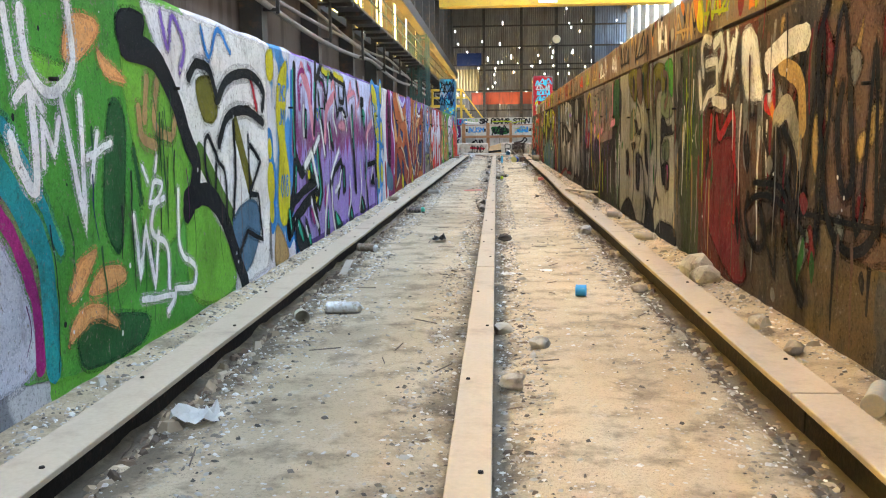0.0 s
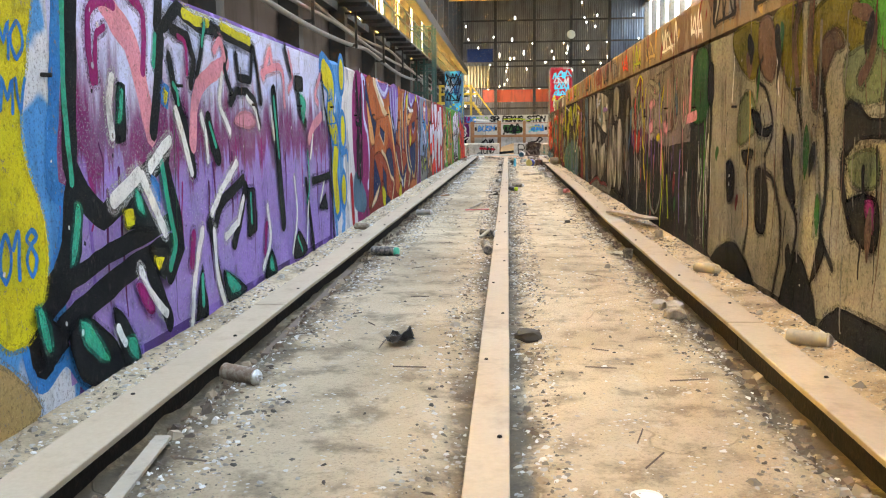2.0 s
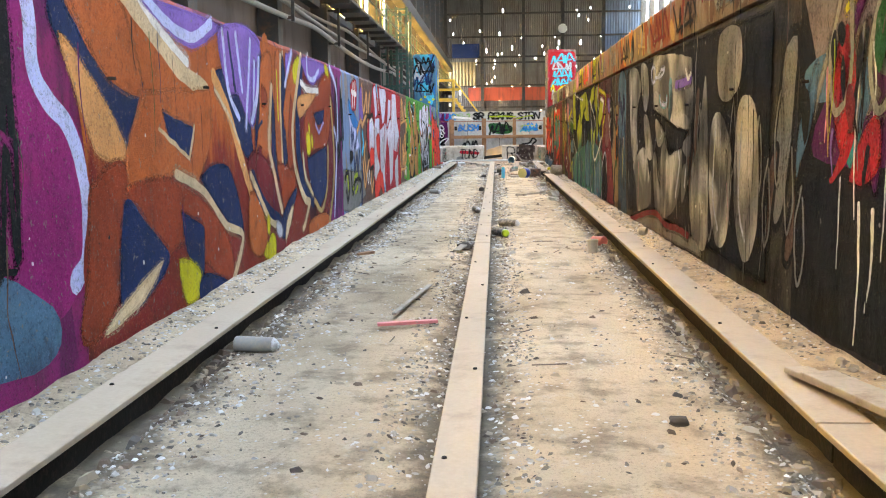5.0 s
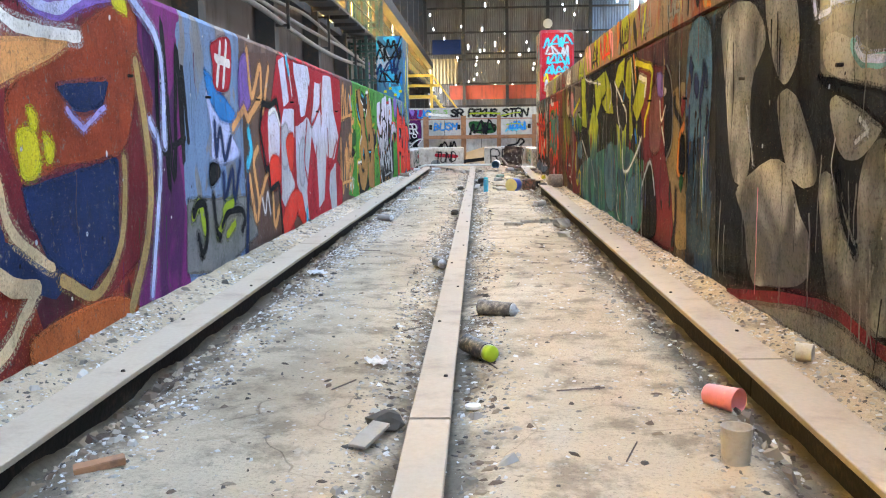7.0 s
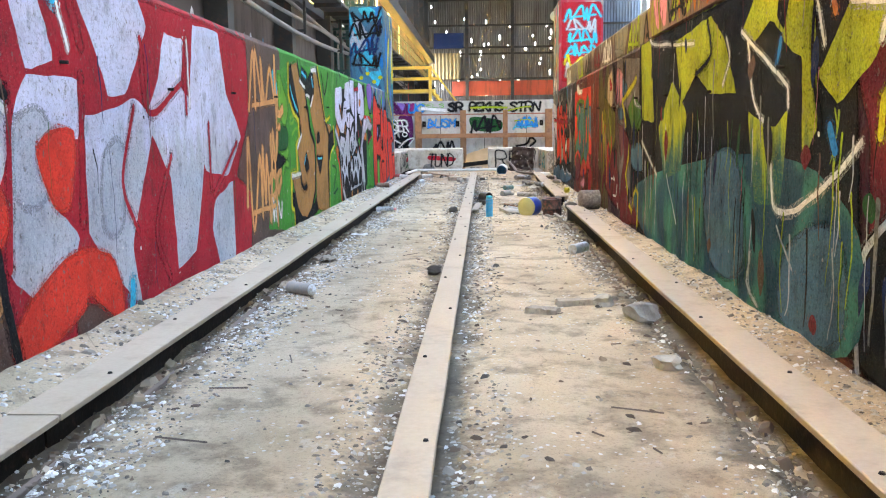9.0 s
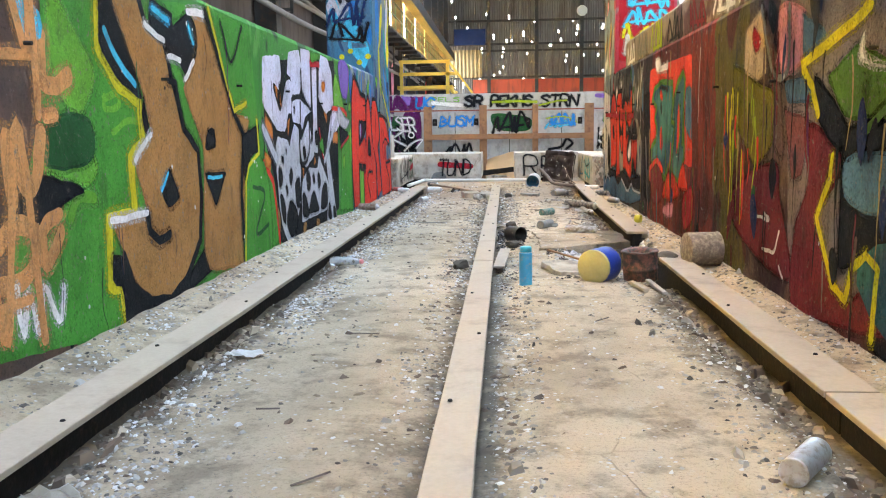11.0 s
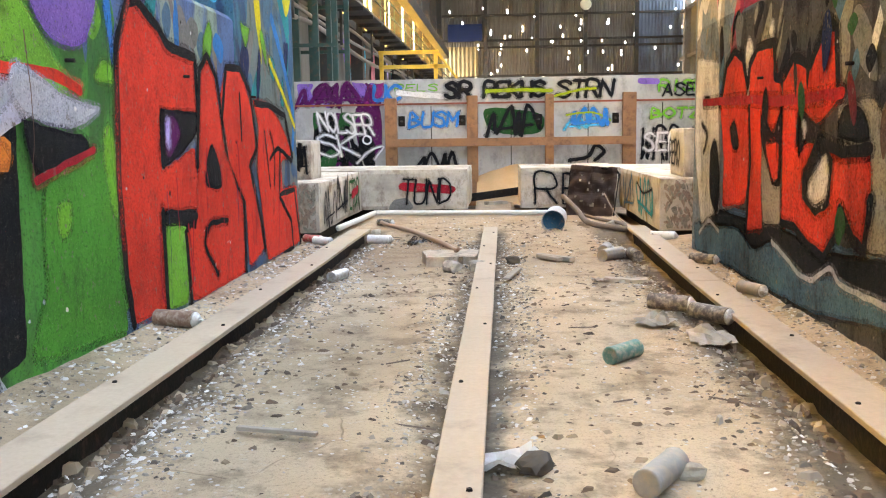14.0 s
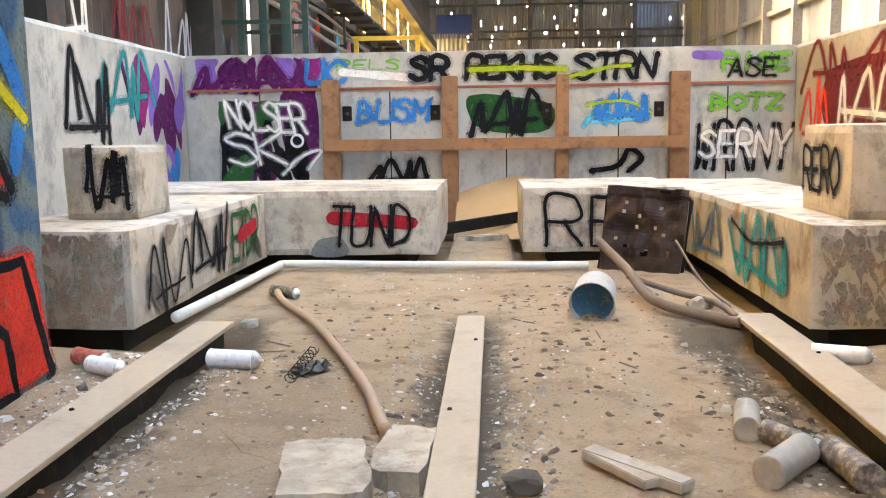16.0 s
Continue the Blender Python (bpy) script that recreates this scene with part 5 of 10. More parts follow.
a.blob([(15.63, 1.55), (16.52, 1.56), (16.3, 0.98), (15.96, 1.17), (15.74, 1.19)], "violet", 3.30)
a.line([(15.68, 1.53), (15.76, 1.19), (15.96, 1.02)], 0.045, "ice", 3.40)
a.line([(15.79, 1.53), (15.9, 1.2)], 0.04, "navy", 3.50)
a.line([(15.95, 1.54), (16.05, 1.2)], 0.045, "ice", 3.60)
a.line([(16.28, 1.53), (16.11, 0.97)], 0.045, "ice", 3.70)
a.blob([(16.12, 0.77), (16.83, 0.81), (17.39, 0.31), (16.81, 0.21), (16.38, 0.44)], "maroon", 3.80)
a.line([(16.66, 1.55), (16.83, 1.17), (16.54, 0.81)], 0.16, "rust", 3.90)
a.line([(17.17, 1.54), (16.89, 1.03), (16.63, 0.84)], 0.04, "cream", 4.00)
a.line([(16.44, 0.6), (16.76, 0.36), (16.96, 0.2)], 0.03, "cream", 4.10)
a.blob([(16.34, 0.39), (16.63, 0.26), (16.57, 0.07), (16.41, 0.11)], "yellow", 4.20)
a.blob([(16.29, 1.37), (16.5, 1.4), (16.41, 1.06), (16.23, 0.97)], "violet", 4.30, False)
a.line([(16.48, 1.42), (16.41, 1.2), (16.25, 1.01)], 0.06, "ice", 4.40)
a.line([(16.36, 1.4), (16.29, 1.06)], 0.035, "ice", 4.50)
a.line([(16.53, 1.43), (16.48, 1.2), (16.38, 1.02), (16.34, 0.85)], 0.07, "navy", 4.60, False)
a.blob([(16.53, 1.43), (16.83, 1.47), (16.72, 0.98), (16.63, 0.77), (16.42, 0.85), (16.32, 0.81), (16.43, 1.01)], "rust", 4.70)
a.blob([(16.52, 1.26), (16.64, 1.22), (16.65, 1.14), (16.51, 1.11)], "brick", 4.80)
a.line([(16.5, 1.01), (16.37, 0.96), (16.32, 0.97)], 0.03, "navy", 4.90)
a.blob([(16.37, 0.8), (16.66, 0.7), (16.98, 0.33), (16.9, 0.27), (16.65, 0.32), (16.42, 0.47), (16.3, 0.64)], "maroon", 5.00)
a.blob([(16.8, 1.25), (16.86, 1.03), (16.86, 0.78), (16.92, 0.58), (16.8, 0.71), (16.74, 0.83)], "navy", 5.10)
a.line([(16.79, 1.26), (16.7, 0.98), (16.67, 0.83), (16.77, 0.66), (16.89, 0.47), (16.98, 0.35)], 0.06, "cream", 5.20)
a.blob([(16.92, 1.49), (17.07, 1.51), (17.05, 1.03), (17.04, 0.68), (16.9, 0.73), (16.86, 1.03)], "rust", 5.30)
a.line([(16.96, 1.38), (16.96, 1.03)], 0.03, "yellow", 5.40)
a.line([(17.09, 1.51), (17.04, 1.11), (17.05, 0.82), (17.05, 0.68)], 0.05, "cream", 5.50)
a.blob([(16.9, 0.71), (17.42, 0.64), (17.39, 0.46), (17.09, 0.32), (16.97, 0.52)], "brick", 5.60)
a.blob([(17.15, 1.52), (17.23, 1.3), (17.13, 0.99), (17.26, 0.94), (17.28, 0.77), (17.14, 0.69), (17.07, 0.76), (17.07, 1.18)], "navy", 5.70)
a.blob([(17.24, 1.53), (17.46, 1.56), (17.23, 1.3)], "violet", 5.80, False)
a.line([(17.46, 1.56), (17.21, 1.3)], 0.05, "ice", 5.90)
a.blob([(17.47, 1.47), (17.63, 1.31), (17.35, 0.99), (17.23, 0.75), (17.17, 0.99), (17.14, 1.13)], "rust", 6.00)
a.blob([(17.39, 1.22), (17.47, 0.99), (17.38, 0.68), (17.22, 0.69), (17.25, 0.91)], "brick", 6.10)
a.blob([(17.58, 1.52), (17.77, 1.53), (17.57, 1.32), (17.47, 1.41)], "yellow", 6.20)
a.blob([(17.05, 0.35), (17.39, 0.48), (17.48, 0.45), (17.1, 0.15), (16.78, 0.16), (16.93, 0.25)], "navy", 6.30)
a.blob([(16.29, 0.42), (16.64, 0.26), (17.05, 0.1), (16.79, 0.02), (16.62, 0.1)], "maroon", 6.40)
a.blob([(16.13, 0.55), (16.37, 0.45), (16.53, 0.21), (16.34, 0.1), (16.08, 0.21)], "rust", 6.50)
a.line([(16.21, 0.65), (16.37, 0.5), (16.57, 0.39), (16.93, 0.27)], 0.1, "navy", 6.60)
a.line([(16.16, 0.66), (16.31, 0.54), (16.54, 0.36), (16.65, 0.3), (16.91, 0.24)], 0.05, "cream", 6.70)
a.blob([(16.54, 0.35), (16.61, 0.32), (16.58, 0.23), (16.53, 0.25)], "yellow", 6.80)
a.blob([(16.6, 0.21), (16.74, 0.18), (16.72, 0.02), (16.53, 0.04)], "yellow", 6.90)
a.blob([(16.8, 0.29), (16.96, 0.23), (16.92, 0.16), (16.8, 0.2)], "silver", 7.00)
a.blob([(17.35, 0.36), (17.19, 0.19), (17.05, 0.12), (17.14, 0.28)], "cream", 7.10)
a.blob([(17.78, 1.37), (18.94, 1.56), (19.27, 1.1), (19.11, 0.35), (18.57, 0.18), (18.08, 0.37), (17.74, 0.59), (17.68, 0.88)], "maroon", 7.20, False)
a.blob([(17.86, 1.06), (18.34, 1.29), (19.08, 1.53), (18.9, 0.87), (18.27, 0.79), (17.92, 0.76)], "brick", 7.30)
a.line([(17.78, 1.48), (17.59, 1.08), (17.58, 0.79), (17.73, 0.48), (18.11, 0.35)], 0.15, "navy", 7.40, False)
a.line([(17.79, 1.56), (17.61, 1.31), (17.41, 0.99), (17.43, 0.71), (17.58, 0.53), (17.77, 0.39), (17.97, 0.34)], 0.075, "cream", 7.50)
a.line([(17.97, 0.34), (17.78, 0.19), (17.67, 0.14)], 0.05, "cream", 7.60)
a.blob([(17.64, 1.22), (18.35, 1.28), (17.97, 1.13), (17.66, 1.06)], "peach", 7.70)
a.line([(17.75, 1.35), (18, 1.3), (18.46, 1.31)], 0.05, "white", 7.80)
a.blob([(17.86, 1.56), (18.98, 1.56), (18.57, 1.45), (18.24, 1.35), (17.94, 1.42)], "violet", 7.90)
a.line([(18.01, 1.56), (18.04, 1.42), (18.27, 1.4), (18.51, 1.49)], 0.045, "ice", 8.00)
a.blob([(18.78, 1.56), (18.94, 1.56), (19, 1.47), (18.86, 1.48)], "yellow", 8.10)
a.blob([(18.22, 1.1), (18.74, 1.15), (18.64, 1.02), (18.39, 1)], "navy", 8.20, False)
a.line([(18.31, 1.01), (18.45, 0.93), (18.67, 1.03)], 0.025, "lilac", 8.30, False)
a.blob([(17.91, 0.91), (18.03, 0.93), (18.06, 0.78), (17.93, 0.75)], "yellow", 8.40)
a.blob([(18.1, 0.91), (18.18, 0.87), (18.15, 0.8), (18.1, 0.82)], "yellow", 8.50)
a.blob([(18, 1.01), (18.06, 0.98), (18.05, 0.93), (18.01, 0.94)], "yellow", 8.60)
a.blob([(17.91, 0.72), (18.79, 0.81), (18.73, 0.38), (18.42, 0.26), (18.09, 0.41), (17.97, 0.57)], "navy", 8.70, False)
a.line([(17.75, 0.75), (17.83, 0.56), (18.1, 0.4)], 0.045, "cream", 8.80)
a.line([(18.86, 0.8), (18.77, 0.43), (18.48, 0.23), (18.17, 0.34)], 0.05, "ochre", 8.90)
a.blob([(17.94, 0.17), (18.59, 0.19), (18.92, 0.09), (18.69, 0.02), (17.99, 0.02)], "rust", 9.00)
a.line([(19.06, 1.25), (19.17, 0.75), (19.09, 0.4), (18.84, 0.09)], 0.07, "ochre", 9.10)
a.line([(19.05, 1.56), (19.39, 1.35), (19.4, 0.86)], 0.05, "ice", 9.20)
a.line([(19.2, 0.98), (19.32, 0.77), (19.11, 0.11)], 0.04, "ice", 9.30)
a.done(wall_left, "orange and dark red piece with cream outlines and a grin")

a = Art(left_face, 0.05)
a.scrawl(19.35, 19.8, 0.75, 1.4, 0.05, "black", 0.5, 3, 8)
a.blob([(19.74, 0.54), (21.06, 0.47), (21.33, 0.17), (20.37, 0.02), (19.68, 0.12)], "grey", 1.00, False)
a.blob([(20.19, 1.18), (20.51, 1.12), (20.73, 0.89), (20.9, 0.76), (20.3, 0.73), (20.26, 0.94)], "ice", 1.12)
a.blob([(20.18, 1.3), (20.55, 1.16), (20.86, 1.02), (20.53, 0.99), (20.25, 1.12)], "blue", 1.24)
a.blob([(20.34, 1.47), (20.76, 1.53), (20.7, 1.21), (20.37, 1.2), (20.35, 1.34)], "crimson", 1.36)
a.line([(20.42, 1.39), (20.72, 1.37)], 0.06, "white", 1.48, False)
a.line([(20.53, 1.48), (20.43, 1.23)], 0.05, "white", 1.60, False)
a.line([(20.67, 1.5), (20.56, 1.22)], 0.05, "white", 1.72, False)
a.blob([(20.97, 1.41), (21.24, 1.46), (21.23, 1.12), (20.93, 1.07)], "violet", 1.84)
a.line([(20.33, 0.98), (20.34, 0.78), (20.44, 0.94), (20.53, 0.75), (20.68, 0.89)], 0.05, "navy", 1.96)
a.line([(20.48, 0.65), (20.49, 0.49), (20.69, 0.67), (20.71, 0.46), (20.89, 0.72)], 0.05, "navy", 2.08)
a.line([(21.08, 0.59), (21.04, 0.34), (20.97, 0.07)], 0.07, "navy", 2.20)
a.blob([(20.19, 0.72), (20.37, 0.72), (20.4, 0.64), (20.2, 0.59)], "black", 2.32)
a.line([(21.19, 1.5), (21.28, 1.18), (21.56, 1.42), (21.57, 1.07), (21.83, 1.42)], 0.06, "peach", 2.44)
a.line([(20.74, 0.95), (21.05, 1.09), (21.14, 1.01), (21.54, 1.18)], 0.06, "peach", 2.56, False)
a.line([(21.13, 0.6), (21.26, 0.29), (21.37, 0.39), (21.26, 0.7), (21.4, 0.8)], 0.06, "peach", 2.68)
a.line([(21.37, 0.39), (21.78, 0.63), (21.85, 0.19), (22.05, 0.31)], 0.06, "peach", 2.80)
a.line([(21.14, 0.93), (21.2, 0.79), (21.09, 0.69)], 0.07, "cyan", 2.92)
a.line([(19.82, 0.43), (19.96, 0.5), (20.03, 0.33), (20.07, 0.39)], 0.06, "lime", 3.04)
a.line([(20.3, 0.28), (20.43, 0.35), (20.48, 0.43), (20.66, 0.45)], 0.06, "lime", 3.16)
a.line([(20.5, 0.25), (20.69, 0.31)], 0.05, "lime", 3.28)
a.line([(19.83, 0.44), (19.93, 0.5), (20.06, 0.47), (20.06, 0.28), (19.96, 0.2), (19.9, 0.31)], 0.05, "black", 3.40)
a.line([(20.23, 0.52), (20.27, 0.31), (20.34, 0.26)], 0.05, "black", 3.52)
a.line([(20.39, 0.32), (20.52, 0.39), (20.84, 0.39), (20.94, 0.32), (20.86, 0.24)], 0.05, "black", 3.64)
a.line([(21.47, 0.42), (21.55, 0.3), (21.64, 0.45), (21.72, 0.28)], 0.025, "white", 3.76)
for u0, u1, v0, v1, k in ((25.4, 26.3, 0.25, 0.8, 8), (25.5, 26.4, 1.05, 1.5, 11)):
    a.scrawl(u0, u1, v0, v1, 0.045, "peach", 3, k, 10)
a.done(wall_left, "blue-grey and brown patch with black and peach scrawls")

# silver letters on red
a = Art(left_face, 0.05)
a.blob([(21, 1.48), (22.16, 1.56), (25.5, 1.56), (25.5, 0.02), (23.05, 0.02), (21.29, 0.09), (21, 0.45), (21.01, 1.15)], "brown", 0.60, False)
a.blob([(21.58, 1.14), (21.86, 1.13), (22.15, 1.55), (22.32, 1.56), (22.99, 1.56), (24.96, 1.56), (25.48, 1.55), (25.5, 1.03), (25.11, 0.6), (25.5, 0.46), (25.42, 0.02), (24.5, 0.02), (23.18, 0.03), (22.61, 0.22), (22.62, 0.02), (22.15, 0.02), (22.06, 0.49), (21.75, 0.46), (21.63, 0.61), (21.52, 0.73), (21.46, 0.95)], "crimson", 0.72, False)
a.blob([(21.79, 1.07), (22, 1.12), (22.19, 0.99), (22.1, 0.71), (21.78, 0.65), (21.75, 0.89)], "spotfade", 0.84)
a.blob([(22.19, 1.51), (22.41, 1.56), (22.57, 1.19), (22.34, 1.13), (22.28, 1.32)], "spotfade", 0.96, False)
a.blob([(22.33, 1.12), (22.76, 1.13), (22.75, 0.88), (22.47, 0.83), (22.48, 0.62), (22.7, 0.47), (22.63, 0.36), (22.28, 0.28), (22.13, 0.38), (22.16, 0.71), (22.22, 0.96)], "spotfade", 1.08, False)
a.blob([(22.78, 1.54), (23.47, 1.56), (23.58, 1.44), (23.27, 1.08), (23.07, 1.06), (22.94, 1.28), (22.81, 1.44)], "spotfade", 1.20, False)
a.blob([(22.8, 0.97), (23.06, 1), (23.36, 1.07), (23.63, 0.97), (23.24, 0.36), (23.33, 0.04), (23.09, 0.2), (22.78, 0.46)], "spotfade", 1.32, False)
a.blob([(23.81, 1.43), (24.13, 1.42), (24.05, 1.15), (24.53, 0.98), (24.19, 0.21), (23.87, 0.14), (23.82, 0.65), (23.49, 0.97), (23.7, 1.17)], "spotfade", 1.44, False)
a.blob([(24.3, 1.53), (24.8, 1.54), (24.92, 1.17), (25.26, 0.87), (24.89, 0.61), (24.44, 0.66), (24.18, 1.05)], "spotfade", 1.56, False)
a.blob([(24.58, 0.47), (25, 0.58), (25.01, 0.06), (24.67, 0.02), (24.51, 0.29)], "spotfade", 1.68, False)
a.blob([(22.24, 0.96), (22.49, 0.96), (22.44, 0.65), (22.21, 0.66)], "silver", 1.80)
a.blob([(22.97, 0.8), (23.2, 0.85), (23.14, 0.46), (22.93, 0.48)], "silver", 1.92)
a.line([(22.2, 0.99), (22.13, 0.41)], 0.035, "crimson", 2.04)
a.line([(22.79, 1.13), (22.73, 0.52)], 0.035, "crimson", 2.16)
a.line([(23.35, 1.03), (23.17, 0.67), (23.32, 0.42)], 0.03, "crimson", 2.28)
a.line([(23.84, 0.78), (23.57, 0.4), (23.73, 0.12)], 0.03, "crimson", 2.40)
a.line([(24.52, 0.95), (24.52, 0.55)], 0.03, "crimson", 2.52)
a.line([(25.13, 0.83), (24.58, 0.51)], 0.03, "crimson", 2.64)
a.line([(23.47, 1.37), (23.55, 1), (24.06, 1.18)], 0.035, "crimson", 2.76)
a.line([(24.12, 1.38), (24.12, 1.01)], 0.035, "crimson", 2.88)
a.line([(22.68, 1.53), (22.81, 1.27)], 0.04, "crimson", 3.00)
a.blob([(22.64, 0.41), (23.02, 0.32), (23.08, 0.02), (22.76, 0.2), (22.64, 0.13), (22.15, 0.03), (22.19, 0.24)], "red", 3.12)
a.blob([(21.79, 0.72), (22.1, 0.71), (22.1, 0.51), (21.75, 0.48)], "red", 3.24)
a.blob([(22.38, 0.86), (22.69, 0.91), (22.62, 0.61), (22.48, 0.61)], "red", 3.36)
a.line([(21.58, 1.14), (21.86, 1.13), (22.06, 1.18), (22.17, 1.04)], 0.05, "black", 3.48, False)
a.line([(21.58, 1.14), (21.47, 0.95), (21.58, 0.73), (21.63, 0.62), (21.72, 0.65), (21.75, 0.46), (22.05, 0.51), (22.08, 0.31), (22.15, 0.03)], 0.05, "black", 3.60, False)
a.line([(22.58, 1.5), (22.69, 1.24)], 0.02, "white", 3.72)
a.line([(21.78, 1.07), (22, 1.1), (22.16, 0.98)], 0.03, "white", 3.84)
a.line([(24.17, 1.42), (24.18, 1.05)], 0.02, "white", 3.96)
a.line([(22.49, 1.55), (22.58, 1.43)], 0.06, "cyan", 4.08)
a.line([(23.21, 0.18), (23.18, 0.03)], 0.06, "cyan", 4.20)
a.done(wall_left, "silver block letters on a red ground")

# gold letters on green
a = Art(left_face, 0.05)
a.blob([(26.42, 1.4), (26.88, 1.47), (28.29, 1.56), (29.03, 1.56), (29.35, 0.02), (26.93, 0.02), (25.96, 0.14), (26.15, 0.55), (26.36, 0.94)], "green", 0.60, False)
a.blob([(26.47, 1.38), (26.63, 1.29), (26.8, 1.1), (26.64, 0.9), (26.78, 0.76), (26.67, 0.67), (26.38, 0.74), (26.37, 0.86), (26.58, 0.94), (26.46, 1.08)], "leaf", 0.72)
a.blob([(26.38, 0.9), (26.52, 0.95), (26.74, 0.93), (26.75, 0.78), (26.55, 0.74), (26.38, 0.76)], "dgreen", 0.84)
a.line([(26.87, 1.02), (27, 1.04), (27.01, 0.99), (26.88, 0.98), (26.88, 1.03)], 0.03, "leaf", 0.96)
a.line([(26.94, 0.88), (27.1, 0.93), (27.23, 0.92)], 0.03, "leaf", 1.08)
a.line([(26.53, 0.56), (26.6, 0.63), (26.73, 0.62)], 0.05, "leaf", 1.20)
a.blob([(26.22, 0.7), (26.35, 0.73), (26.65, 0.66), (26.51, 0.62), (26.36, 0.56), (26.18, 0.58)], "black", 1.32)
a.line([(26.4, 1.22), (26.39, 1.07), (26.48, 1.05), (26.58, 1.09)], 0.07, "peach", 1.44)
a.line([(26.35, 0.88), (26.3, 0.72), (26.22, 0.7), (26.13, 0.87), (26.14, 0.65)], 0.07, "peach", 1.56)
a.line([(26.01, 0.38), (26.18, 0.38), (26.31, 0.5), (26.15, 0.57), (26.03, 0.51)], 0.07, "peach", 1.68)
a.line([(26.44, 0.58), (26.32, 0.53), (26.33, 0.41), (26.45, 0.51)], 0.06, "peach", 1.80)
a.line([(26.29, 1.34), (26.3, 1.28), (26.36, 1.26)], 0.12, "cyan", 1.92)
a.blob([(26.37, 0.96), (26.47, 0.97), (26.48, 0.93), (26.39, 0.91)], "peach", 2.04)
a.line([(26.12, 0.36), (26.15, 0.19), (26.19, 0.33), (26.25, 0.18), (26.3, 0.33), (26.39, 0.19), (26.44, 0.31)], 0.03, "white", 2.16)
a.line([(26.87, 1.47), (26.84, 1.22), (27.01, 1.08), (27.22, 1.01), (27.24, 0.83), (27.1, 0.77), (27.11, 0.52), (26.85, 0.52), (26.83, 0.24), (26.94, 0.22), (26.96, 0.03)], 0.06, "yellow", 2.28, False)
a.blob([(26.88, 1.47), (27.05, 1.5), (27.18, 1.21), (27.27, 1.02), (27.01, 1.1), (26.85, 1.23)], "black", 2.40, False)
a.line([(26.91, 1.3), (27.02, 1.19), (27.19, 1.09)], 0.03, "cyan", 2.52)
a.blob([(26.96, 1.49), (27.25, 1.53), (27.35, 1.36), (27.55, 1.32), (27.63, 1.15), (27.76, 0.9), (27.96, 0.78), (27.98, 0.55), (27.93, 0.3), (27.7, 0.13), (27.48, 0.07), (27.24, 0.11), (27.06, 0.21), (26.98, 0.35), (26.87, 0.5), (27.25, 0.51), (27.12, 0.76), (27.34, 0.87), (27.27, 1.06)], "gold", 2.64, False)
a.blob([(26.85, 0.37), (26.97, 0.35), (27.06, 0.2), (27.24, 0.1), (27.48, 0.07), (27.7, 0.12), (27.96, 0.24), (28.12, 0.28), (28.11, 0.11), (27.46, 0.02), (26.95, 0.03), (26.94, 0.22), (26.85, 0.25)], "black", 2.76, False)
a.line([(27.25, 1.53), (27.35, 1.36), (27.55, 1.32), (27.63, 1.15), (27.76, 0.9), (27.96, 0.78), (27.98, 0.55), (27.93, 0.3), (27.7, 0.13), (27.48, 0.07), (27.24, 0.1), (27.06, 0.2), (26.97, 0.35)], 0.045, "black", 2.88, False)
a.blob([(27.27, 1.05), (27.33, 0.87), (27.27, 0.87), (27.24, 0.95)], "black", 3.00, False)
a.blob([(27.54, 0.71), (27.67, 0.56), (27.51, 0.5), (27.41, 0.59), (27.51, 0.68)], "black", 3.12, False)
a.line([(27.52, 0.68), (27.43, 0.6)], 0.02, "cyan", 3.24)
a.line([(27.25, 0.51), (27.26, 0.42), (27.37, 0.37), (27.5, 0.38)], 0.045, "black", 3.36, False)
a.line([(26.87, 0.51), (27.25, 0.51)], 0.03, "white", 3.48, False)
a.line([(27.14, 0.76), (27.33, 0.87)], 0.03, "white", 3.60)
a.blob([(27.9, 1.52), (28.17, 1.54), (28.42, 1.2), (28.62, 1), (28.95, 0.96), (28.78, 0.74), (28.79, 0.57), (28.71, 0.04), (28.06, 0.11), (27.98, 0.25), (28.05, 0.8), (27.78, 1.1), (27.98, 1.27), (28.01, 1.45)], "gold", 3.72, False)
a.blob([(27.4, 1.5), (27.68, 1.47), (27.67, 1.4), (27.9, 1.5), (28.01, 1.45), (28.02, 1.29), (27.85, 1.15), (27.75, 1.23), (27.6, 1.24), (27.55, 1.32), (27.37, 1.34)], "black", 3.84, False)
a.line([(27.6, 1.25), (27.76, 1.24)], 0.03, "white", 3.96, False)
a.line([(27.82, 1.15), (27.96, 1.25)], 0.03, "white", 4.08)
a.line([(27.33, 1.37), (27.46, 1.33), (27.55, 1.32)], 0.03, "white", 4.20)
a.line([(27.9, 1.5), (28.17, 1.52)], 0.04, "white", 4.32, False)
a.line([(27.43, 1.45), (27.62, 1.42)], 0.03, "cyan", 4.44)
a.line([(27.9, 1.42), (27.96, 1.35)], 0.03, "cyan", 4.56)
a.line([(27.58, 1.13), (27.68, 1.13), (27.76, 0.9)], 0.03, "black", 4.68, False)
a.blob([(28.11, 0.89), (28.24, 0.91), (28.26, 0.79), (28.06, 0.78)], "black", 4.80, False)
a.blob([(28.04, 0.66), (28.43, 0.65), (28.21, 0.45)], "black", 4.92, False)
a.line([(28.1, 0.63), (28.34, 0.62)], 0.02, "cyan", 5.04)
a.line([(28.17, 1.54), (28.46, 1.18), (28.61, 1), (28.8, 0.86), (28.7, 0.5), (28.73, 0.03)], 0.05, "black", 5.16, False)
a.line([(28.23, 1.56), (28.5, 1.16), (28.63, 1.01), (28.88, 1.06)], 0.03, "yellow", 5.28, False)
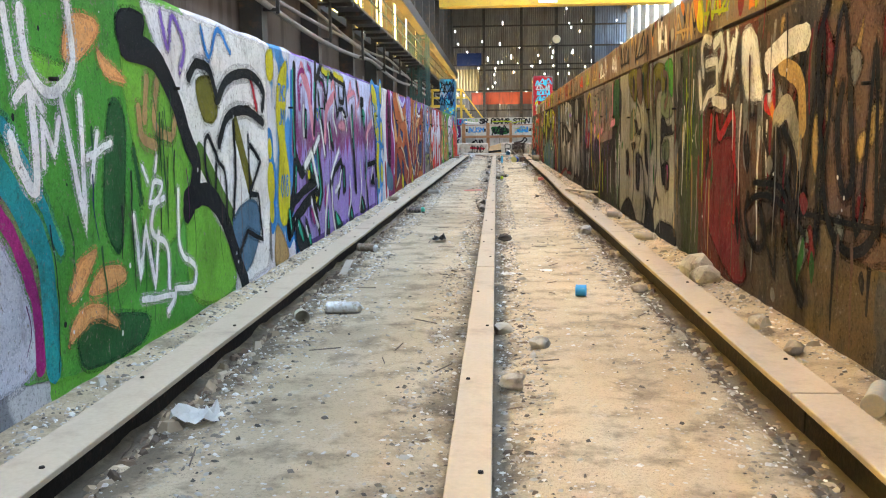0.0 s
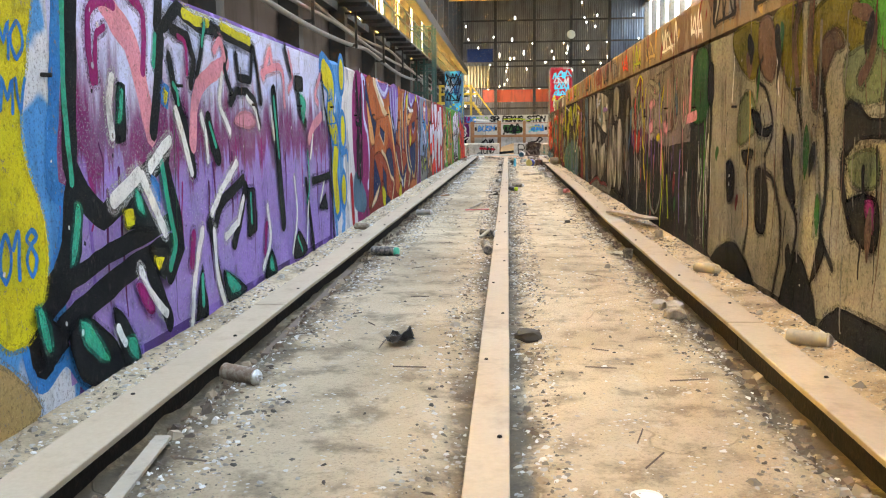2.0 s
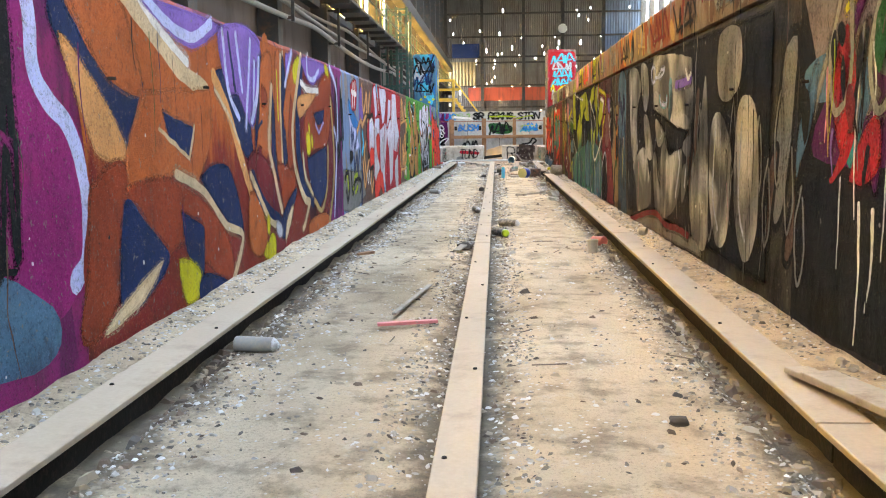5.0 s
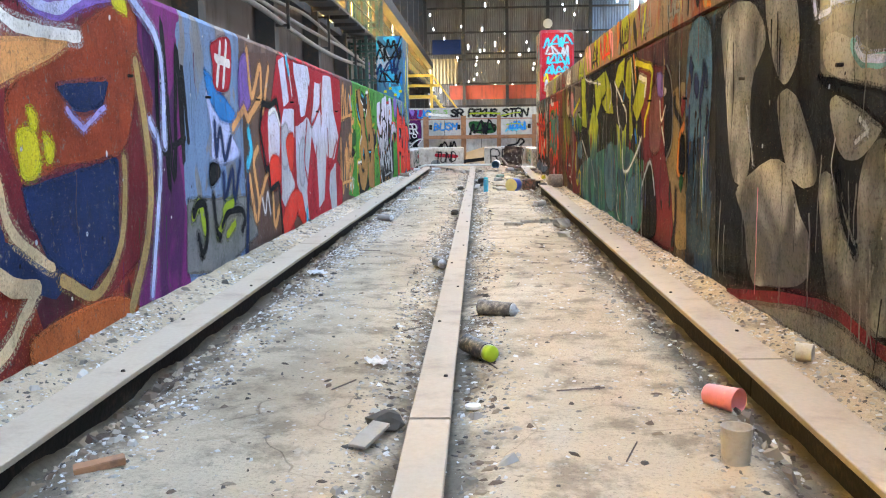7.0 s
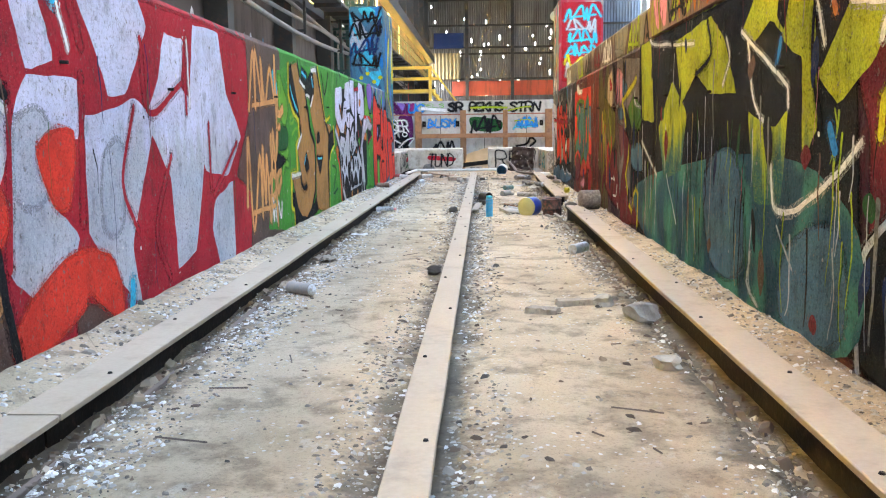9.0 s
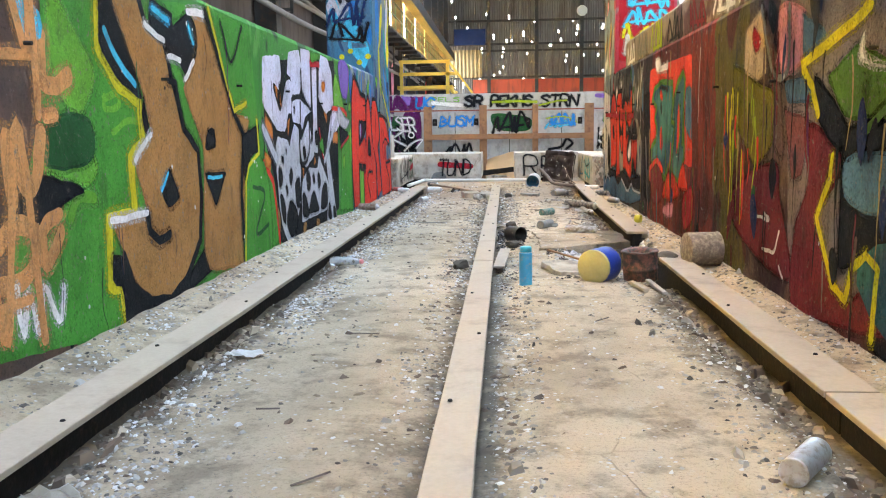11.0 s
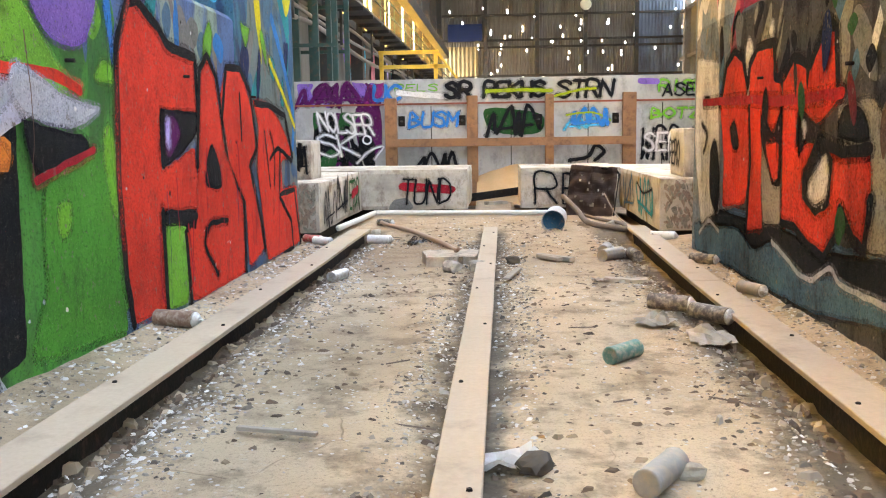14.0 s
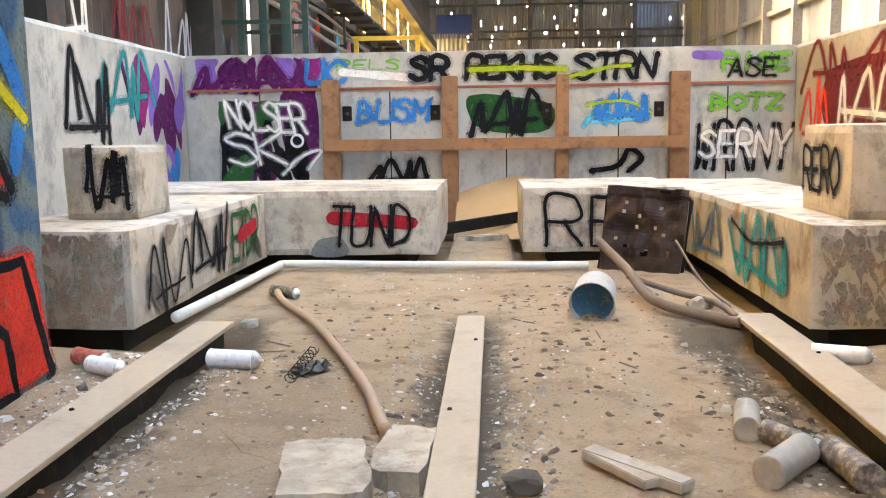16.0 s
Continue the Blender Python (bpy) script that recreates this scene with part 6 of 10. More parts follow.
a.blob([(28.75, 0.86), (29.16, 0.94), (29.1, 0.73), (28.79, 0.58)], "black", 5.40, False)
a.blob([(28.9, 0.69), (29.13, 0.73), (29.35, 0.53), (29.35, 0.02), (28.75, 0.02), (28.79, 0.45)], "green", 5.52)
a.line([(29.11, 0.96), (29.13, 0.74), (28.89, 0.67), (28.81, 0.57), (28.73, 0.03)], 0.03, "yellow", 5.64, False)
a.line([(28.96, 0.53), (29.23, 0.46), (29, 0.22), (29.3, 0.25)], 0.03, "dgreen", 5.76)
a.line([(28.43, 1.51), (28.6, 1.3), (28.85, 1.53)], 0.02, "black", 5.88)
a.drips(26.4, 29.3, 0.2, 1.0, 40, ["dgreen", "black"], 0.5, 62, (0.008, 0.03))
a.done(wall_left, "big gold-brown letters edged in yellow on green")

# spotted silver letters
a = Art(left_face, 0.05)
a.blob([(29.36, 1.37), (31.88, 1.56), (32.01, 1.1), (31.97, 0.14), (31.33, 0.02), (30.15, 0.02), (29.65, 0.07), (29.55, 0.53), (29.29, 0.85)], "black", 0.60, False)
a.blob([(29.26, 0.62), (29.47, 0.53), (29.54, 0.33), (29.6, 0.09), (29.19, 0.15)], "green", 0.72)
a.line([(29.26, 0.68), (29.48, 0.54), (29.55, 0.36), (29.62, 0.08)], 0.05, "red", 0.84, False)
a.blob([(29.32, 1.39), (29.79, 1.44), (29.83, 1.31), (29.74, 1.18), (29.6, 1.24), (29.57, 1.19), (29.76, 1.02), (29.83, 1.1), (29.98, 1.27), (30.13, 1.28), (30.19, 1.18), (30.11, 1.15), (30.12, 1.1), (30.09, 1.02), (30.01, 1.03), (29.89, 0.88), (29.66, 0.89), (29.28, 1.07)], "spotfade", 0.96, False)
a.blob([(30.06, 1.48), (30.41, 1.54), (30.55, 1.31), (30.64, 1.1), (30.45, 1.25), (30.4, 1.18), (30.17, 1.17), (30.12, 1.3), (30, 1.31)], "spotfade", 1.08, False)
a.blob([(30.48, 1.55), (30.83, 1.56), (30.8, 1.07), (30.65, 1.12), (30.54, 1.3), (30.48, 1.39)], "spotfade", 1.20, False)
a.blob([(30.87, 1.42), (31.07, 1.45), (31.03, 0.91), (31.04, 0.7), (30.81, 0.71), (30.88, 0.96)], "spotfade", 1.32, False)
a.blob([(30.14, 1.12), (30.4, 1.14), (30.82, 1.06), (30.57, 1.01), (30.46, 0.89), (30.39, 0.95), (30.14, 0.95), (30.11, 1.02)], "spotfade", 1.44, False)
a.blob([(31.17, 1.44), (31.25, 1.56), (31.57, 1.56), (31.75, 1.44), (31.8, 1.12), (31.42, 1.04), (31.13, 1.17)], "spotfade", 1.56, False)
a.blob([(29.64, 0.85), (29.96, 0.82), (29.99, 0.76), (30.09, 0.87), (30.17, 0.94), (30.32, 0.91), (30.32, 0.65), (30.36, 0.59), (30.29, 0.29), (30.18, 0.19), (30.04, 0.04), (29.87, 0.04), (29.7, 0.19), (29.63, 0.38), (29.59, 0.59), (29.6, 0.78)], "spotfade", 1.68, False)
a.blob([(30.35, 0.79), (30.71, 0.99), (30.74, 0.91), (30.89, 0.69), (30.58, 0.59), (30.4, 0.62)], "spotfade", 1.80, False)
a.blob([(30.41, 0.5), (30.67, 0.59), (30.98, 0.56), (31.06, 0.68), (31.46, 0.41), (31.36, 0.17), (30.34, 0.15), (30.35, 0.37)], "spotfade", 1.92, False)
a.blob([(31.36, 0.67), (31.7, 1.09), (32.01, 1.08), (32.19, 0.98), (31.51, 0.75), (31.59, 0.56), (31.79, 0.11), (31.87, 0.02), (31.33, 0.02), (31.46, 0.39)], "spotfade", 2.04, False)
a.line([(30.46, 1.37), (30.49, 1.2), (30.72, 1.09), (30.84, 1.07)], 0.03, "black", 2.16)
a.line([(30.41, 1.11), (30.39, 0.96)], 0.03, "black", 2.28)
a.line([(30.71, 0.99), (30.69, 0.74), (30.49, 0.62), (30.34, 0.65)], 0.03, "black", 2.40)
a.line([(31.7, 1.09), (31.57, 0.79), (31.36, 0.64)], 0.03, "black", 2.52)
a.line([(29.76, 1.22), (29.77, 1.11), (29.8, 1.08)], 0.03, "black", 2.64)
a.blob([(29.64, 0.61), (29.7, 0.63), (29.76, 0.54), (29.68, 0.47), (29.63, 0.52)], "black", 2.76)
a.blob([(29.96, 0.55), (30.02, 0.61), (30.07, 0.54), (30, 0.47)], "black", 2.88)
a.blob([(30.13, 0.46), (30.23, 0.52), (30.31, 0.49), (30.28, 0.3), (30.17, 0.3)], "black", 3.00)
a.blob([(29.66, 0.41), (29.73, 0.42), (29.81, 0.32), (29.8, 0.2), (29.71, 0.24)], "black", 3.12)
a.blob([(29.85, 0.27), (29.98, 0.36), (30.18, 0.25), (30.13, 0.12), (29.98, 0.07), (29.85, 0.16)], "black", 3.24)
a.blob([(30.53, 0.56), (30.6, 0.58), (30.69, 0.49), (30.65, 0.4), (30.55, 0.41)], "black", 3.36)
a.blob([(30.97, 0.5), (31.04, 0.52), (31.1, 0.43), (31, 0.38)], "black", 3.48)
a.blob([(30.37, 0.36), (30.46, 0.38), (30.58, 0.26), (30.56, 0.18), (30.37, 0.21)], "black", 3.60)
a.blob([(30.6, 0.24), (30.79, 0.38), (30.97, 0.24), (30.96, 0.19), (30.62, 0.2)], "black", 3.72)
a.blob([(31.08, 0.22), (31.16, 0.38), (31.36, 0.41), (31.36, 0.22), (31.16, 0.19)], "black", 3.84)
a.blob([(29.83, 0.47), (29.87, 0.48), (29.9, 0.43), (29.85, 0.4)], "black", 3.96)
a.blob([(29.74, 0.7), (29.79, 0.7), (29.79, 0.65), (29.74, 0.66)], "black", 4.08)
a.blob([(30.44, 0.75), (30.51, 0.76), (30.55, 0.69), (30.47, 0.65)], "black", 4.20)
a.blob([(30.92, 0.87), (31, 0.89), (31.02, 0.78), (30.93, 0.78)], "black", 4.32)
a.blob([(30.76, 0.5), (30.82, 0.53), (30.86, 0.46), (30.8, 0.44)], "black", 4.44)
a.blob([(31.38, 0.11), (31.47, 0.23), (31.56, 0.05)], "black", 4.56)
a.blob([(31.63, 0.16), (31.72, 0.17), (31.79, 0.04), (31.66, 0.03)], "black", 4.68)
a.blob([(30.17, 1.08), (30.21, 1.07), (30.18, 1.02), (30.16, 1.04)], "black", 4.80)
a.blob([(29.86, 0.76), (29.89, 0.75), (29.87, 0.72)], "black", 4.92)
a.blob([(30.75, 0.83), (30.78, 0.83), (30.76, 0.78), (30.73, 0.79)], "black", 5.04)
a.blob([(29.6, 1.22), (29.66, 1.1), (29.69, 1.19)], "orange", 5.16, False)
a.blob([(29.74, 1.16), (29.8, 1.06), (29.74, 1.07)], "orange", 5.28, False)
a.blob([(29.31, 1.01), (29.51, 0.91), (29.5, 0.82), (29.3, 0.92)], "orange", 5.40, False)
a.blob([(29.92, 0.93), (30.02, 1), (29.95, 0.84)], "orange", 5.52, False)
a.blob([(31.29, 1.06), (31.46, 1.04), (31.45, 0.95)], "orange", 5.64, False)
a.blob([(31.71, 0.88), (31.96, 0.88), (31.94, 0.77), (31.69, 0.78)], "orange", 5.76, False)
a.blob([(30.84, 0.68), (30.92, 0.63), (30.82, 0.59)], "orange", 5.88, False)
a.blob([(30.38, 0.59), (30.45, 0.6), (30.41, 0.5)], "orange", 6.00, False)
a.blob([(31.24, 1.33), (31.41, 1.34), (31.37, 1.23), (31.24, 1.24)], "orange", 6.12, False)
a.blob([(30.35, 0.14), (30.48, 0.15), (30.46, 0.05), (30.34, 0.06)], "gold", 6.24, False)
a.blob([(30.86, 0.14), (30.99, 0.12), (30.98, 0.06), (30.85, 0.07)], "gold", 6.36, False)
a.blob([(29.55, 0.36), (29.61, 0.3), (29.63, 0.14), (29.59, 0.2)], "gold", 6.48, False)
a.blob([(29.27, 0.75), (29.42, 0.7), (29.41, 0.61), (29.26, 0.67)], "orange", 6.60, False)
a.line([(29.25, 0.91), (29.57, 0.69)], 0.07, "silver", 6.72, False)
a.line([(32.03, 1.08), (31.28, 0.62)], 0.05, "silver", 6.84, False)
a.line([(30.8, 1.45), (31.15, 1.47)], 0.05, "crimson", 6.96, False)
a.line([(31.09, 0.91), (31.18, 0.7), (31.24, 0.65)], 0.035, "crimson", 7.08, False)
a.blob([(31.07, 0.76), (31.2, 0.83), (31.25, 0.69)], "green", 7.20)
a.blob([(30.84, 1.56), (31.16, 1.56), (31.09, 1.51), (30.85, 1.47)], "green", 7.32)
a.blob([(31.82, 1.37), (31.98, 1.41), (32.36, 1.06), (32.17, 1.03), (32.02, 1.13), (31.78, 1.12)], "leaf", 7.44)
a.blob([(32.08, 1.56), (32.63, 1.56), (32.53, 1.25), (32.21, 1.26)], "violet", 7.56)
a.line([(31.7, 1.1), (32.19, 1.11), (32.46, 1.06)], 0.04, "red", 7.68)
a.blob([(32.02, 1.13), (32.36, 1.03), (32.62, 0.99), (32.34, 0.91), (32, 0.98)], "silver", 7.80)
a.blob([(32.03, 0.94), (32.48, 0.88), (32.52, 0.82), (32.09, 0.73)], "black", 7.92, False)
a.line([(32.09, 0.73), (32.54, 0.83)], 0.03, "crimson", 8.04)
a.done(wall_left, "silver letters with black spots and outlines")

# red letters
a = Art(left_face, 0.05)
a.shards(32.5, 35.9, 1.1, 1.57, 40, ["blue", "navy", "leaf", "grey", "teal", "steel"], 0.2, 6, (0.06, 0.2))
a.blob([(32.2, 0.82), (32.31, 0.84), (32.66, 0.83), (32.72, 0.89), (32.73, 0.32), (32.78, 0.05), (32.02, 0.1), (32, 0.15), (32.13, 0.35), (32.13, 0.62)], "green", 1.60, False)
a.blob([(32.65, 0.89), (32.74, 0.89), (32.74, 0.55), (32.67, 0.65)], "leaf", 1.72)
a.blob([(32.25, 0.63), (32.34, 0.63), (32.32, 0.53), (32.25, 0.52)], "leaf", 1.84)
a.blob([(32.96, 1.46), (33.06, 1.48), (33.28, 1.41), (33.37, 1.33), (33.78, 1.27), (33.79, 1.13), (33.81, 1.01), (33.27, 1), (33.24, 0.72), (33.71, 0.83), (33.75, 0.58), (33.66, 0.46), (33.24, 0.53), (33.23, 0.05), (32.83, 0.07), (32.79, 0.27), (32.77, 0.72), (32.8, 1.13)], "red", 1.96, False)
a.line([(33.06, 1.48), (32.96, 1.46), (32.82, 1.26), (32.77, 0.72), (32.79, 0.27), (32.84, 0.06)], 0.05, "black", 2.08, False)
a.blob([(33.25, 1.01), (33.81, 1.01), (33.8, 0.92), (33.55, 0.8), (33.24, 0.72)], "black", 2.20, False)
a.blob([(33.33, 0.96), (33.45, 0.97), (33.51, 0.89), (33.38, 0.79), (33.31, 0.81)], "plum", 2.32)
a.blob([(33.33, 0.95), (33.38, 0.96), (33.37, 0.83), (33.32, 0.85)], "lilac", 2.44)
a.line([(33.06, 1.48), (33.29, 1.39), (33.39, 1.32), (33.78, 1.29), (33.79, 1.02)], 0.05, "black", 2.56, False)
a.blob([(33.81, 1.07), (33.9, 1.3), (34.07, 1.28), (34.21, 0.82), (34.52, 0.58), (34.56, 0.03), (33.58, 0.02), (33.53, 0.39), (33.69, 0.46)], "red", 2.68, False)
a.blob([(33.23, 0.53), (33.69, 0.5), (33.68, 0.39), (33.54, 0.42), (33.23, 0.45)], "black", 2.80, False)
a.blob([(33.25, 0.45), (33.54, 0.43), (33.51, 0.03), (33.24, 0.05)], "leaf", 2.92, False)
a.line([(33.23, 0.53), (33.23, 0.05)], 0.045, "black", 3.04, False)
a.line([(33.69, 0.46), (33.52, 0.4), (33.55, 0.02)], 0.04, "black", 3.16, False)
a.line([(33.74, 0.72), (33.84, 1.23), (33.97, 1.32), (34.12, 1.21), (34.24, 0.8), (34.55, 0.48), (34.54, 0.03)], 0.04, "black", 3.28, False)
a.blob([(33.85, 0.63), (33.99, 0.84), (34.14, 0.6)], "black", 3.40)
a.line([(33.84, 0.36), (33.93, 0.4), (34.21, 0.39)], 0.03, "black", 3.52)
a.line([(33.83, 0.38), (33.81, 0.28), (34, 0.1)], 0.03, "black", 3.64)
a.blob([(34.17, 1.11), (34.3, 1.28), (34.61, 1.27), (34.84, 1.01), (34.85, 0.76), (34.71, 0.69), (34.99, 0.13), (34.61, 0.05), (34.59, 0.47), (34.29, 0.73)], "red", 3.76, False)
a.line([(34.19, 1), (34.3, 1.28), (34.58, 1.29), (34.78, 1.16), (34.9, 0.81), (34.71, 0.69), (34.91, 0.35), (34.99, 0.12)], 0.045, "black", 3.88, False)
a.line([(34.55, 1.14), (34.56, 0.86)], 0.03, "black", 4.00)
a.blob([(34.84, 1.11), (35.24, 1.1), (35.6, 0.94), (35.86, 0.74), (35.5, 0.69), (35.53, 0.49), (35.96, 0.5), (36.04, 0.05), (35.06, 0.03), (34.88, 0.66), (34.96, 0.94)], "red", 4.12, False)
a.line([(34.88, 1.09), (35.22, 1.09), (35.67, 1.03), (35.86, 0.72)], 0.045, "black", 4.24, False)
a.line([(35.21, 0.72), (35.44, 0.79), (35.83, 0.69)], 0.035, "black", 4.36)
a.line([(35.49, 0.77), (35.44, 0.46), (35.89, 0.47), (36.04, 0.04)], 0.04, "black", 4.48, False)
a.line([(35.44, 0.44), (35.76, 0.24), (35.8, 0.02), (35.51, 0.02)], 0.04, "black", 4.60, False)
a.line([(35.09, 0.91), (35.19, 0.53)], 0.02, "black", 4.72)
a.line([(35.24, 0.91), (35.33, 0.75), (35.3, 0.53)], 0.02, "black", 4.84)
a.drips(32.7, 35.7, 0.4, 0.9, 14, ["crimson"], 6, 3, (0.008, 0.02))
a.done(wall_left, "bold red letters outlined in black")

a = Art(lambda u, v, e: (XL + e, u, v))
a.shards(34.55, 36.0, 1.0, 3.0, 16, ["steel", "teal", "silver", "blue", "yellow"], 0, 3, (0.12, 0.4))
a.line([(35.4, 1.7), (35.7, 1.4), (35.95, 1.05), (35.9, 0.8)], 0.08, "blue", 2)
a.line([(35.3, 1.4), (35.7, 1.15), (35.98, 0.95)], 0.04, "yellow", 3)
a.done(col_left, "blue and yellow paint on the pier's side")
a = Art(lambda u, v, e: (u, 34.5 - e, v))
a.shards(XL - 0.56, XL - 0.02, 1.62, 3.0, 18, ["cyan", "blue", "navy", "silver", "steel"], 0, 3, (0.12, 0.3))
for k, v in enumerate((2.85, 2.62, 2.34, 2.12)):
    a.scrawl(XL - 0.54, XL - 0.05, v - 0.1, v + 0.1, 0.035, ("black", "black", "navy", "black")[k], 3, k + 2, 7)
for k in range(5):
    a.disc(XL - 0.5 + k * 0.11, 1.75 + 0.07 * (k % 3), 0.035, "yellow", 3)
a.done(col_left, "cyan, black and yellow scrawls on the pier")

# flecks and runs over the whole left wall
a = Art(left_face)
rng = random.Random(77)
for _ in range(260):
    u, v = rng.uniform(2.6, 34.4), rng.uniform(0.1, 1.5)
    a.disc(u, v, rng.uniform(0.003, 0.011), rng.choice(["white", "white", "silver", "black"]), 14, rng.uniform(0.8, 1.4))
a.drips(2.8, 34.4, 0.3, 1.45, 110, ["black", "brown", "dgreen", "navy", "plum"], 13, 41, (0.004, 0.014))
a.done(wall_left, "white flecks and dark runs of paint")

# ---- the right wall's pieces ----
a = Art(right_face, 0.3)
a.drips(-1.0, 10.2, 0.5, 1.5, 110, ["black", "brown", "grey", "maroon", "ochre"], 0, 2, (0.02, 0.07))
a.blob([(3.1, 0.5), (3.2, 1.2), (3.5, 1.5), (3.9, 1.3), (3.95, 0.7), (3.7, 0.46)], "brown", 1)
a.shards(2.3, 4.6, 0.3, 1.5, 40, ["ochre", "grey", "brown", "black", "maroon", "ochre"], 1.2, 61, (0.05, 0.16))
a.scrawl(2.4, 4.4, 0.5, 1.4, 0.03, "black", 2.5, 62, 16)
a.line([(3.3, 1.5), (3.32, 0.7), (3.55, 0.46), (3.85, 0.55), (3.98, 0.9), (4.05, 1.3), (3.95, 1.5)], 0.045, "black", 3)
a.line([(3.68, 1.1), (3.62, 0.75), (3.72, 0.7), (3.8, 0.95), (3.76, 1.12)], 0.05, "black", 3)
a.blob([(2.3, 0.7), (2.5, 1.4), (2.9, 1.45), (3.0, 0.8), (2.6, 0.5)], "brown", 1)
a.line([(2.2, 1.4), (2.35, 0.6), (2.8, 0.5), (3.0, 1.1)], 0.05, "black", 3)
a.blob([(6.1, 0.79), (5.27, 0.89), (5.23, 0.39), (5.06, 0.12), (5.42, 0.06), (6.07, 0.37)], "maroon", 2.60)
a.blob([(5.27, 0.89), (4.9, 1), (4.83, 0.48), (5.14, 0.36)], "brown", 2.72)
a.line([(5.36, 1.14), (5.34, 0.76)], 0.1, "grey", 2.84)
a.line([(5.17, 1.13), (5.14, 0.78)], 0.12, "grey", 2.96)
a.line([(4.9, 1.06), (4.92, 0.86)], 0.08, "grey", 3.08)
a.line([(5.98, 1.03), (6, 0.8)], 0.06, "crimson", 3.20)
a.line([(5.84, 1.02), (5.74, 0.91), (5.44, 1.04), (5.39, 0.77)], 0.06, "crimson", 3.32)
a.line([(5.36, 0.73), (5.36, 0.41)], 0.05, "crimson", 3.44)
a.line([(4.73, 1.25), (4.68, 1.08), (4.78, 1.09)], 0.1, "crimson", 3.56)
a.line([(4.71, 1.08), (4.66, 1.02)], 0.06, "orange", 3.68)
a.line([(4.61, 1), (4.45, 1.06), (4.33, 0.95), (4.27, 0.81)], 0.12, "putty", 3.80)
a.line([(4.56, 1.27), (4.28, 1.17), (4.22, 0.95)], 0.1, "ochre", 3.92)
a.blob([(5.29, 1.5), (5.14, 1.52), (5, 1.47), (4.94, 1.34), (4.83, 1.1), (5.17, 1.11), (5.29, 1.33)], "white", 4.04, False)
a.line([(4.78, 1.3), (4.49, 1.36), (4.22, 1.37)], 0.13, "white", 4.16, False)
a.line([(4.73, 1.28), (4.73, 1.11)], 0.05, "white", 4.28)
a.line([(6.04, 1.53), (6.2, 1.56), (6.29, 1.49), (6.23, 1.32)], 0.06, "white", 4.40)
a.line([(6.15, 1.39), (5.87, 1.39), (5.83, 1.21), (6.08, 1.18), (6.2, 1.11)], 0.06, "white", 4.52, False)
a.line([(6.35, 1.33), (6.28, 1.12)], 0.07, "white", 4.64)
a.line([(5.94, 1.5), (5.78, 1.53), (5.71, 1.44), (5.79, 1.34)], 0.07, "white", 4.76, False)
a.line([(5.61, 1.52), (5.51, 1.23), (5.4, 1.52)], 0.05, "white", 4.88, False)
a.line([(5.93, 1.14), (5.63, 1.11)], 0.07, "white", 5.00, False)
a.line([(5.64, 1.26), (5.47, 1.47), (5.47, 1.29)], 0.05, "white", 5.12)
a.line([(4.79, 0.93), (4.73, 0.83), (4.63, 0.73), (4.61, 0.95), (4.53, 0.87), (4.49, 0.73)], 0.035, "black", 5.24)
a.line([(4.48, 0.95), (4.31, 0.81), (4.26, 0.63), (4.32, 0.59), (4.41, 0.71)], 0.05, "black", 5.36)
a.line([(5.08, 0.52), (4.9, 0.59), (4.61, 0.6), (4.31, 0.54), (4.13, 0.46)], 0.035, "black", 5.48)
a.line([(5.06, 0.58), (5.1, 0.44), (4.91, 0.31), (4.71, 0.38), (4.84, 0.55)], 0.035, "black", 5.60)
a.line([(4.75, 0.4), (4.54, 0.46), (4.55, 0.2), (4.68, 0.34)], 0.03, "black", 5.72, False)
a.line([(4.96, 0.66), (4.57, 0.67), (4.39, 0.59), (4.33, 0.41)], 0.035, "black", 5.84)
a.line([(4.36, 0.47), (4.15, 0.19), (4.12, 0.15), (4.27, 0.23), (4.38, 0.38)], 0.035, "black", 5.96)
a.line([(4.84, 0.51), (4.73, 0.42), (4.56, 0.52), (4.61, 0.59)], 0.03, "black", 6.08)
a.drips(4.7, 5.6, 0.9, 1.15, 8, ["white", "grey"], 4, 5, (0.015, 0.04))
a.drips(6.2, 6.9, 0.8, 1.4, 18, ["white", "green", "lime", "dgreen"], 2, 6)
a.done(wall_right, "brown and ochre graffiti with white daubs and a black tag")

a = Art(right_face, 0.05)
a.blob([(10.4, 1.56), (8.59, 1.56), (7.32, 1.56), (7.13, 0.14), (8.04, 0.07), (10.3, 0.06)], "putty", 0.60, False)
a.blob([(9.71, 1.56), (9.14, 1.56), (9.06, 1.33), (9.26, 1.24), (9.64, 1.39)], "olive", 0.72)
a.blob([(8.88, 1.55), (8.42, 1.55), (8.4, 1.11), (8.66, 1.24)], "olive", 0.84)
a.blob([(8.22, 1.5), (7.84, 1.53), (7.52, 1.42), (7.55, 1.17), (7.71, 1.24), (7.91, 1.38), (8.16, 1.19)], "olive", 0.96)
a.blob([(7.67, 1.5), (7.34, 1.51), (7.3, 1.22), (7.52, 1.3)], "green", 1.08)
a.blob([(7.8, 1.25), (7.48, 1.27), (7.28, 1.08), (7.73, 1.06)], "sage", 1.20)
a.blob([(7.71, 0.83), (7.43, 0.87), (7.41, 0.72), (7.65, 0.71)], "sage", 1.32)
a.blob([(9.51, 1.12), (9.25, 1.16), (9.14, 0.95), (9.53, 0.86)], "sage", 1.44)
a.blob([(9.14, 1.55), (8.92, 1.56), (8.78, 1.37), (8.86, 1.2), (9.11, 1.31)], "brown", 1.56)
a.line([(8.43, 1.56), (8.49, 1.4), (8.4, 1.11)], 0.06, "brown", 1.68)
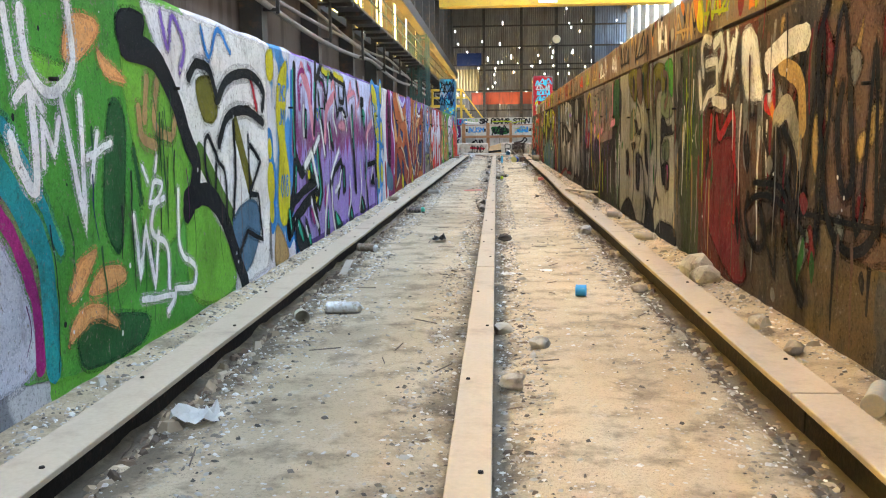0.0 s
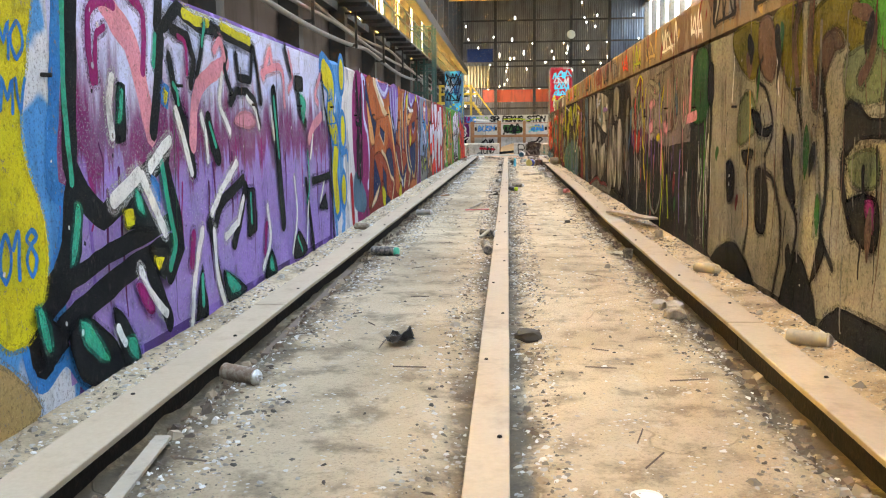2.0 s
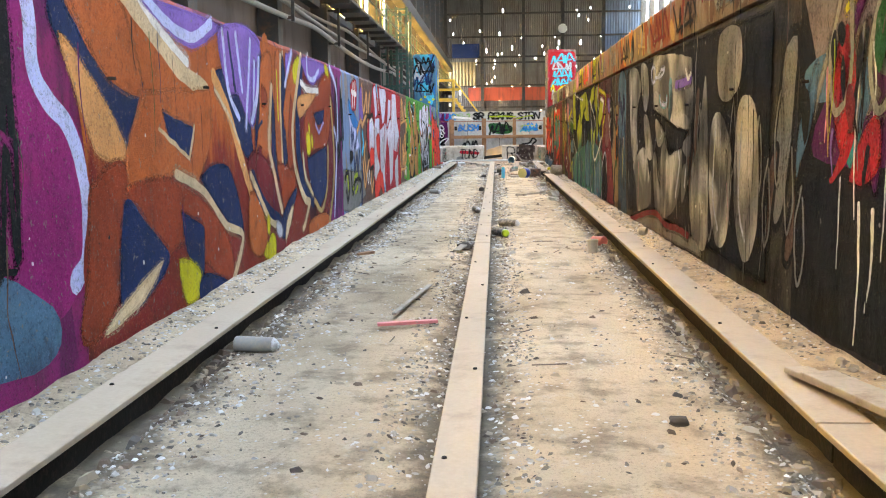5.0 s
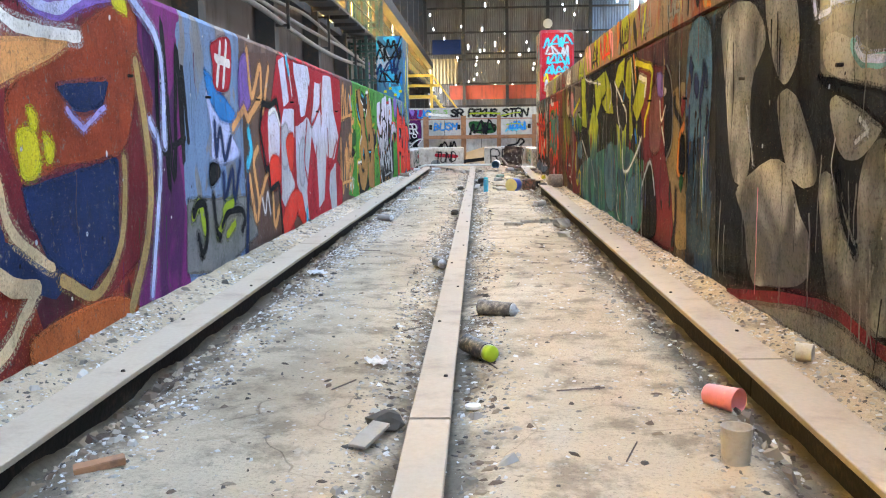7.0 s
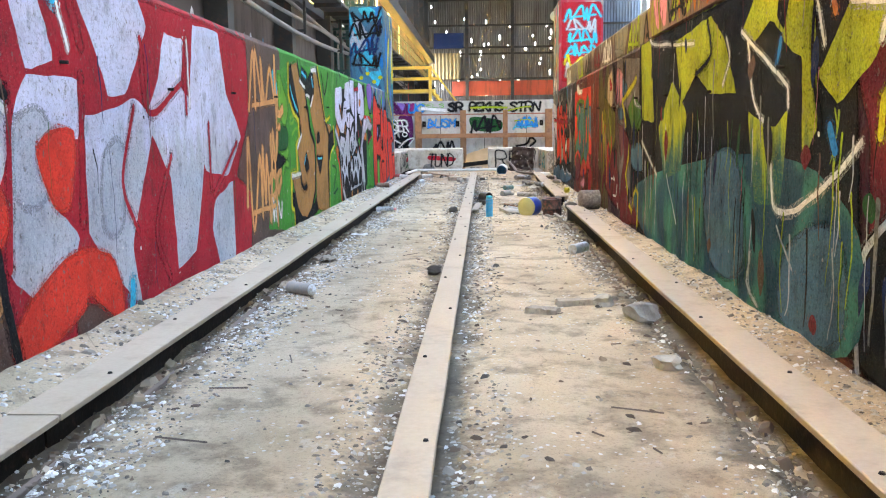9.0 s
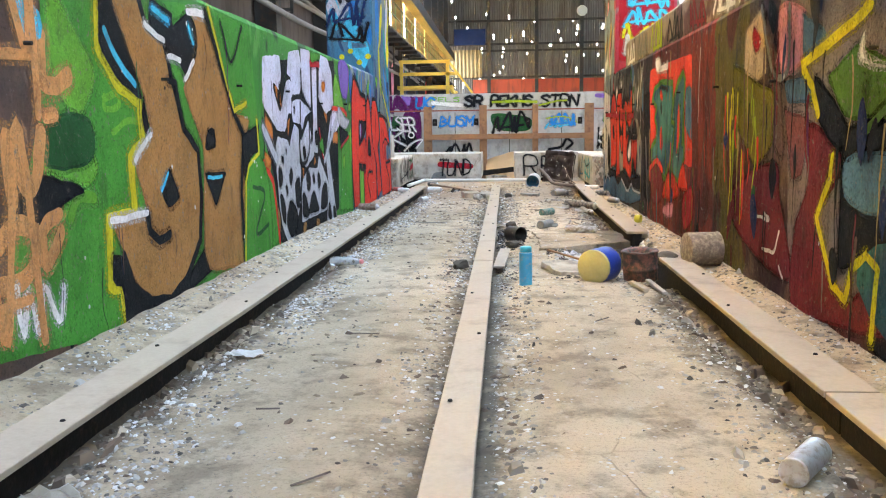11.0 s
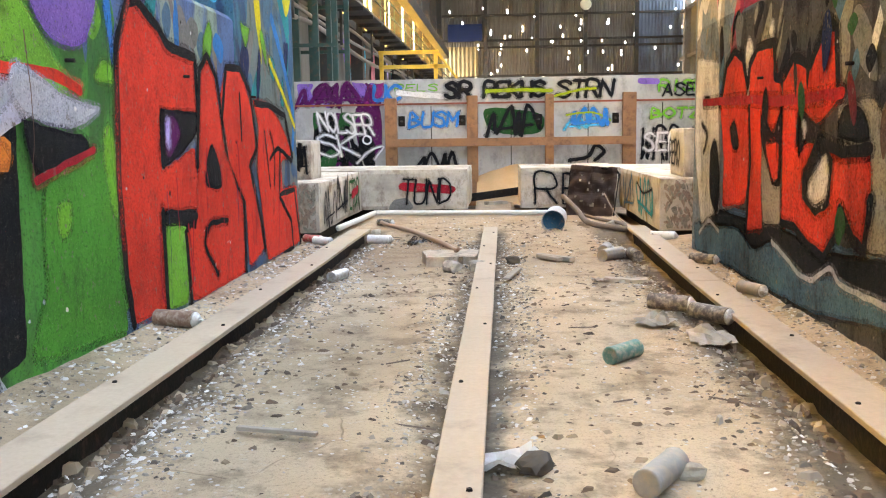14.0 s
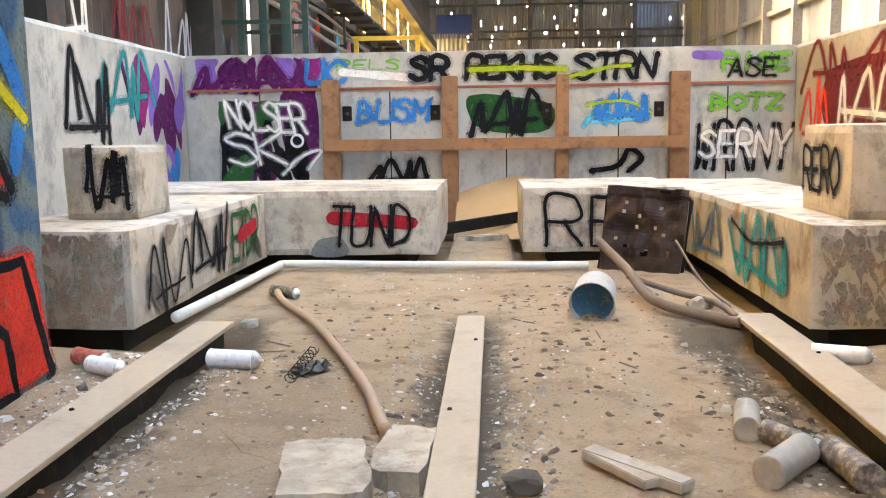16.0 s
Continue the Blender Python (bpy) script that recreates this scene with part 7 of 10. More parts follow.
a.line([(8.25, 1.54), (8.25, 1.28), (8.14, 1.07)], 0.07, "brown", 1.80)
a.line([(7.72, 1.44), (7.53, 1.38), (7.52, 1.24), (7.62, 1.15)], 0.06, "brown", 1.92)
a.blob([(8.1, 1.34), (7.91, 1.39), (7.81, 1.3), (7.94, 1.27), (8.12, 1.08)], "brown", 2.04)
a.line([(10.4, 1.54), (10.29, 1.04), (10.3, 0.54), (10.34, 0.06)], 0.06, "black", 2.16, False)
a.blob([(10.4, 1.39), (10.26, 1.4), (10.23, 1.15), (10.4, 1.15)], "black", 2.28)
a.blob([(10.17, 0.04), (9.9, 0.18), (9.47, 0.23), (9.07, 0.02), (9.87, 0.02)], "black", 2.40)
a.blob([(8.58, 0.06), (8.39, 0.33), (8.16, 0.26), (8.02, 0.02), (8.51, 0.02)], "black", 2.52)
a.blob([(7.95, 0.02), (7.8, 0.15), (7.66, 0.18), (7.13, 0.17), (7.11, 0.02)], "black", 2.64)
a.blob([(9.81, 0.73), (9.62, 0.72), (9.6, 0.54), (9.75, 0.49)], "black", 2.76)
a.blob([(9.12, 0.68), (8.95, 0.72), (8.85, 0.59), (8.9, 0.38), (9.08, 0.39)], "black", 2.88)
a.line([(9.11, 0.71), (8.8, 0.69), (8.63, 0.52), (8.6, 0.32), (8.7, 0.05)], 0.025, "black", 3.00)
a.line([(9.32, 0.22), (9.24, 0.42), (9.3, 0.72)], 0.025, "black", 3.12)
a.blob([(8.61, 0.96), (8.48, 0.81), (8.38, 0.58), (8.56, 0.65)], "black", 3.24)
a.line([(8.52, 0.65), (8.34, 0.47), (8.42, 0.24)], 0.03, "black", 3.36)
a.line([(8.43, 1.13), (8.34, 0.97)], 0.03, "black", 3.48)
a.line([(8.09, 1.22), (7.98, 0.92), (7.96, 0.65), (8, 0.47), (7.83, 0.33)], 0.035, "black", 3.60)
a.blob([(8.11, 0.22), (8.03, 0.43), (7.98, 0.47), (7.94, 0.38)], "black", 3.72)
a.blob([(7.77, 1.04), (7.65, 1.06), (7.48, 0.99), (7.24, 1), (7.23, 0.92), (7.59, 0.9), (7.75, 0.83)], "black", 3.84)
a.line([(7.77, 0.83), (7.75, 0.7), (7.63, 0.51)], 0.05, "black", 3.96)
a.blob([(7.69, 0.65), (7.4, 0.68), (7.36, 0.51), (7.45, 0.46), (7.63, 0.51)], "black", 4.08)
a.blob([(7.52, 0.65), (7.42, 0.66), (7.41, 0.54), (7.46, 0.55)], "magenta", 4.20)
a.blob([(9.24, 1.06), (9.07, 1.04), (8.99, 0.96), (8.8, 0.97), (8.87, 0.91), (9.1, 0.93)], "black", 4.32)
a.line([(9.03, 1.35), (9.14, 1.24), (8.93, 1.15), (8.8, 0.95), (8.93, 0.8)], 0.02, "black", 4.44)
a.blob([(9.43, 0.81), (9.17, 0.83), (9.28, 0.72)], "black", 4.56)
a.line([(8.38, 1.01), (8.3, 0.82), (8.32, 0.51)], 0.03, "grey", 4.68)
a.line([(8.15, 0.95), (8.06, 0.68), (8.09, 0.46)], 0.03, "grey", 4.80)
a.line([(9.66, 1.4), (9.69, 1.13)], 0.02, "white", 4.92)
a.line([(8.76, 1.32), (8.71, 1.14)], 0.02, "white", 5.04)
a.drips(6.8, 10.2, 0.5, 1.5, 40, ["black", "grey", "brown"], 7, 12, (0.008, 0.02))
a.done(wall_right, "pale grey letters with black hollows, worn and streaked")

a = Art(right_face, 0.1)
a.drips(10.25, 10.7, 0.4, 1.2, 26, ["white", "silver", "dgreen", "green"], 2, 1, (0.01, 0.03))
a.blob([(10.4, 1.05), (10.45, 1.5), (10.9, 1.5), (11.0, 1.05)], "dgreen", 1)
a.line([(11.0, 1.5), (11.05, 1.05)], 0.07, "pink", 2)
a.line([(10.8, 1.06), (11.2, 1.03)], 0.08, "pink", 2)
a.blob([(14.6, 1.56), (12.88, 1.56), (11.8, 1.56), (11.61, 0.04), (12.31, 0.02), (13.44, 0.07), (14.6, 0.02)], "black", 0.40, False)
a.blob([(14.04, 1.13), (13.27, 0.98), (13.22, 0.8), (14.38, 0.79)], "plum", 0.52)
a.blob([(14.52, 1.17), (14.14, 1.23), (14.01, 1.04), (14.41, 1.04)], "steel", 0.64)
a.blob([(14.13, 1.16), (13.86, 1.14), (13.91, 0.92), (14.1, 0.92)], "rosewood", 0.76)
a.blob([(13.32, 1.41), (12.49, 1.48), (11.8, 1.51), (11.73, 0.96), (12.18, 0.9), (12.71, 0.99), (13.16, 1.13)], "mauve", 0.88, False)
a.blob([(13.06, 1.22), (12.81, 1.25), (12.73, 1.19), (13.02, 1.16)], "pink", 1.00)
a.blob([(13.15, 1), (12.79, 1.05), (12.72, 1.01), (12.96, 0.92)], "pink", 1.12)
a.line([(13.07, 1.37), (13.17, 1.17), (13.08, 0.94), (12.9, 0.88), (12.72, 0.99), (12.71, 1.14)], 0.06, "putty", 1.24)
a.line([(12.75, 1.35), (12.83, 1.2), (12.84, 1.04)], 0.04, "pink", 1.36)
a.line([(13.08, 1.44), (12.75, 1.39), (12.51, 1.33), (12.64, 1.26), (12.96, 1.34)], 0.04, "putty", 1.48)
a.line([(12.31, 1.38), (12.28, 1.24), (12.44, 1.1), (12.38, 1.04)], 0.04, "putty", 1.60)
a.line([(12.76, 1.46), (12.65, 1.32), (12.52, 1.36), (12.55, 1.27)], 0.03, "putty", 1.72)
a.line([(12.43, 1.03), (12.34, 0.92), (12.31, 0.74), (12.31, 0.55)], 0.06, "pink", 1.84)
a.blob([(12.23, 1.02), (12.04, 1.03), (12.03, 0.93), (12.14, 0.92)], "pink", 1.96)
a.line([(14.07, 1.38), (13.8, 1.51), (13.57, 1.48), (13.55, 1.32), (13.68, 1.2)], 0.035, "yellow", 2.08)
a.line([(13.65, 1.24), (13.49, 1.09), (13.49, 0.82), (13.37, 0.74), (13.4, 0.65), (13.31, 0.45)], 0.04, "yellow", 2.20)
a.line([(13.32, 1.37), (13.39, 1.18), (13.38, 0.81)], 0.03, "yellow", 2.32)
a.line([(12.25, 1.33), (12.38, 1.12), (12.31, 1.01)], 0.04, "yellow", 2.44)
a.blob([(12.6, 0.89), (12.46, 0.92), (12.41, 0.87), (12.55, 0.85)], "yellow", 2.56)
a.line([(12.27, 0.75), (12.22, 0.5), (12.32, 0.07)], 0.04, "lime", 2.68)
a.line([(11.99, 0.53), (11.9, 0.18)], 0.045, "lime", 2.80)
a.line([(13.13, 0.59), (13.07, 0.32), (13.13, 0.09)], 0.035, "olive", 2.92)
a.line([(12.94, 0.53), (12.94, 0.3), (12.9, 0.15)], 0.035, "olive", 3.04)
a.line([(12.29, 0.56), (12.35, 0.32), (12.56, 0.16), (12.82, 0.17), (12.97, 0.31)], 0.035, "grey", 3.16)
a.line([(12.15, 0.86), (12.12, 0.74)], 0.03, "grey", 3.28)
a.line([(13.89, 1.3), (13.91, 1.1)], 0.02, "putty", 3.40)
a.drips(10.6, 14.4, 0.6, 1.4, 60, ["pink", "white", "grey", "black", "violet", "brown"], 2.5, 5, (0.01, 0.035))
a.shards(13.7, 14.6, 0.7, 1.45, 8, ["steel", "plum", "teal", "crimson"], 0.5, 8, (0.12, 0.3))
a.blob([(11.0, 0.86), (11.0, 1.56), (14.6, 1.56), (14.3, 1.05), (13.5, 0.95), (12.2, 0.8)], "mauve", 0.5, False)
a.shards(11.0, 14.4, 0.9, 1.5, 26, ["brown", "putty", "rosewood", "mauve", "steel"], 0.55, 73, (0.06, 0.2))
for u in (11.25, 11.6, 12.3, 12.7, 13.2, 13.7, 14.1):
    a.line([(u, 1.5), (u + 0.12, 1.2), (u + 0.04, 0.98), (u - 0.1, 1.1), (u - 0.08, 1.45)], 0.035, "putty", 3.6)
a.done(wall_right, "black wall with pink, grey and yellow runs")

a = Art(right_face, 0.05)
a.petals(14.5, 17.0, 0.15, 1.45, 13, ["brown", "grey", "brown"], "black", 0.04, 0.5, 4, (0.14, 0.3))
for i in range(15):
    u = 14.5 + i * 0.17
    v = 0.35 + 0.55 * ((i * 7) % 5) / 5
    a.line([(u, v + 0.3), (u + 0.07, v + 0.1), (u + 0.02, v - 0.15), (u - 0.06, v), (u - 0.02, v + 0.25)], 0.02, "grey", 5)
a.blob([(15.0, 0.12), (15.0, 1.5), (17.6, 1.54), (19.95, 1.5), (19.8, 0.1), (18.5, 0.2), (17.0, 0.17)], "black", 3, False)
a.blob([(19.54, 0.02), (18.23, 0.21), (17.63, 0.16), (16.83, 0.16), (16.43, 0.16), (16.42, 0.06), (18.11, 0.03), (19.54, 0.02)], "grey", 4.00, False)
a.blob([(19.8, 1.5), (19.3, 1.51), (19.04, 1.31), (19.24, 1.1), (19.25, 0.67), (19.53, 0.66), (19.71, 1.14)], "smoke", 4.10)
a.blob([(19.06, 1.52), (18.71, 1.49), (18.6, 1.24), (18.75, 1.08), (18.94, 1.22)], "pale_smoke", 4.20)
a.blob([(19.43, 0.59), (18.8, 0.76), (18.51, 0.53), (18.39, 0.43), (18.45, 0.26), (18.93, 0.16), (19.17, 0.17), (19.3, 0.43)], "smoke", 4.30)
a.blob([(18.85, 1.02), (18.62, 1.03), (18.35, 0.74), (18.45, 0.65), (18.69, 0.71)], "smoke", 4.40)
a.blob([(18.32, 0.68), (18.18, 0.71), (17.97, 0.49), (17.96, 0.66), (17.9, 0.81), (17.75, 0.85), (17.64, 0.73), (17.47, 0.75), (17.26, 0.78), (17.12, 0.76), (17.1, 0.62), (17.21, 0.43), (17.39, 0.29), (17.86, 0.17), (18.13, 0.2), (18.25, 0.39)], "smoke", 4.50)
a.blob([(18.24, 1), (17.89, 0.96), (17.78, 0.9), (17.98, 0.78), (18.16, 0.82)], "pale_smoke", 4.60)
a.blob([(18.4, 1.56), (17.47, 1.5), (16.83, 1.42), (16.84, 1.19), (16.87, 0.91), (17.32, 0.94), (17.72, 1), (18.36, 1.1)], "smoke", 4.70, False)
a.blob([(18.23, 1.25), (17.52, 1.04), (17, 1.03), (16.92, 0.93), (17.32, 0.95), (17.72, 1.01), (18.29, 1.11)], "pale_smoke", 4.80)
a.blob([(17.06, 0.83), (16.84, 0.88), (16.79, 0.77), (16.93, 0.72), (17.07, 0.76)], "smoke", 4.90)
a.blob([(17.11, 0.56), (17.03, 0.66), (16.9, 0.65), (16.9, 0.52), (17.08, 0.38)], "smoke", 5.00)
a.blob([(16.84, 1.21), (16.79, 1.31), (16.76, 1.15), (16.8, 0.86), (16.86, 0.86)], "smoke", 5.10, False)
a.blob([(16.39, 1.26), (16.57, 0.84), (16.74, 0.66), (16.83, 0.42), (16.73, 0.2), (16.63, 0.15), (16.27, 0.2)], "smoke", 5.20)
a.blob([(18.37, 1.09), (17.72, 1), (17.32, 0.93), (16.9, 0.9), (17.04, 0.86), (17.12, 0.78), (17.48, 0.76), (17.68, 0.84), (17.94, 0.95)], "black", 5.30)
a.blob([(17.76, 0.83), (17.64, 0.76), (17.39, 0.76), (17.58, 0.72)], "black", 5.40)
a.line([(18.14, 0.71), (18.08, 0.56), (17.96, 0.45)], 0.03, "black", 5.50)
a.line([(17.23, 0.75), (17.19, 0.65), (17.31, 0.41)], 0.035, "silver", 5.60)
a.line([(16.96, 0.63), (16.99, 0.5)], 0.03, "silver", 5.70)
a.line([(17.97, 0.92), (17.91, 0.88), (18, 0.84)], 0.02, "silver", 5.80)
a.line([(19.17, 0.72), (19.3, 1)], 0.02, "silver", 5.90)
a.line([(16.78, 0.94), (16.79, 0.78), (16.85, 0.58)], 0.05, "black", 6.00)
a.line([(18.06, 1.19), (17.96, 1.12), (17.76, 1.12), (17.73, 1.18)], 0.05, "glow_blue", 6.10)
a.line([(18.03, 1.18), (17.95, 1.13), (17.76, 1.12), (17.74, 1.17)], 0.03, "ice", 6.20)
a.line([(18.42, 1.34), (18.45, 1.44), (18.31, 1.45), (18.27, 1.35), (18.38, 1.32)], 0.025, "ice", 6.30)
a.line([(18.24, 1.36), (17.99, 1.36), (17.84, 1.41), (17.99, 1.41), (18.11, 1.37)], 0.025, "ice", 6.40)
a.line([(17.59, 1.26), (17.55, 1.13), (17.59, 1.06)], 0.14, "glow_blue", 6.50)
a.line([(17.37, 1.26), (17.1, 1.26), (16.85, 1.27)], 0.06, "violet", 6.60, False)
a.line([(17.03, 1.35), (16.95, 1.28), (16.85, 1.31)], 0.03, "white", 6.70)
a.line([(19.54, 0.02), (18.27, 0.2), (17.69, 0.15), (17.23, 0.17), (16.83, 0.16)], 0.05, "maroon", 6.80)
a.line([(17.35, 1.11), (17.34, 1.09)], 0.025, "white", 6.90)
a.blob([(16.2, 0.95), (16.22, 0.5), (16.0, 0.2), (15.75, 0.3), (15.7, 0.75), (15.95, 1.0)], "smoke", 7.6)
a.blob([(16.05, 1.48), (16.05, 1.15), (15.8, 1.08), (15.55, 1.2), (15.6, 1.48)], "pale_smoke", 7.7)
a.blob([(15.6, 1.0), (15.62, 0.5), (15.4, 0.18), (15.15, 0.4), (15.2, 0.95), (15.4, 1.1)], "smoke", 7.8)
a.line([(15.5, 0.95), (15.52, 0.5), (15.38, 0.3)], 0.03, "silver", 8)
a.line([(16.1, 0.9), (16.12, 0.5), (15.98, 0.3)], 0.03, "silver", 8)
a.blob([(20.6, 0.88), (20.55, 1.5), (20.1, 1.52), (19.98, 1.2), (20.06, 0.9), (20.3, 0.84)], "steel", 5)
a.drips(20.0, 20.6, 0.85, 1.1, 14, ["steel", "navy", "black"], 6, 9, (0.02, 0.06))
a.shards(20.05, 20.55, 0.9, 1.5, 5, ["maroon", "navy", "steel"], 6, 10, (0.06, 0.16))
a.drips(15.0, 20.0, 0.4, 1.5, 50, ["black", "grey"], 9, 9, (0.008, 0.02))
a.done(wall_right, "big charcoal and silver letters with airbrushed shading")

a = Art(right_face, 0.05)
a.blob([(21.04, 1.15), (20.83, 1.2), (20.67, 1.21), (20.54, 0.12), (20.85, 0.09), (21.06, 0.44), (21.24, 0.67), (21.06, 0.73), (21.03, 0.92)], "tan", 0.60, False)
a.blob([(22.52, 1.46), (21.7, 1.39), (21.12, 1.31), (21.01, 0.95), (21.24, 0.69), (21.02, 0.45), (20.91, 0.06), (21.21, 0.04), (22.11, 0.05), (22.1, 0.57), (22.13, 0.86)], "maroon", 0.72, False)
a.blob([(26.6, 1.56), (22.47, 1.56), (22.27, 1.13), (22.1, 0.07), (23.43, 0.02), (26.6, 0.02)], "black", 0.84, False)
a.blob([(21.83, 1.22), (21.49, 1.18), (21.44, 0.77), (21.84, 0.76)], "rosewood", 0.96)
a.blob([(21.6, 1.31), (21.34, 1.28), (21.33, 1.15), (21.54, 1.15)], "violet", 1.08)
a.blob([(21.35, 1.31), (21.15, 1.26), (21.04, 1.06), (21.06, 0.81), (21.24, 0.7), (21.31, 1)], "black", 1.20)
a.line([(21.25, 1.35), (21.1, 1.24), (21.04, 1.06), (21.05, 0.81), (21.22, 0.68)], 0.025, "grey", 1.32)
a.blob([(22.15, 0.45), (21.93, 0.61), (21.77, 0.64), (21.59, 0.44), (21.56, 0.1), (22.15, 0.06)], "black", 1.44)
a.line([(22.14, 0.04), (22.18, 0.37), (21.98, 0.57), (21.8, 0.64), (21.68, 0.53), (21.61, 0.41)], 0.035, "silver", 1.56)
a.line([(21.47, 1.1), (21.41, 0.96), (21.27, 1.06)], 0.02, "white", 1.68)
a.line([(21.38, 0.91), (21.34, 0.86), (21.29, 0.8)], 0.02, "white", 1.80)
a.blob([(21.32, 1.19), (21.25, 1.19), (21.24, 1.16), (21.31, 1.15)], "white", 1.92, False)
a.line([(20.97, 1.12), (20.94, 1.03), (20.76, 0.94)], 0.05, "black", 2.04)
a.line([(20.84, 1.31), (20.82, 1.13), (20.7, 1.01)], 0.05, "black", 2.16)
a.line([(20.88, 0.47), (20.88, 0.27), (20.96, 0.11)], 0.06, "black", 2.28)
a.line([(21.07, 0.5), (21.07, 0.38)], 0.05, "black", 2.40)
a.line([(20.68, 0.92), (20.79, 0.84), (20.83, 0.68), (20.82, 0.61), (20.65, 0.61)], 0.05, "orange", 2.52)
a.blob([(20.78, 0.82), (20.65, 0.85), (20.63, 0.62), (20.79, 0.62)], "black", 2.64)
a.blob([(26.6, 0.43), (23.5, 0.76), (22.28, 0.59), (22.23, 0.06), (23.54, 0.02), (26.12, 0.02)], "seafade", 2.76)
a.blob([(24.35, 0.63), (23.72, 0.76), (23.55, 0.16), (24.17, 0.14)], "steel", 2.88)
a.blob([(22.89, 0.38), (22.36, 0.51), (22.31, 0.07), (22.94, 0.05)], "steel", 3.00)
a.blob([(26.53, 1.56), (26.11, 1.56), (25.92, 0.93), (26.43, 0.96)], "limefade", 3.12, False)
a.blob([(25.75, 0.89), (25.29, 1.21), (24.84, 0.98), (24.97, 0.61), (25.52, 0.52)], "limefade", 3.24, False)
a.blob([(25.22, 1.46), (24.29, 1.52), (23.99, 1.36), (23.73, 1.06), (24.25, 1.08), (24.62, 1.21), (25.01, 1.04)], "limefade", 3.36, False)
a.blob([(23.66, 1.36), (23.46, 1.51), (23.07, 1.56), (23.14, 1.38), (22.95, 1.23), (23.21, 1.37), (23.44, 1.29)], "limefade", 3.48, False)
a.blob([(22.95, 1.49), (22.7, 1.54), (22.6, 0.88), (22.75, 0.73), (22.8, 1.16), (23.06, 1.26)], "limefade", 3.60, False)
a.blob([(22.63, 1.09), (22.31, 1.34), (21.99, 1.29), (22.09, 1.12), (22.4, 0.96)], "limefade", 3.72, False)
a.blob([(23.52, 0.96), (23.11, 0.88), (22.94, 0.97), (22.99, 0.55), (23.37, 0.52)], "limefade", 3.84, False)
a.blob([(24.75, 1.56), (23.7, 1.56), (23.58, 1.56), (24.3, 1.56)], "limefade", 3.96, False)
a.line([(24.36, 1.5), (24.27, 1.3), (24.62, 1.21)], 0.03, "black", 4.08)
a.line([(22.67, 1.44), (22.68, 1.15), (22.57, 0.88)], 0.03, "black", 4.20)
a.line([(26.13, 1.56), (25.9, 1.51), (24.68, 1.4)], 0.02, "white", 4.32)
a.line([(23.95, 1.36), (23.87, 1.25), (23.99, 1.12)], 0.02, "white", 4.44)
a.line([(23.66, 1.36), (22.95, 1.06), (22.94, 0.97)], 0.02, "white", 4.56, False)
a.line([(23.55, 1.3), (23.42, 1.01), (23.19, 0.88)], 0.02, "white", 4.68)
a.line([(22.71, 1.5), (22.56, 1.2)], 0.02, "white", 4.80)
a.line([(22.31, 1.33), (21.99, 1.29), (22.06, 1.18)], 0.04, "white", 4.92, False)
a.line([(26.42, 0.78), (25.78, 0.54)], 0.02, "white", 5.04)
a.line([(23.14, 0.72), (23.08, 0.54), (22.86, 0.53), (22.45, 0.68), (22.18, 0.83)], 0.025, "white", 5.16)
a.line([(23.4, 0.28), (23.44, 0.12), (23.27, 0.04)], 0.02, "silver", 5.28)
a.line([(25.42, 0.56), (25.08, 0.25)], 0.015, "silver", 5.40)
a.line([(24.63, 0.47), (24.51, 0.12)], 0.015, "silver", 5.52)
a.line([(23.03, 0.45), (22.82, 0.29)], 0.015, "silver", 5.64)
a.line([(22.49, 1.46), (21.85, 1.38), (21.74, 1.34), (21.85, 1.1), (22.03, 0.97), (22.04, 0.86)], 0.045, "yellow", 5.76, False)
a.line([(22.59, 1.53), (22.46, 1.31)], 0.04, "orange", 5.88)
a.line([(23.06, 1.26), (23.1, 1.17)], 0.04, "blue", 6.00)
a.line([(22.47, 0.88), (22.41, 0.8)], 0.05, "blue", 6.12)
a.drips(22.2, 26.4, 0.4, 1.0, 50, ["lime", "black", "dgreen", "silver"], 5.2, 3, (0.008, 0.02))
a.done(wall_right, "yellow-green letters over dark teal, maroon beside them")

a = Art(right_face, 0.05)
a.blob([(27.88, 1.56), (26.51, 1.46), (26.35, 0.11), (27.19, 0.02), (27.59, 0.06), (27.7, 0.95)], "mauve", 0.60, False)
a.blob([(27.87, 1.45), (27.49, 1.38), (27.5, 1.16), (27.83, 1.13)], "pink", 0.72)
a.blob([(27.77, 1.08), (27.41, 1.1), (27.34, 0.97), (27.7, 0.97)], "steel", 0.84, False)
a.blob([(27.75, 0.95), (27.38, 0.9), (27.45, 0.65), (27.6, 0.61)], "rosewood", 0.96, False)
a.blob([(27.49, 1.36), (27.21, 1.25), (27.47, 1.17), (27.51, 1.34)], "steel", 1.08)
a.blob([(28.11, 1.46), (27.84, 1.17), (27.71, 0.68), (27.91, 0.78), (28.01, 1.14)], "brown", 1.20, False)
a.blob([(28.49, 1.39), (28.18, 1.49), (28.06, 1.15), (28.34, 1.07), (28.5, 1.18)], "cream", 1.32, False)
a.blob([(28.31, 1.4), (28.18, 1.32), (28.26, 1.26), (28.35, 1.34)], "crimson", 1.44)
a.blob([(28.75, 1.23), (28.07, 1.07), (27.93, 1.05), (27.91, 0.78), (28.22, 0.64), (28.45, 0.77), (28.67, 0.91)], "olive", 1.56, False)
a.blob([(28.66, 0.51), (27.9, 0.69), (27.76, 0.5), (27.59, 0.13), (28.55, 0.26)], "maroon", 1.68)
a.line([(28.16, 0.39), (27.93, 0.39), (28.03, 0.42)], 0.02, "white", 1.80)
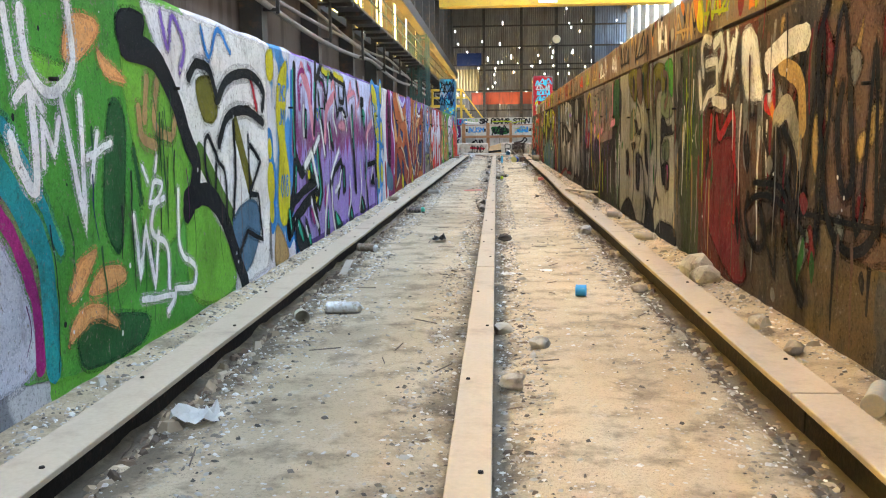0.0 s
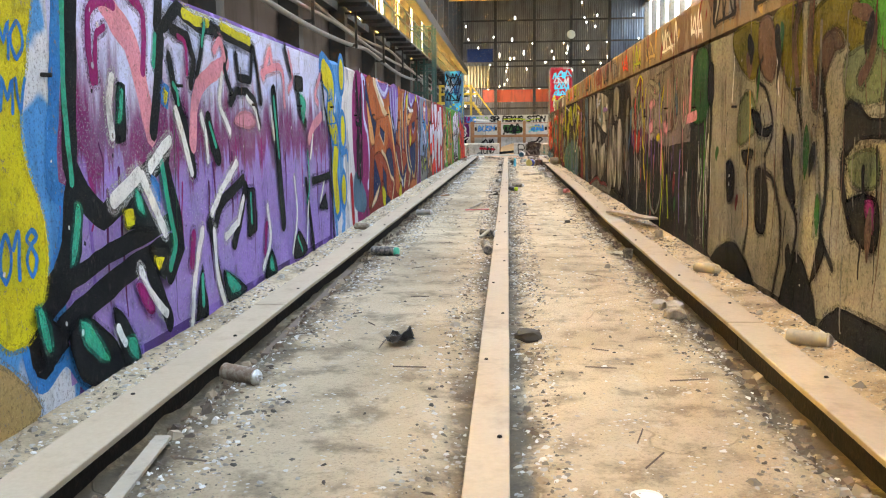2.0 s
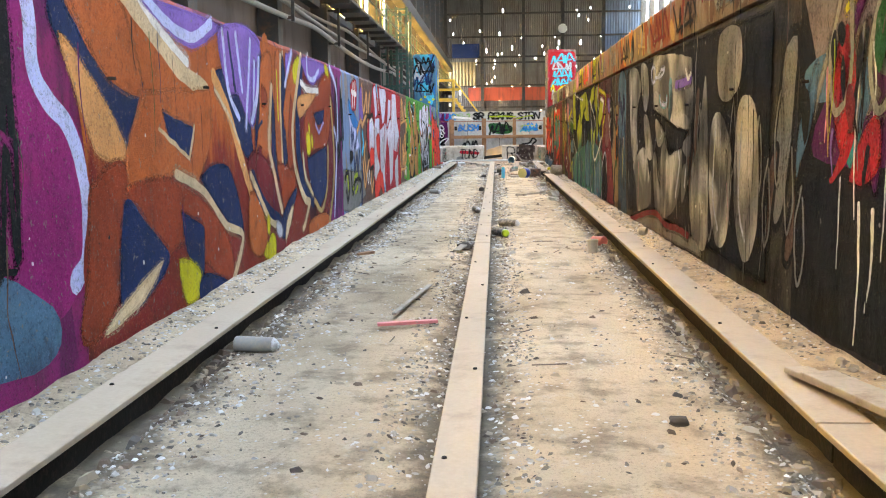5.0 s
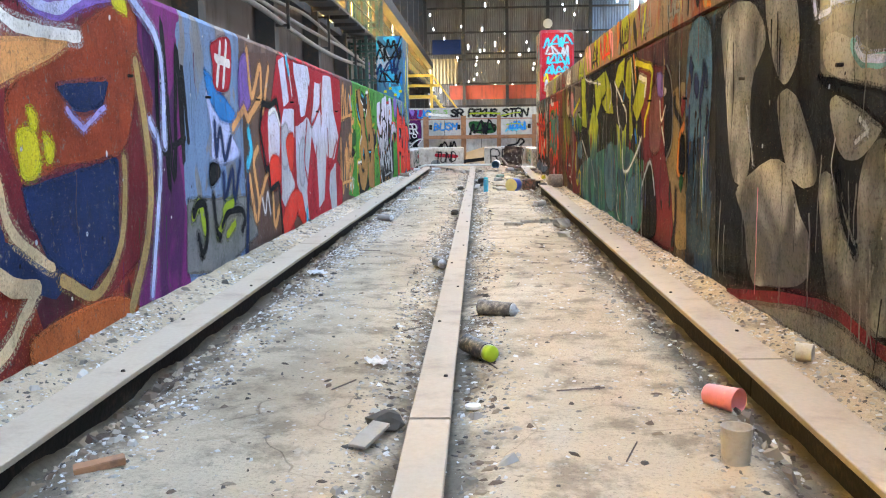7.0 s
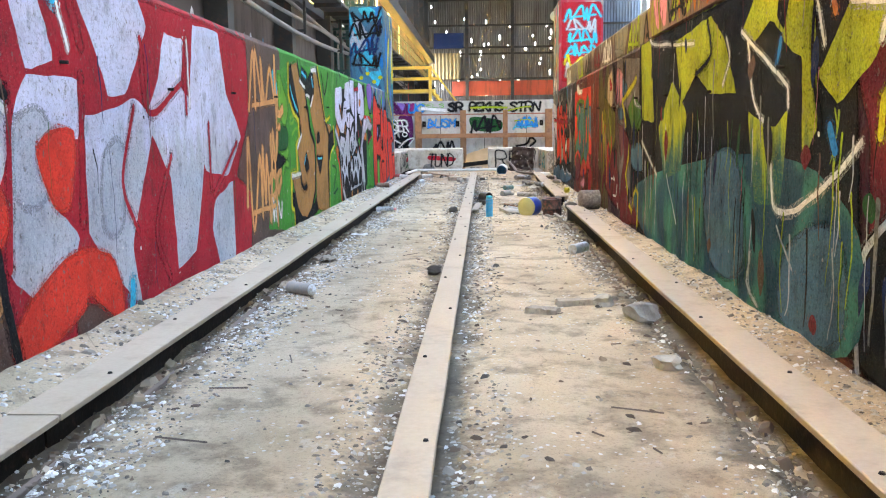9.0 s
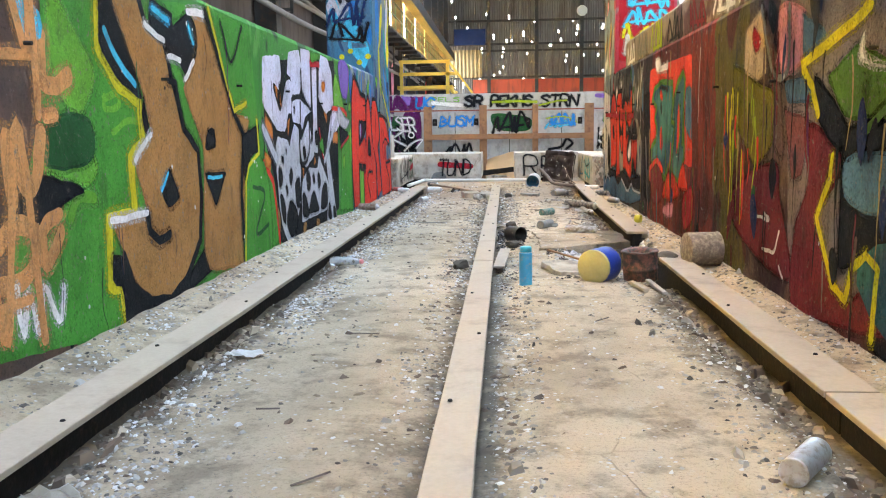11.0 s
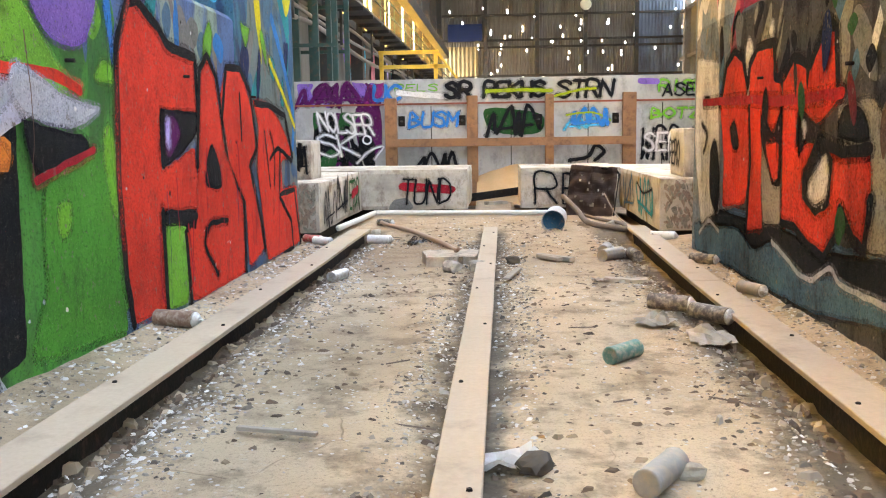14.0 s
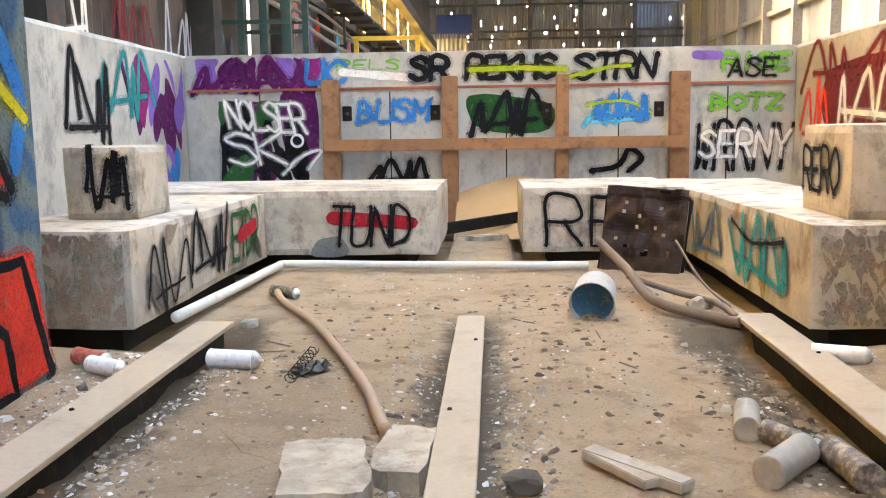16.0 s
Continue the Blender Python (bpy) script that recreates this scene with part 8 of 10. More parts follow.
a.line([(28.04, 0.23), (27.84, 0.24), (27.76, 0.35)], 0.02, "white", 1.92)
a.line([(27.75, 0.17), (27.68, 0.13)], 0.02, "white", 2.04)
a.line([(28.18, 1.49), (27.95, 1.14), (27.71, 1.14), (27.72, 1.43)], 0.035, "grey", 2.16)
a.blob([(27.38, 0.88), (26.99, 0.76), (27.01, 0.64), (27.24, 0.47), (27.14, 0.33), (26.88, 0.17), (26.67, 0.25), (26.44, 0.12), (27.19, 0.02), (27.54, 0.03), (27.53, 0.38), (27.36, 0.62)], "maroon", 2.28)
a.blob([(26.96, 0.86), (26.48, 0.92), (26.42, 0.4), (26.97, 0.28), (26.98, 0.72)], "black", 2.40, False)
a.blob([(26.94, 0.73), (26.67, 0.77), (26.46, 0.74), (26.43, 0.55), (26.89, 0.56)], "steel", 2.52)
a.blob([(27.18, 1.07), (26.85, 1.18), (26.5, 1.07), (26.47, 0.88), (26.96, 0.89)], "moss", 2.64, False)
a.blob([(26.85, 1.13), (26.8, 1.21), (26.76, 1.11), (26.49, 1.06), (26.77, 1.09)], "white", 2.76)
a.blob([(27.32, 1.08), (26.96, 0.89), (26.98, 0.76), (27.25, 0.88)], "black", 2.88)
a.line([(26.75, 1.31), (26.91, 1.26), (27.51, 1.14), (27.36, 1.04), (27.27, 0.92)], 0.05, "yellow", 3.00, False)
a.line([(27.08, 0.74), (27.09, 0.65), (27.24, 0.47), (27.02, 0.21), (26.88, 0.17), (26.82, 0.31), (26.69, 0.38), (26.58, 0.34), (26.61, 0.07)], 0.04, "yellow", 3.12, False)
a.line([(26.78, 0.75), (26.76, 0.83), (26.48, 0.96)], 0.04, "moss", 3.24)
a.drips(26.3, 28.6, 0.3, 1.4, 18, ["black", "maroon", "plum", "ochre"], 4, 64, (0.01, 0.035))
a.drips(28.1, 29.0, 0.7, 1.1, 18, ["yellow", "lime", "ochre", "red"], 3.5, 8, (0.02, 0.05))
a.done(wall_right, "maroon, green and black patches under yellow lines")

a = Art(right_face, 0.05)
a.blob([(31.79, 1.41), (30.81, 1.41), (29.95, 1.4), (29.86, 0.58), (30.38, 0.62), (31.11, 0.57), (31.74, 0.68), (31.84, 1.22)], "red", 0.60, False)
a.blob([(32.14, 1.18), (31.82, 1.22), (31.67, 0.18), (32.07, 0.21)], "black", 0.72, False)
a.line([(32.29, 0.73), (32.3, 0.36)], 0.06, "grey", 0.84)
a.line([(32.01, 0.77), (31.89, 0.23)], 0.05, "grey", 0.96)
a.blob([(30.15, 1.17), (29.93, 1.17), (29.88, 0.77), (30.13, 0.87)], "steel", 1.08, False)
a.blob([(30.17, 0.34), (29.84, 0.44), (29.81, 0.21), (30.11, 0.11)], "crimson", 1.20)
a.blob([(31.65, 1.13), (31.53, 1.22), (31.19, 1.27), (30.68, 1.23), (30.63, 1.04), (30.6, 1.09), (30.45, 1.22), (30.25, 1.29), (30.17, 1.23), (30.2, 1.04), (30.15, 0.64), (30.36, 0.45), (30.57, 0.48), (30.71, 0.6), (30.98, 0.44), (31.15, 0.5), (31.22, 0.56), (31.65, 0.54), (31.67, 0.69), (31.42, 0.77), (31.37, 0.87), (31.5, 0.96), (31.39, 1.05)], "seafade", 1.32, False)
a.line([(31.65, 1.13), (31.53, 1.22), (31.19, 1.27), (30.68, 1.23), (30.63, 1.04), (30.6, 1.09), (30.45, 1.22), (30.25, 1.29), (30.17, 1.23), (30.2, 1.04), (30.15, 0.64), (30.36, 0.45), (30.57, 0.48), (30.71, 0.6), (30.98, 0.44), (31.15, 0.5), (31.22, 0.56), (31.65, 0.54), (31.67, 0.69), (31.42, 0.77), (31.37, 0.87), (31.5, 0.96), (31.39, 1.05), (31.65, 1.13)], 0.05, "moss", 1.44, False)
a.blob([(31.26, 1.18), (31.18, 1.2), (31.11, 1.12), (31.23, 1.13)], "red", 1.56)
a.blob([(31.22, 0.84), (31.14, 0.88), (31.08, 0.71), (31.2, 0.7)], "red", 1.68)
a.blob([(30.43, 0.98), (30.38, 1.05), (30.32, 0.82), (30.47, 0.67), (30.45, 0.73)], "red", 1.80)
a.line([(30.63, 1.04), (30.68, 0.93), (30.56, 0.87), (30.7, 0.54)], 0.04, "moss", 1.92)
a.line([(30.2, 0.98), (30.22, 0.74)], 0.04, "moss", 2.04)
a.line([(30.34, 1.05), (30.33, 0.82), (30.39, 0.68)], 0.03, "moss", 2.16)
a.blob([(31.71, 0.45), (31.58, 0.52), (31.33, 0.56), (31.08, 0.47), (31.06, 0.27), (31.55, 0.2)], "maroon", 2.28)
a.blob([(31.02, 0.34), (30.79, 0.5), (30.52, 0.49), (30.34, 0.34), (30.96, 0.28)], "red", 2.40)
a.blob([(30.36, 0.42), (30.2, 0.6), (30.08, 0.53), (30.01, 0.41)], "red", 2.52)
a.line([(31.71, 0.41), (31.68, 0.51), (31.34, 0.58), (31.07, 0.51)], 0.05, "red", 2.64)
a.blob([(31.01, 0.19), (30.58, 0.27), (30.6, 0.15), (30.9, 0.14)], "pink", 2.76)
a.blob([(31.5, 1.48), (31.27, 1.47), (31.21, 1.38), (31.43, 1.37)], "white", 2.88)
a.line([(31.26, 1.38), (30.9, 1.38)], 0.05, "white", 3.00, False)
a.line([(31.21, 1.23), (30.87, 1.19), (30.87, 1.35)], 0.03, "black", 3.12, False)
a.drips(29.0, 31.7, 0.3, 0.9, 25, ["red", "teal", "maroon", "moss", "black"], 4, 5, (0.01, 0.03))
a.done(wall_right, "blue-green letters rimmed in green on red")

a = Art(right_face, 0.05)
a.shards(32.2, 35.6, 1.05, 1.55, 40, ["grey", "white", "black", "steel", "putty"], 0.2, 9, (0.06, 0.2))
a.blob([(35.61, 0.21), (34.54, 0.41), (32.27, 0.39), (32.25, 0.16), (33.15, 0.05), (35.59, 0.03)], "steel", 1.40, False)
a.blob([(35.45, 0.22), (35.03, 0.37), (34.18, 0.37), (33.66, 0.4), (33.45, 0.37), (32.91, 0.35), (32.27, 0.4), (32.25, 0.24), (32.65, 0.24), (32.93, 0.26), (33.16, 0.2), (33.44, 0.23), (33.75, 0.3), (34.1, 0.21), (34.45, 0.3)], "black", 1.52, False)
a.blob([(35.61, 1.38), (34.99, 1.31), (34.88, 0.38), (35.4, 0.22), (35.66, 0.77)], "white", 1.64, False)
a.blob([(34.04, 0.84), (33.68, 0.84), (33.63, 0.4), (33.93, 0.37)], "putty", 1.76, False)
a.blob([(32.94, 0.96), (32.58, 0.98), (32.32, 0.81), (32.28, 0.41), (32.58, 0.4)], "putty", 1.88, False)
a.blob([(34.78, 1.27), (34.6, 1.33), (34.41, 1.28), (34.28, 1.02), (34.2, 0.69), (34.29, 0.45), (34.81, 0.39), (34.8, 0.68), (34.92, 1.02)], "red", 2.00, False)
a.blob([(34.27, 1.23), (34.15, 1.31), (33.85, 1.32), (33.79, 1.13), (33.67, 1.08), (33.69, 0.93), (33.81, 0.85), (34, 0.96), (33.98, 0.53), (33.93, 0.35), (34.24, 0.3), (34.22, 0.69)], "red", 2.12, False)
a.blob([(33.95, 0.8), (33.68, 0.82), (33.65, 0.61), (33.78, 0.59)], "red", 2.24, False)
a.blob([(33.66, 1.12), (33.5, 1.21), (33.27, 1.15), (33.09, 1.31), (32.98, 1.28), (32.94, 1.05), (32.87, 1.02), (33.01, 0.94), (33.16, 0.89), (33.33, 0.95), (33.42, 0.97), (33.45, 0.78), (33.18, 0.81), (33.34, 0.66), (33.29, 0.57), (33.15, 0.51), (33, 0.56), (32.98, 0.73), (33.11, 0.8), (32.85, 0.77), (32.58, 0.78), (32.55, 0.62), (32.59, 0.41), (32.74, 0.44), (32.85, 0.53), (32.86, 0.44), (33.02, 0.32), (33.22, 0.35), (33.41, 0.41), (33.61, 0.4)], "red", 2.36, False)
a.line([(34.92, 1.02), (34.78, 1.27), (34.6, 1.33), (34.41, 1.28), (34.29, 1.11), (34.26, 1.23), (34.12, 1.31), (33.82, 1.31), (33.79, 1.13), (33.66, 1.12), (33.5, 1.21), (33.27, 1.15), (33.09, 1.32), (32.97, 1.28), (32.93, 1.05)], 0.05, "black", 2.48, False)
a.line([(34.25, 1), (34.2, 0.69), (34.25, 0.32)], 0.04, "black", 2.60, False)
a.blob([(35.16, 0.73), (35.03, 0.8), (34.91, 0.63), (34.93, 0.35), (35.14, 0.45)], "black", 2.72)
a.blob([(34.66, 0.88), (34.55, 0.92), (34.45, 0.78), (34.58, 0.76)], "black", 2.84)
a.blob([(34.03, 0.96), (33.78, 0.84), (33.7, 0.94), (33.66, 1.03), (33.64, 0.59), (33.78, 0.58), (34.01, 0.82)], "black", 2.96, False)
a.blob([(33.92, 0.79), (33.7, 0.81), (33.68, 0.63), (33.78, 0.61)], "red", 3.08, False)
a.blob([(33.38, 0.93), (33.29, 0.85), (33.39, 0.74)], "black", 3.20)
a.blob([(33.35, 0.91), (33.29, 0.88), (33.32, 0.84)], "white", 3.32)
a.line([(33.11, 0.8), (32.98, 0.73), (33, 0.56), (33.14, 0.51), (33.29, 0.57), (33.3, 0.65), (33.15, 0.67)], 0.055, "black", 3.44, False)
a.blob([(33.21, 0.64), (33.04, 0.75), (33, 0.61), (33.12, 0.54), (33.22, 0.57)], "white", 3.56)
a.blob([(32.9, 0.89), (32.83, 0.96), (32.66, 0.94), (32.59, 0.82), (32.78, 0.82), (32.89, 0.84)], "black", 3.68)
a.line([(33.11, 0.81), (32.85, 0.77), (32.57, 0.79)], 0.05, "black", 3.80, False)
a.line([(32.85, 0.54), (32.71, 0.43), (32.59, 0.4), (32.55, 0.6)], 0.05, "black", 3.92, False)
a.line([(33.61, 0.41), (33.41, 0.41), (33.22, 0.35), (33.02, 0.32), (32.86, 0.44)], 0.04, "black", 4.04, False)
a.line([(35.44, 0.16), (35.16, 0.27), (34.88, 0.23)], 0.025, "silver", 4.16)
a.line([(33.75, 0.3), (33.54, 0.25), (33.21, 0.19), (32.93, 0.28), (32.79, 0.23), (32.31, 0.23)], 0.025, "silver", 4.28)
a.line([(35.38, 1.06), (34.32, 1.04), (33.62, 1.01), (32.87, 1.01)], 0.05, "crimson", 4.40)
a.line([(35.42, 0.92), (35.26, 0.84), (35.35, 0.73)], 0.03, "black", 4.52)
a.shards(34.6, 35.65, 1.5, 3.0, 20, ["ochre", "white", "grey", "pink", "brown"], 0.3, 5, (0.06, 0.26))
a.done(wall_right, "red letters with black and white gaps")

a = Art(lambda u, v, e: (u, 34.5 - e, v))
a.blob([(XR + 0.04, 1.7), (XR + 0.04, 3.02), (XR + 0.7, 3.02), (XR + 0.7, 1.7)], "crimson", 0, False)
for k, v in enumerate((2.85, 2.65, 2.45, 2.25, 2.05, 1.9)):
    a.scrawl(XR + 0.12, XR + 0.66, v - 0.1, v + 0.08, 0.035, ("cyan", "silver", "cyan", "cyan", "yellow", "silver")[k], 2, k + 4, 8)
a.done(col_right, "cyan scrawls on red on the pier's face")

# later layers that break up the right wall
a = Art(right_face)
for u0, u1, n, tones in ((2.5, 14.8, 60, ["black", "black", "brown", "grey", "maroon", "dgreen"]), (20.2, 34.3, 70, ["black", "black", "brown", "maroon", "dgreen", "navy"])):
    a.shards(u0, u1, 0.08, 1.5, n, tones, 10.5, 51, (0.04, 0.13), 0.3)
a.drips(2.5, 14.8, 0.2, 1.5, 60, ["black", "black", "brown", "grey", "ochre"], 11.5, 52, (0.008, 0.035))
a.drips(15.0, 20.0, 0.2, 1.5, 40, ["black", "black", "grey"], 11.5, 54, (0.006, 0.016))
a.drips(20.0, 34.3, 0.2, 1.5, 60, ["black", "black", "brown", "grey", "ochre"], 11.5, 55, (0.008, 0.035))
a.drips(10.5, 34.3, 0.4, 1.5, 30, ["white", "lime", "pink", "silver"], 12, 53, (0.006, 0.016))
rng = random.Random(78)
for _ in range(160):
    a.disc(rng.uniform(2.6, 34.4), rng.uniform(0.1, 1.5), rng.uniform(0.003, 0.012), rng.choice(["white", "grey", "black", "silver"]), 12.5)
a.done(wall_right, "dark patches, runs and flecks over older paint")

def film_mat(name, soot, scuff):
    """Soot runs, specks and rubbed-off patches that lie over all the paint of a wall."""
    m, nt, b = start_mat(name)
    out = [n for n in nt.nodes if n.type == "OUTPUT_MATERIAL"][0]
    runs = step(nt, noisy(nt, 6, 7, (1, 1, 0.3), 0.75), 0.48, 0.68)
    blot = step(nt, noisy(nt, 1.3, 7, (1, 1, 0.7), 0.7), 0.42, 0.7)
    speck = step(nt, noisy(nt, 60, 5, rough=0.75), 0.5, 0.64)
    bare = step(nt, noisy(nt, 13, 9, (1, 1, 0.8), 0.85), 1 - scuff, 1 - scuff + 0.03)
    dirt = calc(nt, "MULTIPLY", calc(nt, "ADD", calc(nt, "ADD", calc(nt, "MULTIPLY", runs, 0.45), calc(nt, "MULTIPLY", blot, 0.5)), calc(nt, "MULTIPLY", speck, 0.5)), soot)
    c = mix(nt, bare, (0.022, 0.019, 0.016), mix(nt, noisy(nt, 40, 4), (0.10, 0.09, 0.08), (0.30, 0.28, 0.25)))
    finish(nt, b, c, 0.85, None, 0, 0, 0.0, 0.05)
    ms = nd(nt, "MixShader")
    nt.links.new(calc(nt, "MINIMUM", calc(nt, "MAXIMUM", dirt, calc(nt, "MULTIPLY", bare, 0.8)), 1.0), ms.inputs[0])
    nt.links.new(nd(nt, "BsdfTransparent").outputs[0], ms.inputs[1])
    nt.links.new(b.outputs[0], ms.inputs[2])
    nt.links.new(ms.outputs[0], out.inputs["Surface"])
    return m


S["film_left"], S["film_right"] = film_mat("soot_film_left", 0.2, 0.38), film_mat("soot_film_right", 0.75, 0.385)
for face, wall, u0, u1, tone in ((left_face, wall_left, 1.0, 36.0, "film_left"), (right_face, wall_right, 0.5, 35.7, "film_right")):
    a = Art(face)
    a.add([(u0, 0.0), (u1, 0.0), (u1, 1.56), (u0, 1.56)], [(0, 1, 2, 3)], 17, tone)
    a.done(wall, "soot, runs and rubbed patches over the paint")

# tags on the upper course
a = Art(lambda u, v, e: (XR - 0.006 - e, u, v))
rng = random.Random(5)
for i in range(22):
    u = 3.5 + i * 1.02
    a.scrawl(u, u + rng.uniform(0.4, 0.8), 1.66, 1.84, 0.03, rng.choice(["maroon", "black", "red", "white", "ochre", "lime", "grey"]), 1, i, 7)
a.shards(5, 6.6, 1.62, 1.9, 4, ["blue", "yellow", "orange"], 0, 2, (0.15, 0.3))
a.shards(22, 26, 1.62, 1.9, 10, ["limefade", "lime", "pink"], 0, 3, (0.15, 0.3))
a.shards(2.5, 26.0, 1.6, 1.92, 170, ["brown", "maroon", "ochre", "grey", "black", "orange", "putty"], 0.2, 74, (0.04, 0.16))
a.drips(2.5, 26.0, 1.7, 1.92, 90, ["black", "brown", "putty", "maroon"], 1.5, 75, (0.008, 0.03))
a.done(course, "faded tags along the upper course")
a = Art(lambda u, v, e: (XR + 0.126 - e, u, v))
for i in range(9):
    u = 26.5 + i * 0.9
    a.scrawl(u, u + 0.6, 1.64, 1.86, 0.035, ("black", "lime", "grey", "white", "maroon")[i % 5], 1, i + 40, 8)
a.done(course_b, "faded tags along the set-back course")

# ---- tags on the end wall ----
a = Art(lambda u, v, e: (u, YE - e, v))
a.shards(-2.8, -1.6, 1.28, 1.6, 18, ["plum", "magenta", "plum", "violet"], 0, 3, (0.12, 0.24))
a.scrawl(-2.8, -1.75, 1.32, 1.56, 0.05, "plum", 2, 4, 10)
a.text("UC", -1.75, 1.36, 0.16, 0.2, 0.045, "blue", 2)
a.shards(-2.6, -1.75, 0.42, 1.2, 22, ["black", "black", "dgreen", "plum"], 0.6, 14, (0.12, 0.26))
a.scrawl(-2.65, -1.8, 0.45, 1.1, 0.05, "black", 1.6, 15, 11)
a.blob([(-1.95, 0.7), (-2.0, 1.25), (-1.68, 1.3), (-1.66, 0.65)], "plum", 0.4)
a.text("NOLSER", -2.5, 0.95, 0.12, 0.27, 0.026, "white", 4, 1, -0.18, 0.05, -0.012)
a.text("SK", -2.5, 0.6, 0.26, 0.3, 0.026, "white", 4, 1, -0.2, 0.1)
a.disc(-1.85, 0.82, 0.07, "white", 4)
a.disc(-1.85, 0.82, 0.045, "black", 5)
a.line([(-2.0, 0.5), (-1.8, 0.68), (-1.62, 0.72), (-1.75, 0.55)], 0.024, "white", 4)
a.text("BUSM", -1.26, 0.98, 0.14, 0.2, 0.036, "blue", 3, 1, 0.15, 0.25, 0.005)
a.text("SR", -0.75, 1.38, 0.15, 0.2, 0.055, "black", 3, 1, 0.1, 0.25)
a.line([(-1.4, 1.46), (-1.0, 1.42), (-0.75, 1.40)], 0.07, "white", 2)
a.text("RELS", -1.45, 1.48, 0.12, 0.09, 0.018, "leaf", 1)
a.text("REKHS", -0.22, 1.38, 0.14, 0.2, 0.05, "black", 3, 1, 0.1, 0.2)
a.line([(-0.18, 1.46), (0.3, 1.47), (0.7, 1.45)], 0.045, "lime", 4)
a.blob([(-0.2, 1.22), (-0.15, 0.95), (0.2, 0.86), (0.55, 0.9), (0.58, 1.12), (0.25, 1.2)], "dgreen", 1)
a.scrawl(-0.15, 0.5, 0.9, 1.2, 0.05, "black", 3, 4, 8)
a.text("STRN", 0.78, 1.36, 0.16, 0.22, 0.045, "black", 3, 1, 0.15, 0.2)
a.line([(0.75, 1.38), (1.1, 1.46), (1.3, 1.47)], 0.03, "lime", 4)
a.scrawl(0.95, 1.5, 0.98, 1.18, 0.045, "blue", 3, 6, 8)
a.scrawl(0.9, 1.5, 0.95, 1.1, 0.03, "cyan", 2, 7, 7)
a.line([(0.9, 1.12), (1.25, 1.15), (1.5, 1.04)], 0.025, "lime", 4)
a.scrawl(-1.15, -0.55, 0.42, 0.6, 0.045, "black", 3, 12, 8)
a.line([(0.95, 0.5), (1.2, 0.55), (1.3, 0.7), (1.42, 0.62), (1.3, 0.5)], 0.05, "black", 3)
a.line([(1.9, 1.56), (2.12, 1.55)], 0.08, "violet", 2)
a.text("RISE", 2.15, 1.42, 0.12, 0.14, 0.03, "leaf", 2)
a.text("ASE", 2.2, 1.36, 0.12, 0.16, 0.025, "black", 3)
a.text("BOTZ", 2.05, 1.06, 0.13, 0.13, 0.03, "leaf", 3)
a.text("SERNY", 1.95, 0.62, 0.13, 0.24, 0.03, "white", 4)
a.text("WRRNY", 1.9, 0.5, 0.14, 0.42, 0.036, "black", 3)
a.done(wall_back, "spray tags in white, blue, black and green")

a = Art(lambda u, v, e: (-2.93 + e, u, v))
a.shards(40.0, 41.4, 0.7, 1.55, 12, ["plum", "magenta", "violet"], 0, 3, (0.15, 0.35))
a.scrawl(39.6, 40.6, 1.1, 1.5, 0.05, "teal", 1, 4, 8)
a.scrawl(39.0, 39.8, 0.9, 1.4, 0.05, "black", 2, 5, 8)
a.shards(39.8, 41.3, 0.4, 0.8, 6, ["blue", "violet"], 0, 6, (0.1, 0.3))
a.done(wall_end, "purple and teal paint on the side wall")
a = Art(lambda u, v, e: (2.82 - e, u, v))
a.scrawl(39.2, 41.2, 1.25, 1.55, 0.05, "maroon", 2, 5, 10)
a.blob([(39.0, 0.8), (39.0, 1.35), (40.6, 1.35), (40.6, 0.85)], "maroon", 0)
a.scrawl(39.0, 40.5, 0.9, 1.25, 0.05, "white", 2, 6, 8)
a.scrawl(40.6, 41.3, 0.8, 1.3, 0.04, "red", 2, 7, 6)
a.done(wall_end_r, "maroon and white scrawls on the side wall")

a = Art(lambda u, v, e: (HX0 + 0.07 + e, u, v))
a.text("S.SMAN", 24.0, 2.55, 0.45, 0.4, 0.05, "silver", 1)
a.text("SMAN", 17.5, 2.35, 0.4, 0.45, 0.05, "silver", 1)
for i in range(10):
    a.scrawl(30 + i * 2.2, 31.6 + i * 2.2, 2.0, 3.0, 0.08, ("silver", "steel", "white", "maroon")[i % 4], 1, i, 8)
for i in range(22):
    u = 54 + i * 2.2
    a.shards(u, u + 2.2, 1.2, 4.4, 4, ["pink", "cyan", "violet", "mint", "red", "silver", "lilac", "navy"], 0, i, (0.5, 1.3))
a.done(left_frame, "faded tags and bright murals on the side wall")


# ---- things at the pit's end ----
def chipped_block(name, x0, x1, y0, y1, z0, z1, label, group, seed, amount=0.012):
    bm = bmesh.new()
    box(bm, x0, x1, y0, y1, z0, z1)
    bmesh.ops.subdivide_edges(bm, edges=bm.edges[:], cuts=9, use_grid_fill=True)
    mid = Vector(((x0 + x1) / 2, (y0 + y1) / 2, (z0 + z1) / 2))
    half = Vector(((x1 - x0) / 2, (y1 - y0) / 2, (z1 - z0) / 2))
    for v in bm.verts:
        near = sorted(h - abs(c) for c, h in zip(v.co - mid, half))
        if near[1] < 0.02:
            k = 0.6 + 0.8 * abs(noise.noise(v.co * 3 + Vector((seed, 0, 0))))
            v.co += (mid - v.co).normalized() * 0.018 * k
        v.co += noise.noise_vector(v.co * 4 + Vector((seed, 2, 5))) * amount * 0.5
    return tagged(mesh_ob(name, bm, M_block), label, "block", group)


